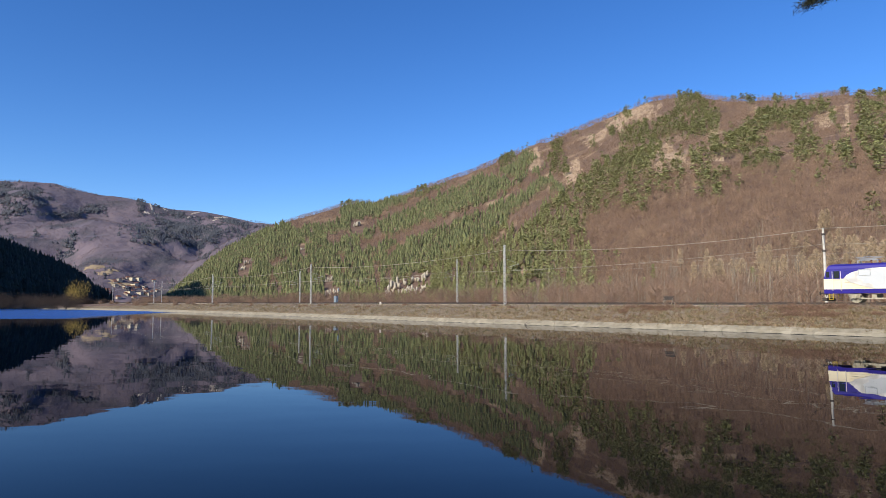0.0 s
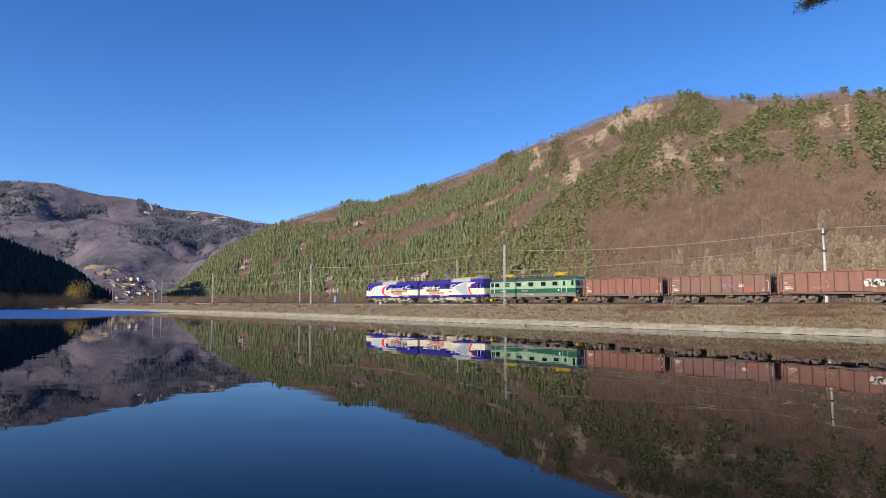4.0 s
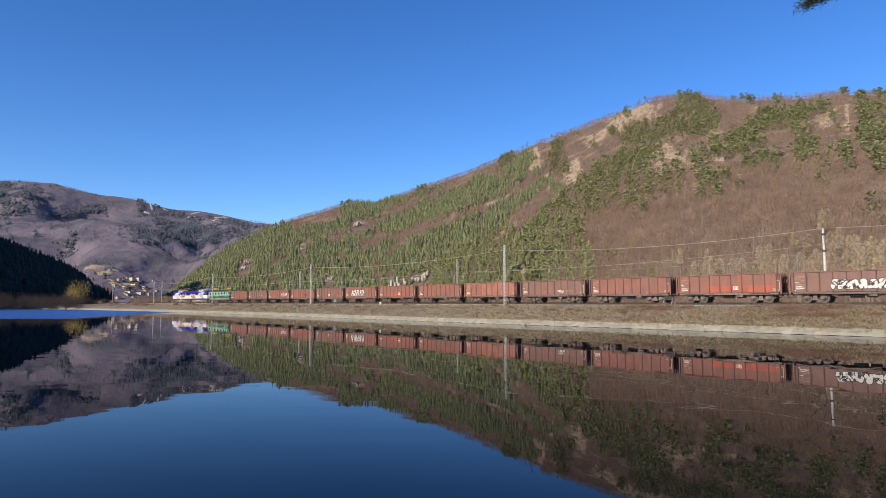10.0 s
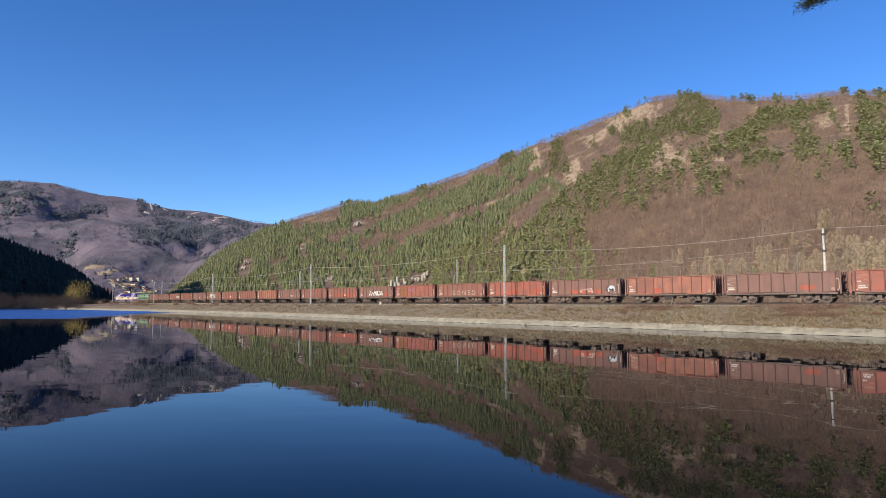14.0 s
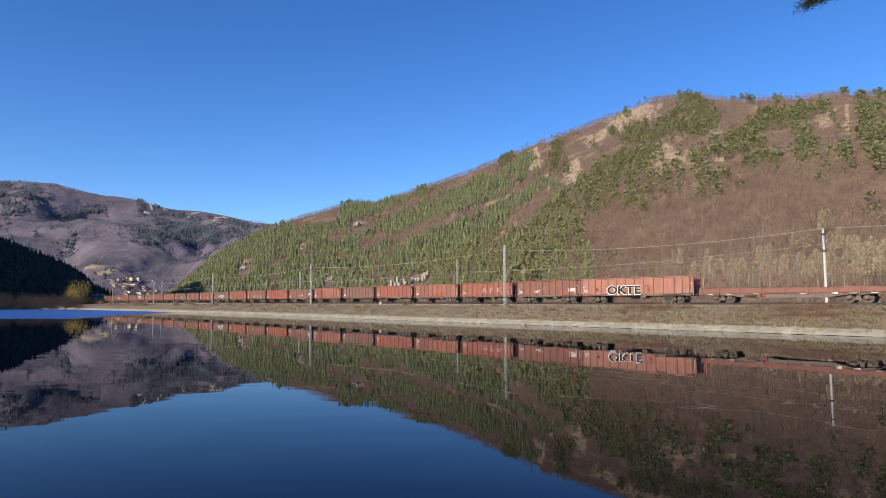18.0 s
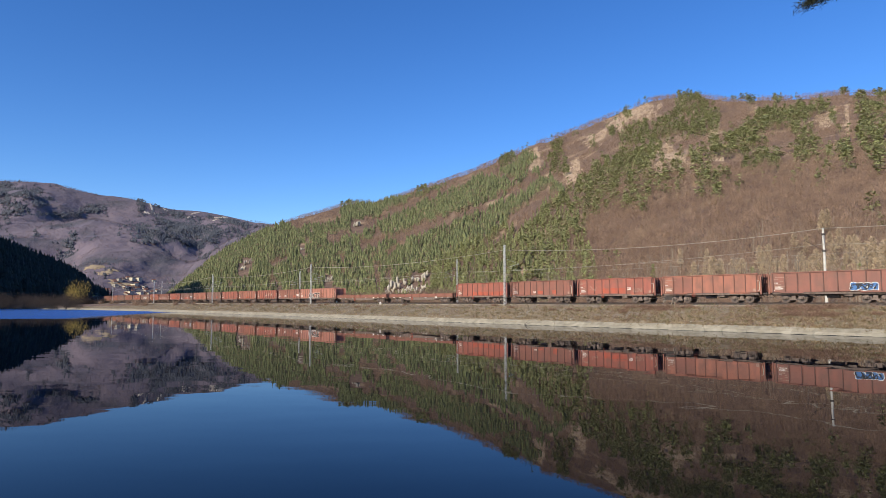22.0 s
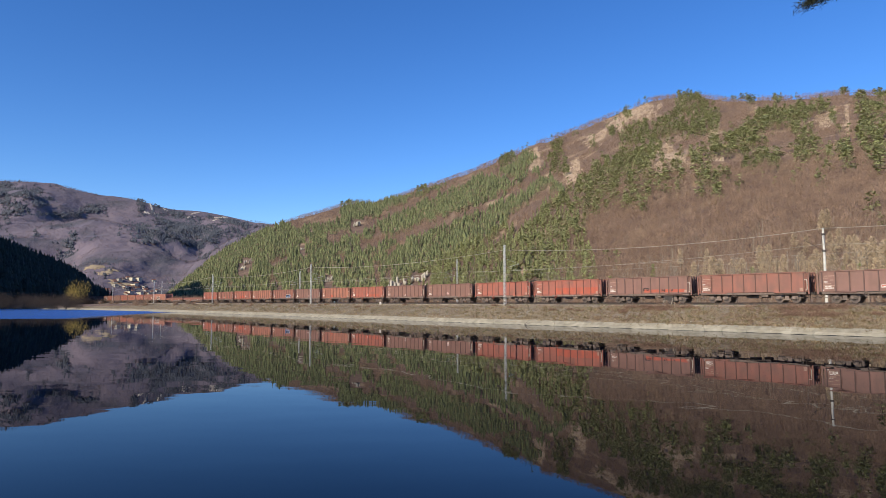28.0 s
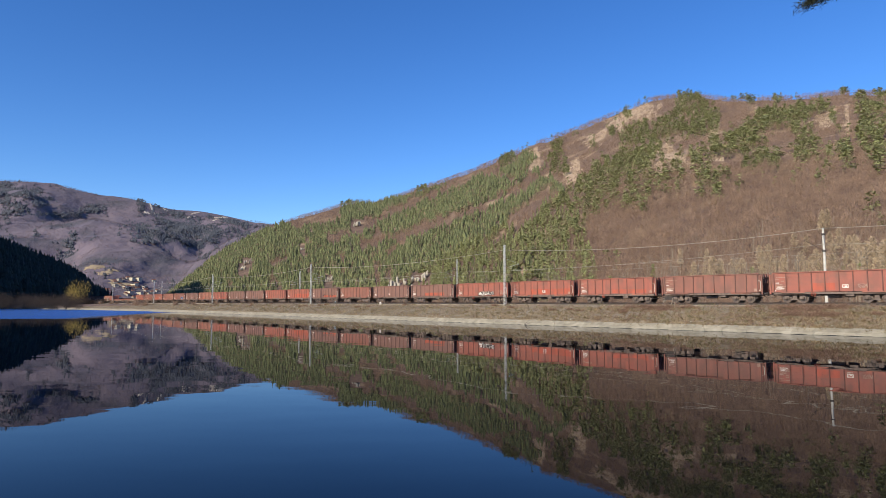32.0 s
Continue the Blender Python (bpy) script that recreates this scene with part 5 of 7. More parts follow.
M_GOLD = mat("golden_willow_twigs", (0.416, 0.312, 0.080), 0.9, colour2=(0.288, 0.200, 0.056), scale=0.3, island=0.3)
# brown twigs made much darker, with the hill's shade in the colour
M_SHADEDTHICKET = mat("shaded_thicket_twigs", (0.063, 0.042, 0.031), 0.9, colour2=(0.036, 0.025, 0.021), scale=0.1, island=0.3)


def shore_trees():
    rng = np.random.RandomState(33)
    gold = [willow_mesh(np.random.RandomState(240 + k), 900, M_GOLD) for k in range(2)]
    dark = [willow_mesh(np.random.RandomState(250 + k), 800, M_SHADEDTHICKET) for k in range(3)]
    for x, y, h, w in ((-184.5, 318, 13.5, 0.85), (-189, 320, 11, 0.85)):
        single_tree("willow_tree", *gold[int(h) % 2], x, y, h, w, 40 * h, "golden willow by the far shore", z=0.7)
    for k in range(110):
        t = -0.715 + 0.178 * (k + rng.rand()) / 110
        y = 309 + 30 * rng.rand() if k % 2 or t > -0.575 else 262 + 44 * rng.rand()
        h = (3.5 + 4.0 * rng.rand()) * (0.7 if t > -0.56 else 1.0)
        single_tree("shore_bush", *dark[k % 3], t * y, y, h, 1.15, rng.rand() * 360, "dense dark brown thicket on the far shore", z=0.6)


shore_trees()


# ---- pine beside the camera, one bough reaching over the view ----
def near_pine():
    ob = tagged(new("pine_tree"), "pine beside the viewpoint with one bough overhead, needles darkened as in shade", "tree")
    ob.matrix_basis = pose(5.6, 1.4, 1.95)
    bm = bmesh.new()
    bm_rod(bm, (0, 0, -0.3), (0.1, 0.1, 4.5), 0.20, 10, 0.15)
    bm_rod(bm, (0.1, 0.1, 4.5), (0, 0.1, 9.0), 0.15, 10, 0.06)
    part("trunk", bm, M_FRAME, ob)
    rng = np.random.RandomState(51)
    target = Vector((2.47, 4.10, 5.645)) - Vector((5.6, 1.4, 1.95))
    boughs = [((0.1, 0.1, 5.3), tuple(target))]
    for k in range(9):
        a = 4.2 + 0.5 * k
        ang = -1.9 + 0.62 * k
        boughs.append(((0, 0.1, a), (math.cos(ang) * 2.0, math.sin(ang) * 2.0 - 0.8, a + 0.5)))
    for j, (a, b) in enumerate(boughs):
        a, b = Vector(a), Vector(b)
        bm = bmesh.new()
        bm_rod(bm, a, b, 0.05, 6, 0.008)
        part("bough", bm, M_FRAME, ob)
        v, f = [], []
        for _ in range(3200 if j == 0 else 260):
            u = 0.84 + 0.16 * rng.rand() if j == 0 else 0.3 + 0.7 * rng.rand()
            p = np.array(a.lerp(b, u)) + rng.randn(3) * ((0.035, 0.035, 0.016) if j == 0 else (0.045, 0.045, 0.022))
            d = rng.randn(3)
            d = d / np.linalg.norm(d) * (0.05 if j == 0 else 0.075) + np.array((b - a).normalized()) * 0.02
            side = np.cross(d, rng.randn(3))
            side = side / np.linalg.norm(side) * (0.0022 if j == 0 else 0.0035)
            i = len(v)
            v.extend([p - side, p + side, p + d])
            f.append((i, i + 1, i + 2))
        part("needles", mesh_from("needles", v, f, [M_SHADEDPINE]), None, ob)


# near-black needles: the shade under the crown is put into the colour
M_SHADEDPINE = mat("shaded_pine_needles", (0.022, 0.03, 0.012), 0.7, scale=3.0, island=0.3)
near_pine()


# ---- bare scars and meadows on the far slopes ----
def scar(t, y, wide, deep, turn, seed, material, kind, label, category):
    """A ragged patch of open ground lying on the slope."""
    rng = np.random.RandomState(seed)
    n = 26
    rim = 0.35 + 0.75 * rng.rand(n)
    v, f = [], []
    ca, sa = math.cos(turn), math.sin(turn)
    for r in (0.0, 0.35, 0.7, 1.0):
        for k in range(n):
            a = 2 * math.pi * k / n
            dx, dy = math.cos(a) * wide / 2 * r * rim[k], math.sin(a) * deep / 2 * r * rim[k]
            x, yy = t * y + dx * ca - dy * sa, y + dx * sa + dy * ca
            v.append((x, yy, float(height(x, yy)) + (2.5 if r < 0.9 else -4.0)))
    for j in range(3):
        for k in range(n):
            a, b = j * n + k, j * n + (k + 1) % n
            f += [(a, a + n, b + n), (a, b + n, b)]
    return tagged(new(kind, mesh_from(kind, v, f, [material], smooth=True)), label, category, kind="structure")


M_SCAR = mat("pale_screes", (0.66, 0.58, 0.48), 0.95, colour2=(0.35, 0.3, 0.26), scale=0.03, amount=0.5)
M_MEADOW = mat("dry_meadow", (0.42, 0.33, 0.2), 0.95, colour2=(0.26, 0.2, 0.13), scale=0.03, amount=0.5)
for k, (t, e, wd, dp, tn) in enumerate(((-0.469, 0.1522, 26, 150, 0.6), (-0.474, 0.1421, 60, 50, 0.2), (-0.4594, 0.1402, 60, 40, -0.2), (-0.4066, 0.1353, 20, 110, -0.5), (-0.3986, 0.1425, 16, 90, -0.5),
                                         (-0.3683, 0.1295, 26, 110, -0.6), (-0.3575, 0.1349, 26, 120, -0.8), (-0.446, 0.1465, 50, 30, -0.4))):
    ys = np.linspace(2600, float(ridge(FAR, t)[1]) - 40, 200)
    y = float(ys[np.argmin(np.abs((height(t * ys, ys) - EYE[2]) / ys - e))])
    scar(t, y, wd, dp, tn, 400 + k, M_SCAR, "scree_slope", "pale scree scar on the far mountain", "scree")
for k, (t, e, wd, dp) in enumerate(((-0.5405, 0.0462, 90, 60), (-0.525, 0.0506, 60, 40), (-0.558, 0.055, 90, 70), (-0.51, 0.026, 130, 70), (-0.485, 0.018, 110, 50))):
    ys = np.linspace(1850, 2700, 300)
    y = float(ys[np.argmin(np.abs((height(t * ys, ys) - EYE[2]) / ys - e))])
    scar(t, y, wd, dp, 0.2, 420 + k, M_MEADOW, "hillside_meadow", "pale dry meadow above the town", "meadow")


# ---- train: how far the head of the first wagon has come, at constant slight slowing ----
def run(t):
    early = float(np.interp(t, [0, 0.8, 1.5, 2.5, 3.3, 5], [1.15, 1.25, 1.05, 0.5, 0.2, 0.0]))
    return -56.34 + 23.483 * t - 0.01911 * t * t + early


def motions():
    for ob, offset in CONSIST:
        rows = []
        for k in range(0, 33):
            s = run(k) + offset
            a, _ = along(s - 4.5, 1.5)
            b, _ = along(s + 4.5, 1.5)
            m = (a + b) / 2
            rows.append((k, pose(m.x, m.y, RAIL_Z, rz=math.degrees(math.atan2(b.y - a.y, b.x - a.x)))))
        walk(ob, rows)
    # wheels roll on the rails; wheels of one size turn alike
    for r, wheels in ROLLERS.items():
        rows, turn = [], Quaternion()
        for k in range(0, 32 * FPS + 1):
            step = (run(k / FPS) - run((k - 1) / FPS)) / r if k else 0.0
            turn = turn @ Quaternion((0, 1, 0), step)
            rows.append((k / FPS, turn.to_matrix().to_4x4()))
        walk(wheels[0], rows)
        first = wheels[0].animation_data
        for w in wheels[1:]:
            w.rotation_mode = "QUATERNION"
            keys = w.animation_data_create()
            keys.action, keys.action_slot = first.action, first.action_slot


NEAR = 1.45      # half the width of a wagon body
SIDE_TURN = Matrix(((-1, 0, 0, 0), (0, 0, 1, 0), (0, 1, 0, 0), (0, 0, 0, 1)))


def words(parent, text, x, z, size, material, y, bold=0.0, name="lettering", label="", lean=0.0, wide=None):
    """Lettering on the side that faces the lake; x is where it begins."""
    cu = bpy.data.curves.new(name, "FONT")
    cu.body, cu.size, cu.offset, cu.extrude, cu.shear, cu.resolution_u = text, size, bold, 0.004, lean, 3
    tmp = bpy.data.objects.new(name, cu)
    me = bpy.data.meshes.new_from_object(tmp)
    bpy.data.objects.remove(tmp)
    me.name = name
    me.materials.clear()
    me.materials.append(material)
    if wide:
        xs = [v.co.x for v in me.vertices]
        k = wide / (max(xs) - min(xs))
        for v in me.vertices:
            v.co.x *= k
    return part(name, me, None, parent, label, Matrix.Translation((x, y, z)) @ SIDE_TURN)


def plate(parent, name, outline, y, material, thick=0.008, label=""):
    bm = bmesh.new()
    bm_prism(bm, outline, y, y + thick)
    return part(name, bm, material, parent, label)


def rect(x0, x1, z0, z1):
    return [(x0, z0), (x1, z0), (x1, z1), (x0, z1)]


# ---- shared pieces of running gear ----
def wheelset_mesh(r, name, m):
    bm = bmesh.new()
    bm_rod(bm, (0, -0.85, 0), (0, 0.85, 0), 0.08, 8)
    for y in (-0.75, 0.75):
        o = 1 if y > 0 else -1
        bm_rod(bm, (0, y - 0.065, 0), (0, y + 0.065, 0), r, 20)
        bm_rod(bm, (0, y - o * 0.065, 0), (0, y - o * 0.10, 0), r + 0.03, 20)
        bm_rod(bm, (0, y + o * 0.065, 0), (0, y + o * 0.075, 0), r * 0.82, 16)
        bm_rod(bm, (0, y + o * 0.07, 0), (0, y + o * 0.13, 0), 0.13, 10)
    return finish(name, bm, m)


def bogie_frame(base, y, z):
    """Cast side frames with axle boxes, springs and a bolster; wheels at plus and minus base/2."""
    bm = bmesh.new()
    h = base / 2
    for sd in (-1, 1):
        y0, y1 = sd * y - 0.05, sd * y + 0.05
        bm_prism(bm, [(-h - 0.35, z + 0.06), (-h - 0.2, z + 0.22), (-h + 0.25, z + 0.24), (-h + 0.5, z - 0.12), (h - 0.5, z - 0.12), (h - 0.25, z + 0.24), (h + 0.2, z + 0.22), (h + 0.35, z + 0.06),
                      (h + 0.2, z + 0.06), (h - 0.35, z + 0.05), (h - 0.55, z - 0.26), (-h + 0.55, z - 0.26), (-h + 0.35, z + 0.05), (-h - 0.2, z + 0.06)], y0, y1)
        for x in (-h, h):
            bm_box(bm, x - 0.14, x + 0.14, y0 - 0.02 * sd, y1 + 0.07 * sd, z - 0.15, z + 0.14)
            bm_rod(bm, (x, sd * (y + 0.06), z), (x, sd * (y + 0.16), z), 0.10, 8)
            for q in (-0.25, 0.25):
                bm_rod(bm, (x + q, sd * y, z - 0.14), (x + q, sd * y, z + 0.15), 0.07, 6)
    bm_box(bm, -0.22, 0.22, -y, y, z - 0.12, z + 0.28)
    for x in (-h - 0.55, h + 0.55):
        bm_box(bm, x - 0.05, x + 0.05, -y, y, z - 0.02, z + 0.1)
    return bm


W_WHEEL = wheelset_mesh(0.52, "wheelset", M_WHEEL)
L_WHEEL = wheelset_mesh(0.62, "wheelset", M_BEIGE)
G_WHEEL = wheelset_mesh(0.62, "wheelset", M_WHEEL)
W_BOGIE = finish("bogie", bogie_frame(1.8, 1.02, 0.56), M_BOGIE)
L_BOGIE = finish("bogie", bogie_frame(3.5, 1.06, 0.66), M_BEIGE)
ROLLERS = {0.52: [], 0.62: []}


def add_bogie(parent, x, frame_mesh, wheel_mesh, r, axles):
    b = part("bogie", frame_mesh, None, parent, place=Matrix.Translation((x, 0, 0)))
    for a in axles:
        w = part("wheelset", wheel_mesh, None, b)
        w.matrix_parent_inverse = Matrix.Translation((a, 0, r))
        ROLLERS[r].append(w)
    return b


def buffer_mesh():
    bm = bmesh.new()
    bm_rod(bm, (0, 0, 0), (0.34, 0, 0), 0.10, 8)
    bm_rod(bm, (0.30, 0, 0), (0.52, 0, 0), 0.07, 8)
    bm_rod(bm, (0.50, 0, 0), (0.55, 0, 0), 0.23, 12)
    return finish("buffer", bm, M_FRAME)


BUFFER = buffer_mesh()


def add_ends(parent, half, gap):
    """Buffers and the coupling hook with its hoses at both ends."""
    for sx in (-1, 1):
        for y in (-0.87, 0.87):
            part("buffer", BUFFER, None, parent, place=Matrix.Translation((sx * (half + gap - 0.56), y, 1.06)) @ pose(0, 0, 0, 0, 0, 0 if sx > 0 else 180))
        bm = bmesh.new()
        bm_rod(bm, (sx * half, 0, 1.05), (sx * (half + gap), 0, 0.98), 0.05, 6)
        bm_rod(bm, (sx * half, 0.35, 0.95), (sx * (half + gap * 0.5), 0.33, 0.55), 0.03, 5)
        bm_rod(bm, (sx * (half + gap * 0.5), 0.33, 0.55), (sx * (half + gap), 0.3, 0.7), 0.03, 5)
        part("coupling", bm, M_FRAME, parent)


# ---- open wagons ----
def wagon_meshes(half, tone, ribs):
    """Tub, ribs, top rails and doors for one paint and one length."""
    m, d = M_OXIDE[tone], {}
    bm = bmesh.new()
    y, z0, z1, th = NEAR, 1.24, 3.44, 0.06
    bm_box(bm, -half, half, y - th, y, z0, z1)
    bm_box(bm, -half, half, -y, -y + th, z0, z1)
    for sx in (-1, 1):
        a, b = sorted((sx * half, sx * (half - th)))
        bm_box(bm, a, b, -y + th, y - th, z0, z1)
        for yy in (-0.95, -0.33, 0.33, 0.95):
            a, b = sorted((sx * half, sx * (half + 0.09)))
            bm_box(bm, a, b, yy - 0.05, yy + 0.05, z0, z1)
        # corner posts and end braces
        a, b = sorted((sx * half, sx * (half + 0.16)))
        bm_box(bm, a, b, y - 0.30, y - 0.14, z0, z1 - 0.1)
        bm_box(bm, a, b, -y + 0.14, -y + 0.30, z0, z1 - 0.1)
        a, b = sorted((sx * (half + 0.24), sx * (half + 0.40)))
        bm_box(bm, a, b, y - 0.16, y - 0.04, 1.0, z1 - 0.12)
        bm_box(bm, a, b, -y + 0.04, -y + 0.16, 1.0, z1 - 0.12)
        for zz in (1.28, 2.3, 3.2):
            a, b = sorted((sx * half, sx * (half + 0.38)))
            bm_box(bm, a, b, y - 0.14, y - 0.06, zz, zz + 0.09)
            bm_box(bm, a, b, -y + 0.06, -y + 0.14, zz, zz + 0.09)
        for zz in (1.5, 2.3, 3.0):
            a, b = sorted((sx * half, sx * (half + 0.13)))
            bm_box(bm, a, b, -y + 0.05, y - 0.05, zz, zz + 0.12)
    bm_box(bm, -half + th, half - th, -y + th, y - th, z0, z0 + 0.1, 1)
    d["body"] = finish("body", bm, m, M_TUB)
    bm = bmesh.new()
    bm_prism(bm, [(-0.07, 0), (0.07, 0), (0.045, 0.06), (-0.045, 0.06)], 0, 2.12)
    bmesh.ops.transform(bm, matrix=Matrix(((1, 0, 0, 0), (0, 0, 1, 0), (0, 1, 0, 0), (0, 0, 0, 1))), verts=bm.verts)
    d["rib"] = finish("rib", bm, M_SEAM[tone])
    bm = bmesh.new()
    bm_box(bm, -half - 0.06, half + 0.06, -0.07, 0.11, 0, 0.12)
    bmesh.ops.bevel(bm, geom=bm.edges, offset=0.02, segments=1, affect="EDGES")
    d["top_rail"] = finish("top_rail", bm, m)
    bm = bmesh.new()
    bm_box(bm, -0.62, 0.62, -0.01, 0.006, 0, 1.85)
    for z in (0.35, 1.6):
        bm_box(bm, -0.60, 0.60, 0.006, 0.02, z, z + 0.05)
    bm_rod(bm, (0.56, 0.03, 0.1), (0.56, 0.03, 1.7), 0.03, 6)
    d["door"] = finish("door", bm, m if tone != "O" else M_OXIDE["B"])
    return d


def underframe_mesh(half):
    bm = bmesh.new()
    for y in (-1.3, 1.3):
        bm_box(bm, -half, half, y - 0.05, y + 0.05, 0.98, 1.23)
    for x in (-half + 0.06, half - 0.06, -4, 4, -1.3, 1.3):
        bm_box(bm, x - 0.06, x + 0.06, -1.25, 1.25, 0.95, 1.22)
    bm_box(bm, -half, half, -0.2, 0.2, 0.85, 1.2)
    bm_rod(bm, (-0.6, 0.5, 0.72), (0.7, 0.5, 0.72), 0.2, 10)
    bm_rod(bm, (-1.6, -0.5, 0.75), (-0.6, -0.5, 0.75), 0.16, 8)
    bm_box(bm, -2.0, -1.2, 0.95, 1.2, 0.72, 0.95)
    bm_rod(bm, (-2.6, 0.9, 0.8), (2.6, 0.9, 0.8), 0.03, 5)
    for x in (-half + 0.5, half - 0.5):
        bm_box(bm, x - 0.2, x + 0.2, 1.28, 1.34, 0.52, 0.6)
        bm_rod(bm, (x - 0.17, 1.31, 0.55), (x - 0.17, 1.31, 1.0), 0.02, 4)
        bm_rod(bm, (x + 0.17, 1.31, 0.55), (x + 0.17, 1.31, 1.0), 0.02, 4)
    return finish("underframe", bm, M_BOGIE)


def handrail_mesh():
    bm = bmesh.new()
    pts = [(0.05, 0, 1.45), (-0.08, 0.06, 1.45), (-0.16, 0.06, 1.55), (-0.16, 0.06, 2.5), (-0.10, 0.06, 2.62), (0.12, 0.06, 2.62)]
    for a, b in zip(pts, pts[1:]):
        bm_rod(bm, a, b, 0.035, 5)
    return finish("handrail", bm, M_HANDRAIL)


def end_ladder_mesh():
    bm = bmesh.new()
    for y in (0.45, 0.85):
        bm_rod(bm, (0, y, 1.0), (0, y, 3.3), 0.025, 4)
    for k in range(7):
        bm_rod(bm, (0, 0.45, 1.15 + 0.32 * k), (0, 0.85, 1.15 + 0.32 * k), 0.018, 4)
    return finish("end_ladder", bm, M_BOGIE)


HANDRAIL, LADDER = handrail_mesh(), end_ladder_mesh()
UNDER = {6.22: underframe_mesh(6.22), 8.75: underframe_mesh(8.75)}
WAGON_MESHES = {}
SHORT_RIBS = (-6.08, -4.75, -3.4, -2.05, -0.7, 0.7, 2.05, 3.4, 4.75, 6.08)
LONG_RIBS = (-8.6, -7.6, -6.5, -4.9, -3.4, -1.9, -0.4, 1.0, 2.45, 3.95, 5.1, 6.2, 7.4, 8.6)


def stencil_mesh():
    """Rows of number and load markings at the wagon's head end."""
    bm = bmesh.new()
    for row, (z, n, x0) in enumerate(((2.95, 9, 5.75), (2.72, 3, 5.9), (2.5, 2, 5.2), (2.1, 4, 5.75), (1.9, 8, 5.85), (1.72, 6, 5.85), (1.52, 3, 5.75))):
        for k in range(n):
            x = x0 - 0.17 * k
            bm_box(bm, x - 0.065, x + 0.065, NEAR, NEAR + 0.006, z - 0.05, z + 0.05)
    return finish("stencil_marking", bm, M_TAN)


STENCIL = stencil_mesh()


def number_mesh():
    bm = bmesh.new()
    for z, n, x0 in ((2.3, 3, 5.85), (1.62, 7, 5.8), (1.82, 5, 5.75)):
        for k in range(n):
            x = x0 - 0.13 * k
            bm_box(bm, x - 0.045, x + 0.045, NEAR + 0.007, NEAR + 0.011, z - 0.06, z + 0.06)
    bm_box(bm, 5.9, 6.06, NEAR, NEAR + 0.006, 1.36, 1.46)
    return finish("number_marking", bm, M_WHITE)


NUMBER = number_mesh()


def scribble(parent, x0, x1, z0, z1, n, material, seed, name="graffiti", thick=0.05, y=NEAR + 0.063):
    """Loose sprayed strokes."""
    r = random.Random(seed)
    bm = bmesh.new()
    for _ in range(n):
        x, z = r.uniform(x0, x1), r.uniform(z0, z1)
        for _ in range(4):
            nx, nz = min(max(x + r.uniform(-0.4, 0.4), min(x0, x1)), max(x0, x1)), min(max(z + r.uniform(-0.45, 0.45), z0), z1)
            dx, dz = nx - x, nz - z
            ln = math.hypot(dx, dz) + 1e-6
            px, pz = -dz / ln * thick / 2, dx / ln * thick / 2
            yy = y + r.uniform(0, 0.006)
            vs = [bm.verts.new(p) for p in ((x - px, yy, z - pz), (nx - px, yy, nz - pz), (nx + px, yy, nz + pz), (x + px, yy, z + pz))]
            bm.faces.new(vs)
            x, z = nx, nz
    return part(name, bm, material, parent)


def blocks(parent, x0, x1, z0, z1, n, fill, edge, seed, y=NEAR + 0.062):
    """Fat unreadable spray letters: light strokes on a dark edge."""
    w = (x1 - x0) / n
    for name, m, thick, dy in (("graffiti_outline", edge, 0.42, 0.0), ("graffiti", fill, 0.30, 0.008)):
        bm = bmesh.new()
        r = random.Random(seed)
        for k in range(n):
            c, hw, zm = x0 + w * (k + 0.5), abs(w) * r.uniform(0.28, 0.46), (z0 + z1) / 2 + r.uniform(-0.25, 0.25)
            pts = [(c - hw, z0 + 0.15), (c - hw * r.uniform(0.6, 1.2), z1 - 0.15), (c + hw * r.uniform(0.2, 1.1), z1 - r.uniform(0.1, 0.3)), (c - hw * r.uniform(0.0, 0.8), zm + r.uniform(-0.1, 0.1)),
                   (c + hw, zm - r.uniform(0.0, 0.2)), (c + hw * r.uniform(0.5, 1.1), z0 + r.uniform(0.1, 0.25))]
            for _ in range(2):
                cut = [pts[0]]
                for (ax, az), (bx, bz) in zip(pts, pts[1:]):
                    cut += [(ax * 0.75 + bx * 0.25, az * 0.75 + bz * 0.25), (ax * 0.25 + bx * 0.75, az * 0.25 + bz * 0.75)]
                pts = cut + [pts[-1]]
            for j, ((ax, az), (bx, bz)) in enumerate(zip(pts, pts[1:])):
                dx, dz = bx - ax, bz - az
                ln = math.hypot(dx, dz) + 1e-6
                ux, uz = dx / ln * thick * 0.4, dz / ln * thick * 0.4
                px, pz = -dz / ln * thick / 2, dx / ln * thick / 2
                yy = y + dy + 0.0003 * j
                bm.faces.new([bm.verts.new(p) for p in ((ax - ux - px, yy, az - uz - pz), (bx + ux - px, yy, bz + uz - pz), (bx + ux + px, yy, bz + uz + pz), (ax - ux + px, yy, az - uz + pz))])
        part(name, bm, m, parent)
    scribble(parent, min(x0, x1), max(x0, x1), z0 + 0.1, z1 - 0.1, n * 3, M_BLACK, seed + 7, "graffiti_strokes", 0.09, y + 0.022)


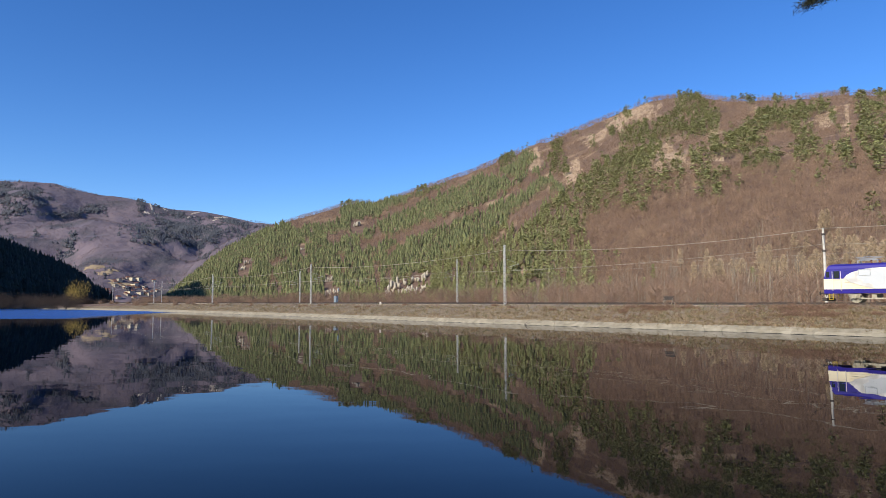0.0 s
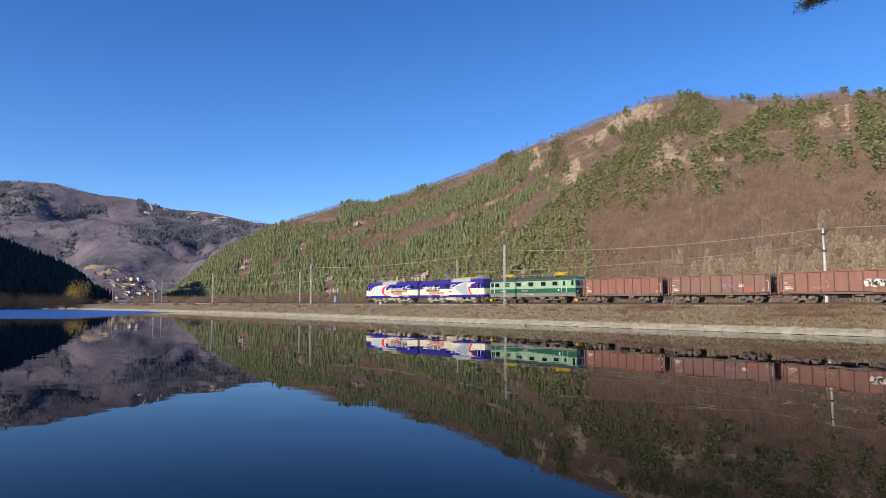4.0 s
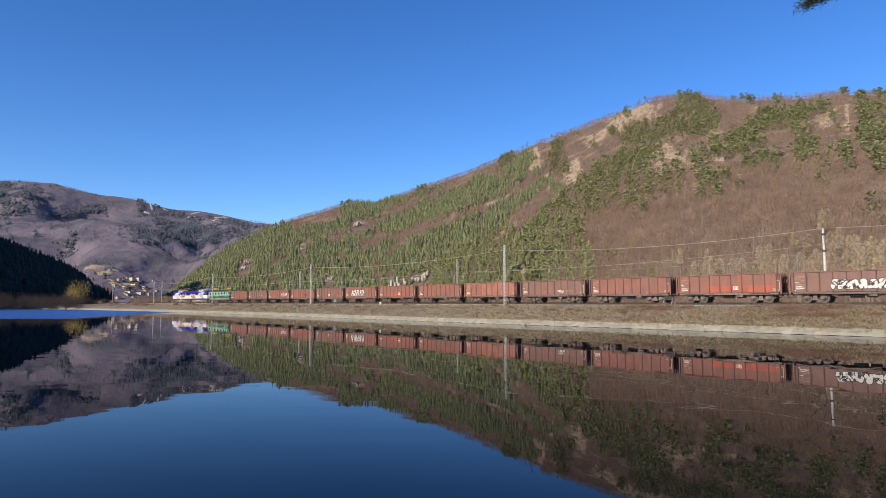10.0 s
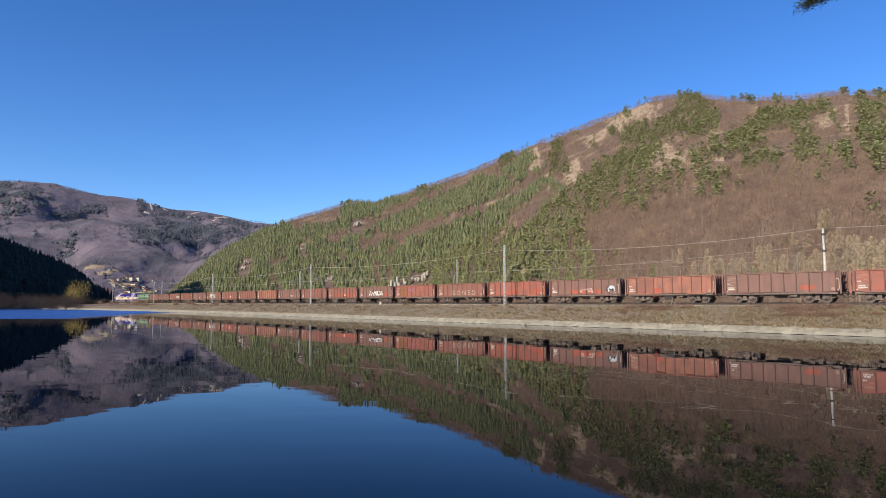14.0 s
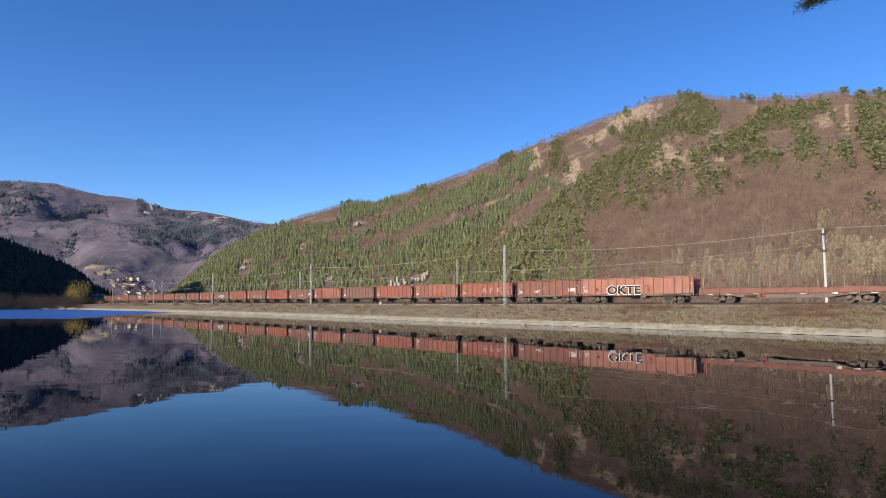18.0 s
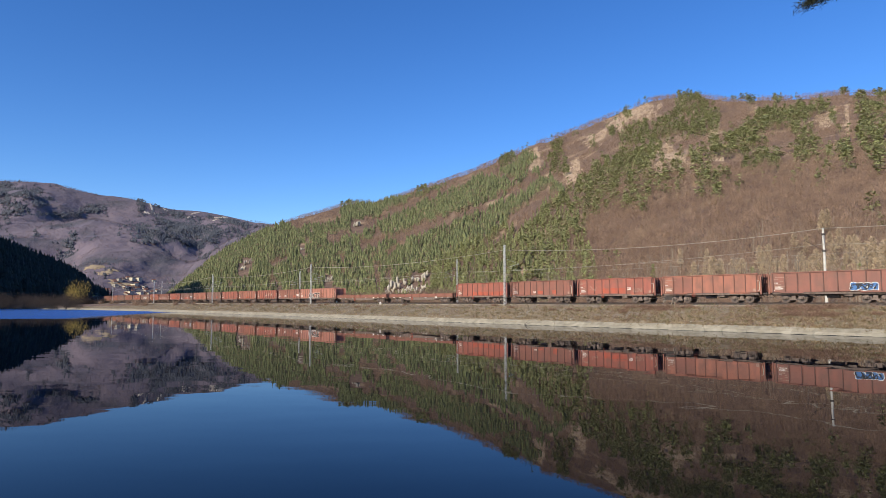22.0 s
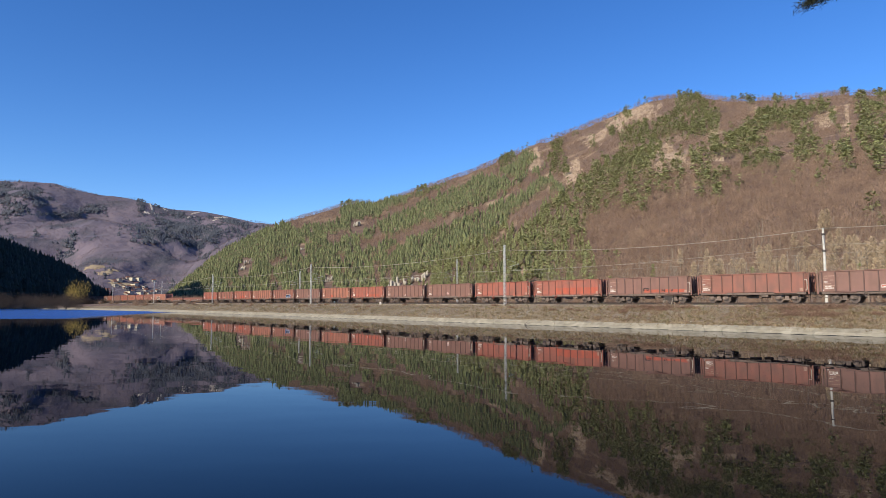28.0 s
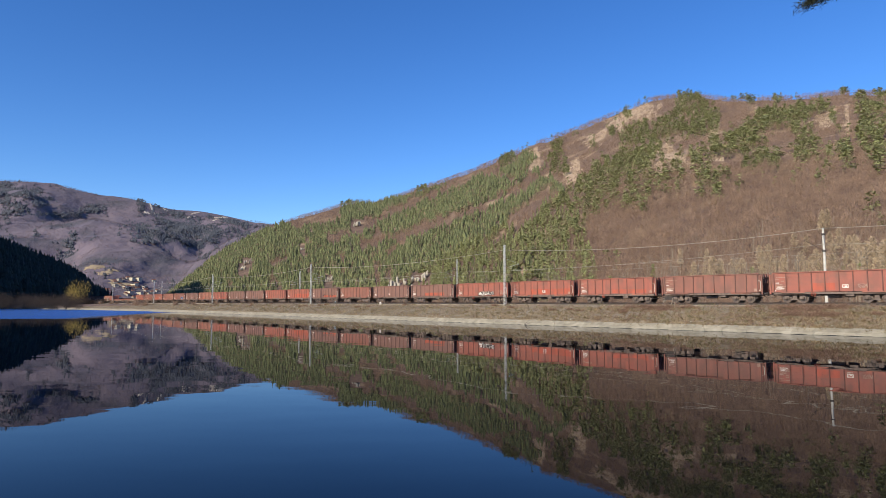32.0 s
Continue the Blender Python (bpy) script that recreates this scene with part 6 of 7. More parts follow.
def open_wagon(tone, patches=(), rusty_door=False, long=False, dim=False, label=""):
    half = 8.75 if long else 6.22
    key = (tone, long)
    if key not in WAGON_MESHES:
        WAGON_MESHES[key] = wagon_meshes(half, tone, None)
    d = WAGON_MESHES[key]
    names = {"B": "oxide-brown", "D": "dark brown", "R": "faded red", "O": "orange-brown", "P": "pale pinkish-brown"}
    ob = tagged(new("open_wagon"), (label or names[tone] + " four-axle open goods wagon, weathered steel sides") , "wagon", "open wagons of the train")
    part("body", d["body"], None, ob)
    for sd in (-1, 1):
        turn = Matrix.Identity(4) if sd > 0 else pose(0, 0, 0, 0, 0, 180)
        part("top_rail", d["top_rail"], None, ob, place=Matrix.Translation((0, sd * (NEAR - 0.03), 3.40)) @ turn)
        for x in (LONG_RIBS if long else SHORT_RIBS):
            part("rib", d["rib"], None, ob, place=Matrix.Translation((x, sd * NEAR, 1.27)) @ turn)
    for x in () if long else (2.72, 4.06):
        dr = part("door", d["door"], None, ob, place=Matrix.Translation((x, NEAR, 1.36)))
        if rusty_door:
            dr.data = dr.data.copy()
            dr.data.materials[0] = M_RUST
    part("underframe", UNDER[half], None, ob)
    piv = 6.1 if long else 4.05
    for x in (-piv, piv):
        add_bogie(ob, x, W_BOGIE, W_WHEEL, 0.52, (-0.9, 0.9))
        bm = bmesh.new()
        bm_box(bm, x - 1.25, x + 1.25, NEAR - 0.04, NEAR + 0.02, 1.12, 1.22)
        part("side_sill", bm, M_OXIDE["O" if tone in "ORP" else tone], ob)
    add_ends(ob, half, 0.57 if long else 0.80)
    part("handrail", HANDRAIL, None, ob, place=Matrix.Translation((-half - 0.05, NEAR - 0.02, 0)))
    part("handrail", HANDRAIL, None, ob, place=Matrix.Translation((half + 0.05, -NEAR + 0.02, 0)) @ pose(0, 0, 0, 0, 0, 180))
    part("end_ladder", LADDER, None, ob, place=Matrix.Translation((-half - 0.16, 0, 0)))
    shift = Matrix.Translation((half - 6.22, 0, 0))
    part("stencil_marking", STENCIL, None, ob, place=shift)
    part("number_marking", NUMBER, None, ob, place=shift)
    plate(ob, "load_label", rect(-half + 0.25, -half + 0.6, 1.36, 1.7), NEAR + 0.002, M_TAN)
    bm = bmesh.new()
    for k in range(10):
        a, b = 2 * math.pi * k / 10, 2 * math.pi * (k + 1) / 10
        bm_rod(bm, (1.9 + 0.24 * math.cos(a), NEAR + 0.05, 0.98 + 0.24 * math.sin(a)), (1.9 + 0.24 * math.cos(b), NEAR + 0.05, 0.98 + 0.24 * math.sin(b)), 0.025, 4)
    for k in range(2):
        a = 0.5 + k * math.pi / 2
        bm_rod(bm, (1.9 - 0.24 * math.cos(a), NEAR + 0.05, 0.98 - 0.24 * math.sin(a)), (1.9 + 0.24 * math.cos(a), NEAR + 0.05, 0.98 + 0.24 * math.sin(a)), 0.015, 4)
    part("brake_wheel", bm, M_PATCH if tone in "ROP" else M_BOGIE, ob)
    for p in patches:
        kind, x0, x1, z0, z1 = p[:5]
        if kind == "patch":
            # repainted panels stop at the ribs
            cuts = [x0] + sorted((r for r in (LONG_RIBS if long else SHORT_RIBS) if min(x0, x1) < r < max(x0, x1)), reverse=True) + [x1]
            for a, b in zip(cuts, cuts[1:]):
                if abs(a - b) > 0.25:
                    plate(ob, "painted_patch", rect(b + 0.08, a - 0.08, z0, z1), NEAR + 0.001, M_PATCH, 0.004, "bright red primer patch")
        elif kind == "placard":
            plate(ob, "placard", rect(x1, x0, z0, z1), NEAR + 0.012, M_WHITE)
            scribble(ob, x1 + 0.08, x0 - 0.08, z0 + 0.08, z1 - 0.08, 3, M_PATCH, 3, "placard_marking", 0.05, NEAR + 0.022)
        elif kind == "blocks":
            blocks(ob, x1, x0, z0, z1, p[5], p[6], p[7], p[8])
        elif kind == "tag":
            scribble(ob, x1, x0, z0, z1, p[5], p[6], p[7])
        elif kind == "word":
            words(ob, p[5], x0, z0, z1 - z0, p[6], NEAR + 0.062 + p[7], (0.035 if p[7] > 0.015 else -0.012) if p[7] > 0.01 else 0.10, "graffiti", wide=x0 - x1)
    return ob


def flat_wagon():
    """Long low wagon with short drop sides and stake pockets."""
    ob = tagged(new("flat_wagon"), "long red-brown flat wagon with low drop sides, empty", "wagon", "flat wagons of the train")
    half, m = 10.25, M_OXIDE["B"]
    bm = bmesh.new()
    bm_box(bm, -half, half, -1.36, 1.36, 1.12, 1.24)
    part("deck", bm, M_RUST, ob, "rusty plank deck")
    side = bmesh.new()
    bm_box(side, -1.24, 1.24, -0.03, 0.03, 0, 0.56)
    for x in (-0.8, 0, 0.8):
        bm_box(side, x - 0.05, x + 0.05, 0.03, 0.06, 0, 0.5)
    bm_box(side, -1.24, 1.24, 0.03, 0.07, 0.5, 0.56)
    side = finish("drop_side", side, m)
    stake = bmesh.new()
    bm_box(stake, -0.05, 0.05, 0.0, 0.1, -0.2, 0.66)
    stake = finish("stake", stake, M_OXIDE["B"])
    for sd in (-1, 1):
        turn = Matrix.Identity(4) if sd > 0 else pose(0, 0, 0, 0, 0, 180)
        for k in range(8):
            x = (k - 3.5) * 2.56
            part("drop_side", side, None, ob, place=Matrix.Translation((x, sd * 1.36, 1.2)) @ turn)
        for k in range(9):
            part("stake", stake, None, ob, place=Matrix.Translation(((k - 4) * 2.56, sd * 1.37, 1.2)) @ turn)
        bm = bmesh.new()
        bm_prism(bm, [(-half, 1.12), (half, 1.12), (half, 0.95), (6.5, 0.92), (4.5, 0.6), (-4.5, 0.6), (-6.5, 0.92), (-half, 0.95)], sd * 1.22 - 0.05, sd * 1.22 + 0.05)
        part("sole_bar", bm, M_BOGIE, ob)
    for sx in (-1, 1):
        bm = bmesh.new()
        a, b = sorted((sx * half, sx * (half - 0.08)))
        bm_box(bm, a, b, -1.3, 1.3, 1.2, 1.8)
        for y in (-0.9, 0, 0.9):
            bm_box(bm, a - 0.08, b + 0.08, y - 0.08, y + 0.08, 1.0, 1.95)
        part("end_board", bm, M_OXIDE["D"], ob)
        add_bogie(ob, sx * 7.4, W_BOGIE, W_WHEEL, 0.52, (-0.9, 0.9))
    for k, x in enumerate((-9.0, -7.0, -2.0, 3.2, 6.5, 8.8)):
        plate(ob, "white_marking", rect(x - 0.35, x + 0.3, 1.02, 1.1), 1.37, M_WHITE)
    plate(ob, "placard", rect(-5.6, -5.0, 0.95, 1.2), 1.43, M_WHITE)
    bm = bmesh.new()
    bm_rod(bm, (-1, 0.7, 0.72), (0.4, 0.7, 0.72), 0.2, 8)
    bm_box(bm, 3.1, 4.7, 0.9, 1.27, 0.5, 0.95)
    part("brake_gear", bm, M_BOGIE, ob)
    bm = bmesh.new()
    for k in range(12):
        a, b = 2 * math.pi * k / 12, 2 * math.pi * (k + 1) / 12
        bm_rod(bm, (2.5 + 0.3 * math.cos(a), 1.38, 0.8 + 0.3 * math.sin(a)), (2.5 + 0.3 * math.cos(b), 1.38, 0.8 + 0.3 * math.sin(b)), 0.05, 5)
    bm_rod(bm, (2.2, 1.38, 0.8), (2.8, 1.38, 0.8), 0.03, 4)
    part("brake_wheel", bm, M_PATCH, ob)
    add_ends(ob, half, 0.6)
    return ob


# ---- locomotives ----
def loco_body(half, w, z0, z1, roof, cab_front, cab_rear, m_body, m_roof, bands):
    """Box body with rounded eaves and raked cabs, in horizontal bands of paint."""
    bm = bmesh.new()
    prof = [(w - 0.10, z0)]
    for _, z in bands:
        prof.append((w, z))
    prof += [(w, z1), (w - 0.10, z1 + (roof - z1) * 0.55), (w - 0.38, z1 + (roof - z1) * 0.85), (w - 0.9, roof), (0, roof + 0.05)]
    full = prof + [(-y, z) for y, z in prof[-2::-1]]
    nb = len(bands)
    rings = []
    for end, rake in ((half, cab_front), (-half, cab_rear)):
        ring = []
        for y, z in full:
            f = max(0.0, (z - 2.5) / (roof - 2.5))
            x = end - math.copysign(rake * f ** 1.2, end)
            lean = 1 - (0.04 if rake else 0)
            ring.append(bm.verts.new((x, y * lean, z)))
        rings.append(ring)
    n = len(full)
    for k in range(n - 1):
        fc = bm.faces.new((rings[0][k], rings[0][k + 1], rings[1][k + 1], rings[1][k]))
        j = k if k < n // 2 else n - 2 - k
        fc.material_index = bands[j][0] if j < nb else (0 if j == nb else 1)
        fc.material_index = min(fc.material_index, 5)
    for ring in rings:
        # the end wall, band by band
        h = n // 2
        for k in range(h):
            a, b, c, d = ring[k], ring[k + 1], ring[n - 2 - k], ring[n - 1 - k]
            quad = [a, b, c, d] if b is not c else [a, b, d]
            fc = bm.faces.new(quad)
            fc.material_index = bands[k][0] if k < nb else 0
    bm.faces.new((rings[0][0], rings[1][0], rings[1][-1], rings[0][-1]))
    return bm


def window(parent, x0, x1, z0, z1, y, frame=M_ALU, pane=M_GLASS, name="window"):
    bm = bmesh.new()
    t = 0.05
    for a in ((x0 - t, x1 + t, z1, z1 + t), (x0 - t, x1 + t, z0 - t, z0), (x0 - t, x0, z0, z1), (x1, x1 + t, z0, z1)):
        bm_box(bm, a[0], a[1], y - 0.02, y + 0.025, a[2], a[3])
    w = part(name, bm, frame, parent)
    p = bmesh.new()
    bm_box(p, x0, x1, y - 0.015, y + 0.008, z0, z1)
    part("pane", p, pane, w)
    return w


def pantograph(parent, x, z, raised, material, f=1):
    bm = bmesh.new()
    bm_box(bm, x - 1.0, x + 1.0, -0.55, -0.47, z, z + 0.07)
    bm_box(bm, x - 1.0, x + 1.0, 0.47, 0.55, z, z + 0.07)
    for q in (-0.9, 0.9):
        bm_box(bm, x + q - 0.04, x + q + 0.04, -0.55, 0.55, z, z + 0.07)
        for y in (-0.5, 0.5):
            bm_rod(bm, (x + q, y, z - 0.28), (x + q, y, z), 0.06, 6)
    if raised:
        knee, top = z + 0.85, z + 1.62
        for y in (-0.3, 0.3):
            bm_rod(bm, (x - f * 0.8, y, z + 0.08), (x + f * 0.75, y * 0.7, knee), 0.045, 6)
            bm_rod(bm, (x + f * 0.75, y * 0.7, knee), (x - f * 0.35, y * 1.1, top), 0.035, 6)
        c, hd = x - f * 0.35, top
    else:
        for y in (-0.35, 0.35):
            bm_rod(bm, (x - 0.85, y, z + 0.1), (x + 1.2, y, z + 0.32), 0.04, 6)
            bm_rod(bm, (x + 1.2, y, z + 0.32), (x, y, z + 0.40), 0.035, 6)
            bm_rod(bm, (x + 0.85, y, z + 0.1), (x - 1.2, y, z + 0.32), 0.04, 6)
            bm_rod(bm, (x - 1.2, y, z + 0.32), (x, y, z + 0.40), 0.035, 6)
        c, hd = x, z + 0.42
    for dx in (-0.2, 0.2):
        bm_rod(bm, (c + dx, -0.75, hd), (c + dx, 0.75, hd), 0.035, 6)
        for sy in (-1, 1):
            bm_rod(bm, (c + dx, sy * 0.75, hd), (c + dx, sy * 0.95, hd - 0.18), 0.03, 5)
    part("pantograph", bm, material, parent, "raised pantograph" if raised else "folded yellow pantograph")


def loco_gear(ob, axles, wheel, frame_mesh, f=1):
    for x, ax in axles:
        b = add_bogie(ob, x, frame_mesh, wheel, 0.62, ax)
        bm = bmesh.new()
        for a in ax:
            for sd in (-1, 1):
                bm_rod(bm, (a - 0.38, sd * 1.12, 0.45), (a - 0.38, sd * 1.12, 0.98), 0.09, 7)
                bm_rod(bm, (a + 0.38, sd * 1.12, 0.45), (a + 0.38, sd * 1.12, 0.98), 0.09, 7)
                bm_rod(bm, (a, sd * 1.10, 0.62), (a, sd * 1.24, 0.62), 0.17, 9)
                bm_box(bm, a - 0.62, a + 0.62, sd * 1.12 - 0.06, sd * 1.12 + 0.06, 0.80, 0.94)
        part("springs", bm, frame_mesh.materials[0], b)


def blue_section(f):
    """One half of the twin locomotive; f is 1 for the leading half (cab ahead), -1 for the trailing half."""
    ob = tagged(new("electric_locomotive"), "blue and cream twin electric locomotive half with red crescent", "locomotive", "halves of the twin locomotive")
    half, w, Y = 9.35, 1.48, 1.485
    bm = loco_body(half, w, 1.02, 3.72, 4.22, 0.55 if f > 0 else 0.03, 0.55 if f < 0 else 0.03, M_LBLUE, M_ROOF, [(0, 1.48), (2, 2.62), (0, 3.0)])
    body = part("body", finish("body", bm, M_LBLUE, M_LBLUE, M_CREAM), None, ob)
    # corrugation lines
    for k in range(7):
        z = 1.62 + 0.30 * k
        plate(ob, "body_moulding", rect(-half + 0.2 + (1.9 if f < 0 else 0), half - 0.2 - (1.9 if f > 0 else 0), z, z + 0.035), w - 0.004, M_CREAM if z < 2.6 else M_LBLUE, 0.010)
    P = lambda pts: [(f * x, z) for x, z in pts]
    # the grey map-like swoosh, off-white edge and the red crescent, behind the cab
    plate(ob, "livery_field", P([(7.35, 2.62), (7.05, 3.0), (6.5, 3.3), (5.6, 3.55), (4.6, 3.68), (3.2, 3.72), (0.4, 3.72), (1.4, 3.3), (1.75, 2.6), (1.6, 2.0), (0.8, 1.5), (4.6, 1.5), (5.8, 1.85), (6.7, 2.2)] if f > 0 else
                                 [(0.5, 2.6), (1.4, 3.1), (2.6, 3.5), (4.0, 3.7), (7.2, 3.72), (6.2, 3.4), (5.4, 3.0), (5.1, 2.5), (5.4, 2.0), (6.2, 1.5), (3.5, 1.5), (2.2, 1.9), (1.2, 2.3)]), Y, M_LWHITE if f > 0 else M_GREY, 0.008, "off-white livery field")
    plate(ob, "livery_grey", P([(6.1, 2.65), (5.9, 3.2), (5.2, 3.1), (4.7, 3.45), (3.9, 3.3), (3.3, 3.62), (2.6, 3.4), (2.2, 3.0), (2.55, 2.6), (2.4, 2.1), (1.9, 1.7), (3.1, 1.62), (3.6, 1.9), (4.4, 1.75), (4.9, 2.1), (5.6, 2.05), (5.5, 2.4)] if f > 0 else
                                 [(1.6, 2.6), (2.3, 3.1), (3.0, 3.05), (3.6, 3.5), (5.0, 3.62), (6.0, 3.55), (5.2, 3.1), (4.9, 2.5), (5.2, 1.9), (5.7, 1.55), (4.2, 1.6), (3.2, 1.85), (2.5, 2.2)]), Y + 0.010, M_GREY if f > 0 else M_GREY2, 0.008, "pale grey map shape")
    plate(ob, "livery_crescent", P([(0.55, 3.70), (1.6, 3.62), (2.6, 3.3), (3.15, 2.8), (3.2, 2.3), (2.75, 1.85), (1.9, 1.52), (0.95, 1.5), (1.9, 1.8), (2.3, 2.15), (2.35, 2.6), (2.0, 3.05), (1.4, 3.4)] if f > 0 else
                                     [(7.4, 3.66), (6.3, 3.5), (5.5, 3.1), (5.15, 2.6), (5.3, 2.05), (5.9, 1.55), (6.35, 1.55), (5.75, 2.05), (5.55, 2.55), (5.85, 3.0), (6.5, 3.35), (7.4, 3.54)]), Y + 0.020, M_RED, 0.008, "bright red crescent")
    # lettering
    if f > 0:
        words(ob, "skúsenosť", 0.7, 2.64, 0.76, M_LWHITE, Y + 0.022, 0.016, wide=5.4)
        words(ob, "spoľahlivosť", -0.1, 2.14, 0.80, M_BLACK, Y + 0.022, 0.012, wide=5.8)
        words(ob, "kvalita", -0.9, 1.66, 0.80, M_RED, Y + 0.022, 0.014, wide=3.3)
    else:
        words(ob, "celosieťový", 8.3, 2.68, 0.78, M_LWHITE, Y + 0.022, 0.016, wide=5.4)
        words(ob, "nákladný", 7.3, 2.16, 0.84, M_BLACK, Y + 0.022, 0.012, wide=4.3)
        words(ob, "dopravca", 6.2, 1.62, 0.88, M_RED, Y + 0.022, 0.014, wide=4.4)
    # white bars for small writing and the emblem
    x = -0.2 if f > 0 else 3.0
    for k in range(13):
        plate(ob, "writing_bar", rect(x - 0.22 * k - 0.16, x - 0.22 * k, 1.22, 1.38), w + 0.004, M_LWHITE)
    for k in range(9):
        plate(ob, "writing_bar", rect((-4.7 if f > 0 else 7.2) - 0.2 * k - 0.14, (-4.7 if f > 0 else 7.2) - 0.2 * k, 1.26, 1.35), w + 0.004, M_LWHITE)
    ex = -5.25 if f > 0 else -0.1
    plate(ob, "emblem", [(ex, 3.05), (ex - 0.2, 3.3), (ex - 1.2, 3.5), (ex - 1.75, 3.46), (ex - 0.75, 3.28), (ex - 0.4, 3.08), (ex - 0.9, 2.98)], w + 0.004, M_LWHITE)
    plate(ob, "emblem_bar", rect(ex - 1.75, ex, 2.74, 2.90), w + 0.004, M_LWHITE)
    plate(ob, "red_plate", rect(0.35, 1.15, 2.0, 2.16) if f > 0 else rect(-0.6, 0.3, 2.0, 2.16), Y + 0.024, M_RED)
    # windows
    for x0, x1 in (((-1.66, -0.65), (-4.85, -3.9), (-8.2, -7.2)) if f > 0 else ((7.2, 8.2), (3.6, 4.6), (0.2, 1.3), (-2.9, -1.9))):
        for sd in (1, -1):
            window(ob, x0, x1, 2.95, 3.45, sd * w, M_BLACK)
    cx = 1 if f > 0 else -1
    for sd in (1, -1):
        window(ob, *sorted((cx * 8.72, cx * 9.05)), 2.78, 3.42, sd * (w - 0.03), M_LBLUE, M_GLASS, "cab_window")
        window(ob, *sorted((cx * 7.75, cx * 8.30)), 2.66, 3.45, sd * (w + 0.01), M_LBLUE, M_GLASS, "door_window")
        for hx in (7.62, 8.42):
            bm = bmesh.new()
            bm_rod(bm, (cx * hx, sd * (w + 0.07), 1.3), (cx * hx, sd * (w + 0.07), 3.45), 0.03, 6)
            part("door_handrail", bm, M_LWHITE, ob)
        window(ob, *sorted((cx * 4.85, cx * 5.85)), 2.95, 3.5, sd * (w + 0.03), M_GREY2, M_GREY, "grille_panel")
    # the cab front: two windscreens, lamps, plough, steps
    for sy in (-1, 1):
        sc = bmesh.new()
        pts = []
        for y, z in ((sy * 0.08, 2.85), (sy * 1.22, 2.85), (sy * 1.12, 3.6), (sy * 0.08, 3.65)):
            ff = max(0.0, (z - 2.5) / 1.72) ** 1.2
            pts.append(sc.verts.new((cx * (half - 0.55 * ff + 0.02), y, z)))
        sc.faces.new(pts)
        bmesh.ops.solidify(sc, geom=sc.faces[:], thickness=0.02)
        part("windscreen", sc, M_SCREEN, ob)
        bm = bmesh.new()
        bm_rod(bm, (cx * half, sy * 0.95, 1.75), (cx * (half + 0.07), sy * 0.95, 1.75), 0.16, 12)
        part("headlamp", bm, M_LWHITE, ob)
        bm = bmesh.new()
        a, b = sorted((cx * (half - 0.9), cx * (half - 0.5)))
        for k in range(3):
            bm_box(bm, a, b, sy * 1.36 - 0.1, sy * 1.36 + 0.1, 0.35 + 0.25 * k, 0.39 + 0.25 * k)
        bm_rod(bm, (a, sy * 1.4, 0.3), (a, sy * 1.4, 1.05), 0.02, 4)
        bm_rod(bm, (b, sy * 1.4, 0.3), (b, sy * 1.4, 1.05), 0.02, 4)
        part("cab_steps", bm, M_YELLOW, ob)
    bm = bmesh.new()
    a, b = sorted((cx * (half - 0.2), cx * (half + 0.25)))
    bm_box(bm, a, b, -1.3, 1.3, 0.2, 0.55)
    part("rail_guard", bm, M_FRAME, ob)
    # roof: aluminium fairing, resistors, insulators, bus bar
    ra, rb = (-2.1, 3.0) if f > 0 else (-5.6, -0.5)
    bm = bmesh.new()
    bm_prism(bm, [(ra - 0.05, 3.62), (ra, 4.45), (rb - 0.15, 4.45), (rb + 0.35, 3.62)], -1.38, 1.38)
    bmesh.ops.bevel(bm, geom=bm.edges, offset=0.08, segments=2, affect="EDGES")
    part("roof_fairing", bm, M_GREY2, ob, "grey ribbed roof fairing")
    for k in range(5):
        x = rb + 0.2 - (rb - ra) * 0.2 * k - 0.1
        plate(ob, "fairing_rib", rect(x - 0.03, x + 0.03, 3.7, 4.4), 1.38, M_GREY)
    bm = bmesh.new()
    for y in (-0.5, 0.5):
        bm_rod(bm, (ra + 0.1, y, 4.62), (rb - 0.2, y, 4.62), 0.05, 6)
        for k in range(5):
            x = ra + 0.2 + (rb - ra - 0.5) * k / 4
            bm_rod(bm, (x, y, 4.4), (x, y, 4.62), 0.04, 6)
    part("roof_rail", bm, M_YELLOW, ob, "yellow roof walkway rail")
    for x0, x1, hgt in ((-5.0, -2.6, 4.34), (-8.2, -5.8, 4.3)) if f > 0 else ((1.0, 4.2, 4.34), (5.2, 8.2, 4.3)):
        bm = bmesh.new()
        bm_box(bm, x0, x1, -1.0, 1.0, 4.1, hgt)
        for k in range(6):
            x = x0 + (x1 - x0) * (k + 0.5) / 6
            bm_box(bm, x - 0.12, x + 0.12, -1.04, 1.04, 4.1, hgt + 0.04)
        part("roof_resistor", bm, M_ROOF, ob)
    for x in ((4.2, 5.0, 7.0, -2.4, -5.4) if f > 0 else (-7.0, 0.4, 4.6, 8.6)):
        bm = bmesh.new()
        for k in range(4):
            bm_rod(bm, (x, 0.3, 4.25 + 0.08 * k), (x, 0.3, 4.31 + 0.08 * k), 0.09, 8)
        part("insulator", bm, M_RUST, ob)
    pantograph(ob, 5.3 if f > 0 else 2.6, 4.55, f < 0, M_ALU, 1)
    if f < 0:
        pantograph(ob, -7.0, 4.5, False, M_ALU)
    # under the floor
    bm = bmesh.new()
    for x0, x1, z0 in ((-0.9, 1.3, 0.5), (-1.6, -1.0, 0.4)):
        bm_box(bm, x0, x1, -1.25, 1.25, z0, 1.02)
    bm_rod(bm, (-2.2, 1.0, 0.8), (2.2, 1.0, 0.8), 0.09, 8)
    part("equipment_box", bm, M_BEIGE, ob)
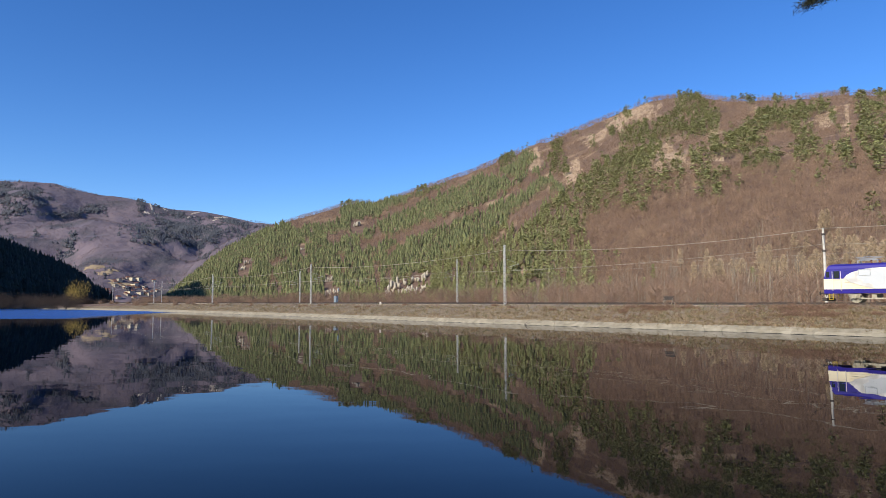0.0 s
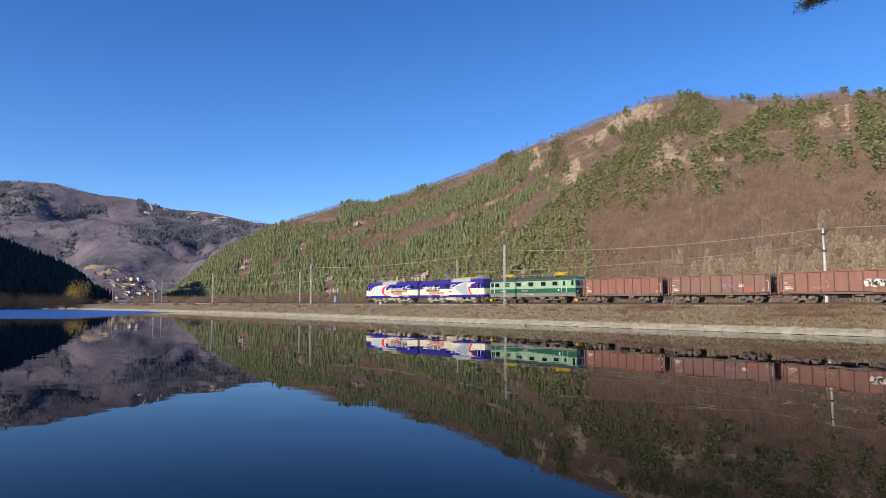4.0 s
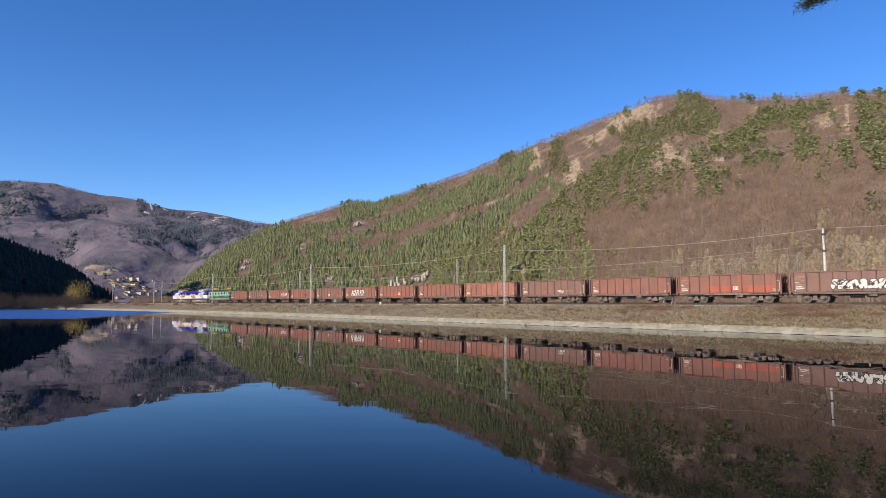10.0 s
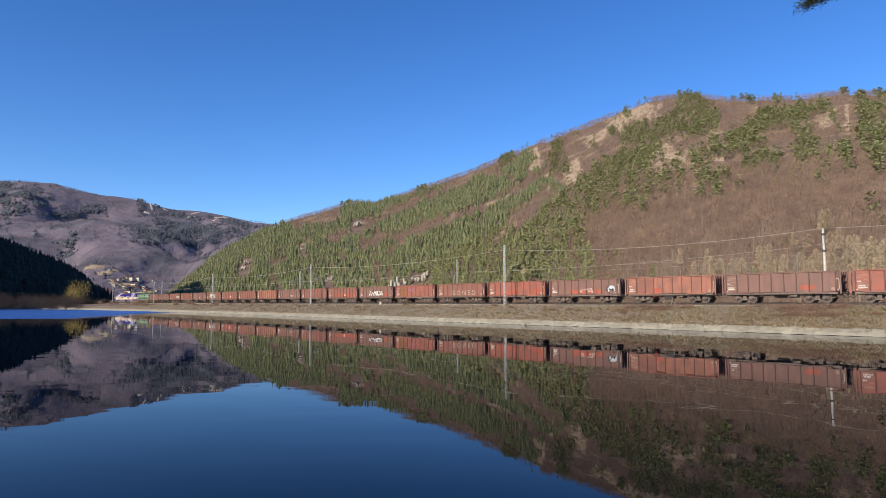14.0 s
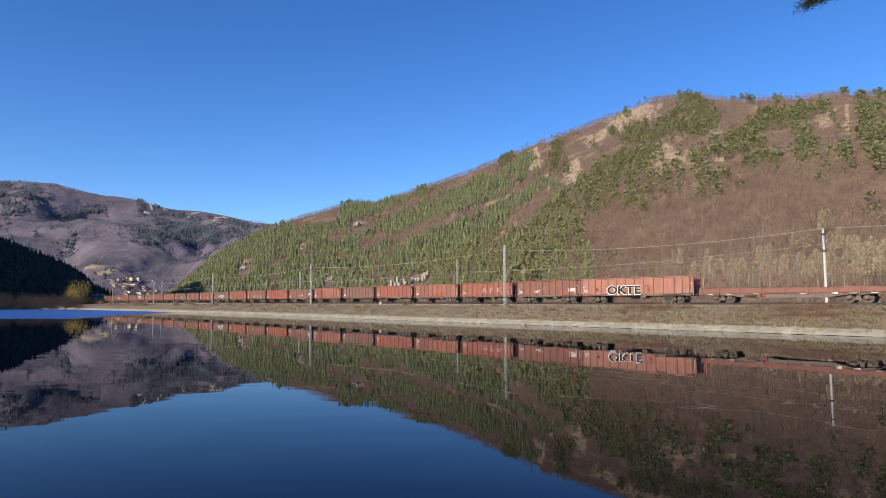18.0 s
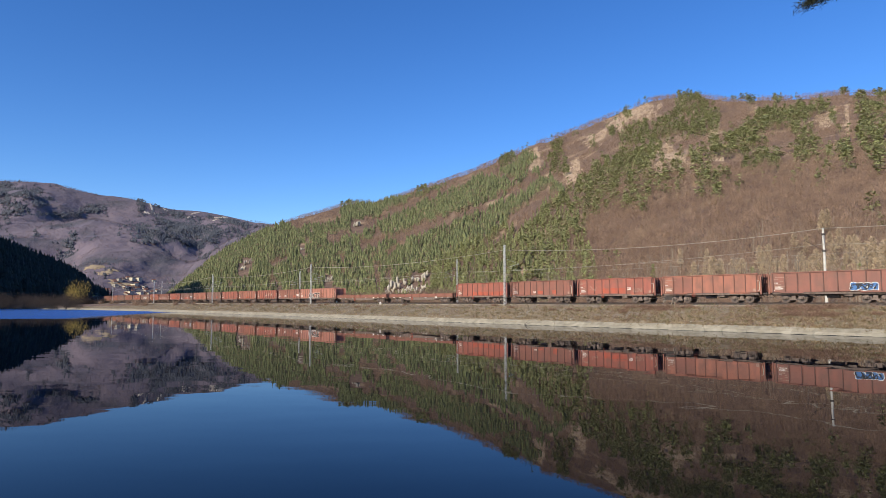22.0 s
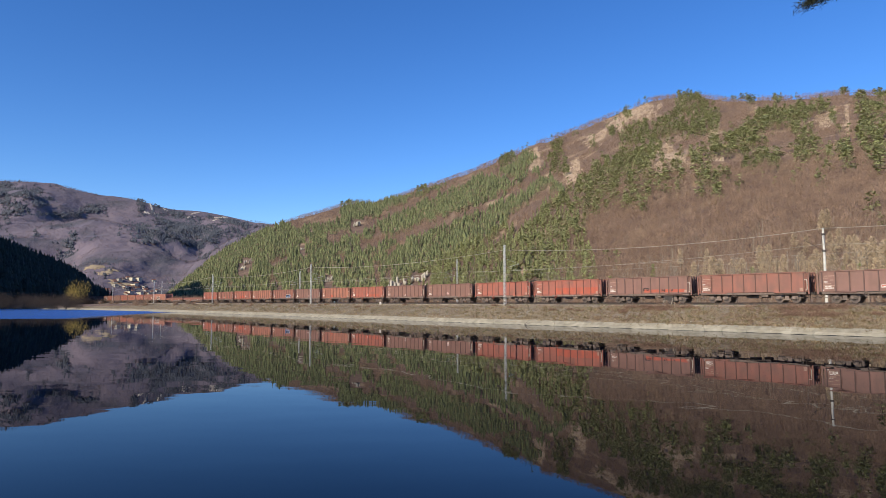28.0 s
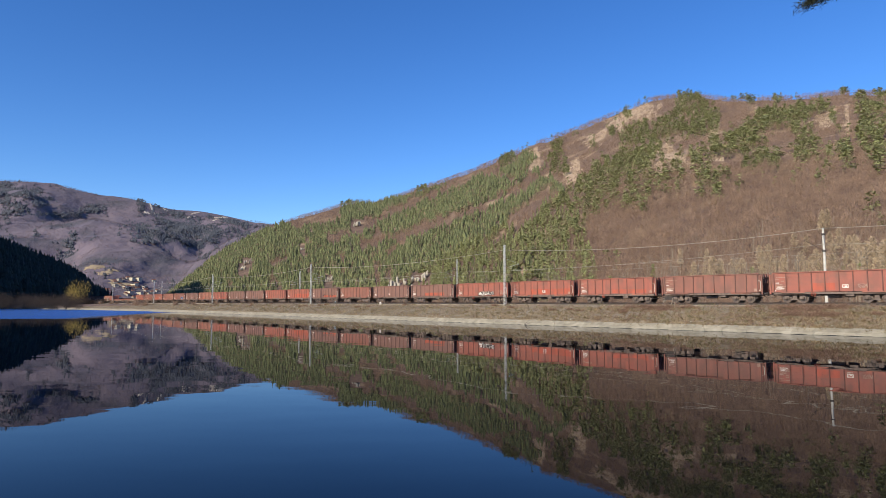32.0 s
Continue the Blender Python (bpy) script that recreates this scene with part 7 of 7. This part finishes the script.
    loco_gear(ob, [(-4.3, (-1.75, 1.75)), (4.7, (-1.75, 1.75))], L_WHEEL, L_BOGIE)
    add_ends(ob, half, 0.62)
    if f < 0:
        bm = bmesh.new()
        for k in range(4):
            bm_box(bm, half + 0.03 + 0.16 * k, half + 0.13 + 0.16 * k, -1.2, 1.2, 1.2, 3.7)
        part("gangway_bellows", bm, M_ROOF, ob)
    return ob


def green_loco():
    ob = tagged(new("electric_locomotive"), "older six-axle electric locomotive in pale and dark green with grey skirt", "locomotive")
    half, w = 9.35, 1.46
    bm = loco_body(half, w, 1.0, 3.62, 4.05, 0.30, 0.30, M_LIGHTGREEN, M_ROOF, [(2, 1.52), (3, 2.28), (0, 2.9)])
    part("body", finish("body", bm, M_LIGHTGREEN, M_ROOF, M_GREYBAND, M_DARKGREEN), None, ob)
    plate(ob, "waist_line", rect(-half + 0.1, half - 0.1, 1.50, 1.56), w + 0.001, M_LIGHTGREEN, 0.006)
    plate(ob, "eave_band", rect(-half + 0.35, half - 0.35, 3.54, 3.68), w - 0.006, M_DARKGREEN, 0.016)
    for x0, x1 in ((7.02, 8.03), (4.59, 5.6), (1.94, 2.98), (-0.76, 0.25), (-3.44, -2.48), (-5.86, -4.86)):
        for sd in (-1, 1):
            window(ob, x0, x1, 2.72, 3.32, sd * w)
    bm = bmesh.new()
    for z in (2.85, 3.0, 3.15):
        bm_box(bm, 4.6, 5.6, w + 0.01, w + 0.04, z, z + 0.05)
    part("window_bars", bm, M_LIGHTGREEN, ob)
    for cx in (-1, 1):
        for sd in (-1, 1):
            window(ob, *sorted((cx * 8.62, cx * 8.95)), 2.72, 3.4, sd * (w - 0.03), M_DARKGREEN, M_GLASS, "cab_window")
            window(ob, *sorted((cx * 6.98, cx * 7.35) if cx < 0 else (8.25, 8.5)), 2.72, 3.35, sd * w, M_LIGHTGREEN, M_GLASS, "door_window")
            for hx in ((6.72, 7.72) if cx < 0 else (8.12, 9.1)):
                bm = bmesh.new()
                bm_rod(bm, (cx * hx, sd * (w + 0.07), 1.7), (cx * hx, sd * (w + 0.07), 3.4), 0.03, 6)
                part("door_handrail", bm, M_LWHITE, ob)
            bm = bmesh.new()
            a, b = sorted((cx * 7.1, cx * 7.7))
            for k in range(4):
                bm_box(bm, a, b, sd * 1.40 - 0.08, sd * 1.40 + 0.08, 0.3 + 0.24 * k, 0.34 + 0.24 * k)
            part("cab_steps", bm, M_FRAME, ob)
            sc = bmesh.new()
            pts = []
            for y, z in ((sd * 0.1, 2.72), (sd * 1.25, 2.72), (sd * 1.18, 3.42), (sd * 0.1, 3.45)):
                ff = max(0.0, (z - 2.5) / 1.55) ** 1.2
                pts.append(sc.verts.new((cx * (half - 0.30 * ff + 0.02), y, z)))
            sc.faces.new(pts)
            bmesh.ops.solidify(sc, geom=sc.faces[:], thickness=0.02)
            part("windscreen", sc, M_SCREEN, ob)
            bm = bmesh.new()
            bm_rod(bm, (cx * half, sd * 0.9, 1.75), (cx * (half + 0.12), sd * 0.9, 1.75), 0.15, 12)
            part("headlamp", bm, M_ALU, ob)
            for k in range(4):
                a, b = sorted((cx * (half - 0.25), cx * (half + 0.2)))
                bm = bmesh.new()
                bm_box(bm, a, b, sd * (0.1 + 0.3 * k), sd * (0.38 + 0.3 * k), 0.3, 0.6)
                part("rail_guard", bm, M_YELLOW if k % 2 else M_BLACK, ob)
    plate(ob, "number_plate", rect(0.5, 1.65, 1.86, 2.1), w + 0.012, M_LWHITE)
    plate(ob, "number_plate_field", rect(0.56, 1.59, 1.90, 2.06), w + 0.022, M_PATCH)
    for x0, n, z, hh, q in ((6.9, 9, 1.9, 0.10, 0.16), (1.5, 12, 1.24, 0.10, 0.2)):
        for k in range(n):
            plate(ob, "writing_bar", rect(x0 - q * k - q * 0.7, x0 - q * k, z, z + hh), w + 0.004, M_LWHITE)
    plate(ob, "emblem", [(1.7, 2.95), (1.2, 3.2), (0.4, 3.3), (1.0, 3.1), (1.2, 2.95), (0.5, 2.85)], w + 0.004, M_LWHITE)
    plate(ob, "pennant", [(-0.9, 2.4), (-1.4, 2.4), (-1.3, 2.2), (-1.15, 1.95), (-1.05, 2.2)], w + 0.012, M_TAN)
    bm = bmesh.new()
    bm_rod(bm, (-6.05, w, 2.0), (-6.05, w + 0.02, 2.0), 0.16, 14)
    part("round_emblem", bm, M_LWHITE, ob)
    # roof
    bm = bmesh.new()
    for sx in (-1, 1):
        bm_prism(bm, [(sx * 9.2, 3.95), (sx * 8.4, 4.16), (sx * 6.3, 4.2), (sx * 6.2, 3.9)], -1.0, 1.0)
    part("roof_hood", bm, M_ROOF, ob)
    for x0, x1 in ((3.4, 7.2), (-5.6, -2.2), (-1.8, 2.9)):
        bm = bmesh.new()
        bm_box(bm, x0, x1, -1.12, 1.12, 3.9, 4.16)
        n = int((x1 - x0) / 0.32)
        for k in range(n):
            x = x0 + (x1 - x0) * (k + 0.5) / n
            bm_box(bm, x - 0.1, x + 0.1, 1.12, 1.15, 3.96, 4.12)
        part("roof_louvre", bm, M_ROOF, ob)
    bm = bmesh.new()
    bm_rod(bm, (-3.6, 0.3, 4.5), (5.0, 0.3, 4.5), 0.04, 6)
    for k in range(6):
        x = -3.4 + 1.65 * k
        bm_rod(bm, (x, 0.3, 4.1), (x, 0.3, 4.5), 0.06, 7)
    part("bus_bar", bm, M_ALU, ob)
    pantograph(ob, 6.0, 4.42, False, M_YELLOW)
    pantograph(ob, -5.4, 4.42, False, M_YELLOW)
    bm = bmesh.new()
    bm_box(bm, -1.0, 1.2, -1.2, 1.2, 0.5, 1.0)
    bm_rod(bm, (-1.8, 1.1, 0.85), (1.8, 1.1, 0.85), 0.1, 8)
    part("equipment_box", bm, M_FRAME, ob)
    g = finish("bogie", bogie_frame(4.0, 1.06, 0.66), M_BOGIE)
    loco_gear(ob, [(-4.4, (-2.0, 0.0, 2.0)), (4.8, (-2.0, 0.0, 2.0))], G_WHEEL, g)
    add_ends(ob, half, 0.6)
    return ob


CONSIST = [(blue_section(1), 49.9), (blue_section(-1), 30.45), (green_loco(), 10.3)]

# paint, repainted panels and graffiti of each wagon, from the head of the train
FIRST = [
    ("B", []), ("D", [("patch", -3.4, -5.0, 1.45, 1.9), ("tag", -0.9, -3.2, 1.5, 2.3, 6, M_SPRAYPINK, 2), ("placard", -2.9, -3.5, 1.95, 2.3)]),
    ("B", [("blocks", -2.2, -5.4, 1.75, 2.5, 4, M_WHITE, M_TAN, 3), ("tag", 3.2, 0.8, 1.6, 2.4, 6, M_TAN, 4)]),
    ("B", [("patch", 0.6, -0.6, 1.5, 2.0), ("patch", -2.2, -5.2, 1.45, 1.75), ("tag", -1.0, -3.0, 1.5, 2.2, 5, M_FRAME, 6)]),
    ("D", [("patch", 0.4, -0.6, 1.35, 2.0), ("patch", -3.5, -5.2, 1.4, 2.0), ("placard", 0.2, -0.4, 1.7, 2.05), ("tag", -1.0, -2.4, 1.8, 2.3, 5, M_TAN, 7)]),
    ("B", [("blocks", 3.6, -2.0, 1.5, 2.85, 5, M_WHITE, M_BLACK, 9), ("patch", 1.2, -0.8, 1.45, 2.1), ("tag", 2.5, -1.5, 1.7, 2.7, 5, M_SPRAYGREEN, 8)]),
    ("B", [("patch", 2.0, -2.0, 1.4, 1.95), ("patch", -2.2, -3.4, 1.4, 1.9), ("placard", -0.8, -1.5, 1.65, 2.1)]), ("B", []), ("O", [("tag", -1.5, -4.6, 1.5, 2.5, 5, M_TAN, 12)]),
    ("D", [("tag", -1.4, -2.6, 1.5, 1.95, 7, M_WHITE, 13), ("tag", -3.2, -4.4, 1.5, 1.9, 5, M_TAN, 14), ("patch", 1.4, 0.2, 1.7, 2.0)]), ("B", []),
    ("B", [("patch", 2.2, -5.9, 1.4, 2.1), ("placard", -1.0, -1.6, 1.6, 2.0)]),
    ("D", [("blocks", 2.2, -3.0, 1.5, 2.55, 6, M_WHITE, M_BLACK, 16), ("patch", -3.0, -4.8, 1.5, 2.2)]),
    ("R", [("tag", 2.8, -1.5, 1.9, 3.0, 9, M_SPRAYPINK, 17)]),
    ("B", [("word", 2.0, -4.2, 1.42, 2.62, "B O N E D", M_CHALK, 0.012)]), ("R", [("patch", 2.0, -0.8, 1.4, 2.1), ("patch", -3.4, -6.0, 1.5, 2.2)]),
    ("D", [("patch", 3.4, -3.4, 1.4, 1.95), ("tag", 0.6, -2.0, 1.55, 2.1, 9, M_WHITE, 18), ("blocks", -4.4, -5.8, 1.6, 2.5, 1, M_GREY, M_BLACK, 19)]),
    ("O", [("patch", 2.2, 0.8, 1.4, 2.0)]), ("D", [("patch", -2.4, -4.2, 1.5, 2.0)]), ("R", []), ("O", [("patch", 1.0, -3.4, 1.4, 1.8)]),
    ("R", [("word", 0.8, -4.2, 1.75, 3.0, "A F K", M_CHALK, 0.012), ("tag", 5.6, 4.4, 1.5, 2.0, 5, M_TAN, 20)]),
    ("B", [("tag", 2.4, 1.2, 1.6, 2.0, 6, M_WHITE, 21), ("tag", 0.8, -0.5, 1.9, 2.4, 5, M_TAN, 22), ("patch", -2.8, -4.4, 1.4, 1.9), ("placard", -4.5, -5.9, 1.75, 2.2)]),
]
SECOND = [
    ("R", [("patch", 2.0, -6.2, 1.4, 1.95), ("patch", 4.0, 3.2, 1.5, 1.9)]), ("B", [("patch", 0.6, -0.8, 1.45, 1.9), ("patch", -2.4, -3.6, 1.45, 2.0), ("placard", 1.4, 0.9, 1.55, 1.9)]),
    ("R", [("patch", 2.0, -2.0, 1.4, 2.1), ("tag", -3.2, -4.6, 1.5, 2.1, 6, M_TAN, 31), ("tag", 4.6, 3.0, 1.8, 2.5, 3, M_TAN, 32), ("placard", -2.2, -2.8, 1.8, 2.15)]), ("O", []),
    ("B", [("blocks", -1.9, -4.4, 1.35, 2.15, 4, M_SPRAYBLUE, M_LWHITE, 33), ("tag", -2.2, -4.2, 1.5, 2.0, 4, M_SPRAYGREEN, 34)]), ("D", [("placard", -0.4, -1.0, 1.6, 2.0)]), ("O", [("patch", 2.0, 0.8, 1.4, 1.9)]),
    ("R", [("patch", 0.4, -5.0, 1.4, 1.9), ("placard", 0.0, -0.5, 1.6, 1.9)]), ("D", [("placard", -0.2, -0.7, 1.5, 1.8)]), ("D", [("placard", 0.4, -0.1, 1.6, 1.9)]), ("R", []),
    ("R", [("patch", 2.0, -6.0, 1.4, 2.3)]), ("D", [("patch", 0.4, -5.8, 1.4, 1.8), ("tag", 0.5, -0.4, 1.7, 2.0, 4, M_BLACK, 36), ("tag", -2.4, -4.0, 1.5, 1.8, 4, M_BLACK, 37)]), ("B", []), ("D", [("placard", 0.5, 0.0, 1.6, 1.9)]),
    ("D", [("patch", 2.2, -4.0, 1.4, 1.95)]), ("R", [("blocks", 0.4, -3.2, 1.4, 1.95, 5, M_WHITE, M_BLACK, 38), ("tag", -4.4, -5.8, 1.5, 2.1, 8, M_TAN, 39)]),
    ("R", [("patch", 2.4, -6.0, 1.4, 2.2), ("placard", -0.4, -1.0, 1.6, 2.0)]), ("R", [("patch", 0.6, -5.2, 1.4, 1.9)]), ("B", [("patch", -0.4, -0.8, 1.5, 1.7)]), ("R", [("patch", 2.0, -0.4, 1.4, 2.2), ("placard", -1.0, -1.6, 1.6, 2.0), ("tag", -2.0, -3.4, 1.6, 2.0, 5, M_TAN, 41)]),
    ("B", []), ("D", []),
]
for k, (tone, marks) in enumerate(FIRST):
    CONSIST.append((open_wagon(tone, marks, rusty_door=k in (13, 5)), -14.04 * (k + 0.5)))
CONSIST.append((open_wagon("P", [("word", 4.2, -1.5, 1.18, 2.95, "OKTE", M_WHITE, 0.006), ("word", 4.1, -1.4, 1.27, 2.85, "OKTE", M_BLACK, 0.02), ("tag", 6.2, 5.6, 1.6, 2.1, 3, M_FRAME, 43), ("tag", -2.0, -3.4, 1.5, 2.4, 7, M_RUST, 44)], long=True,
                           label="long pale pinkish-brown open goods wagon with white graffiti lettering"), -322.4 - 9.3))
for k in range(2):
    CONSIST.append((flat_wagon(), -341.0 - 21.75 * (k + 0.5)))
for k, (tone, marks) in enumerate(SECOND):
    CONSIST.append((open_wagon(tone, marks), -384.5 - 14.04 * (k + 0.5)))

motions()
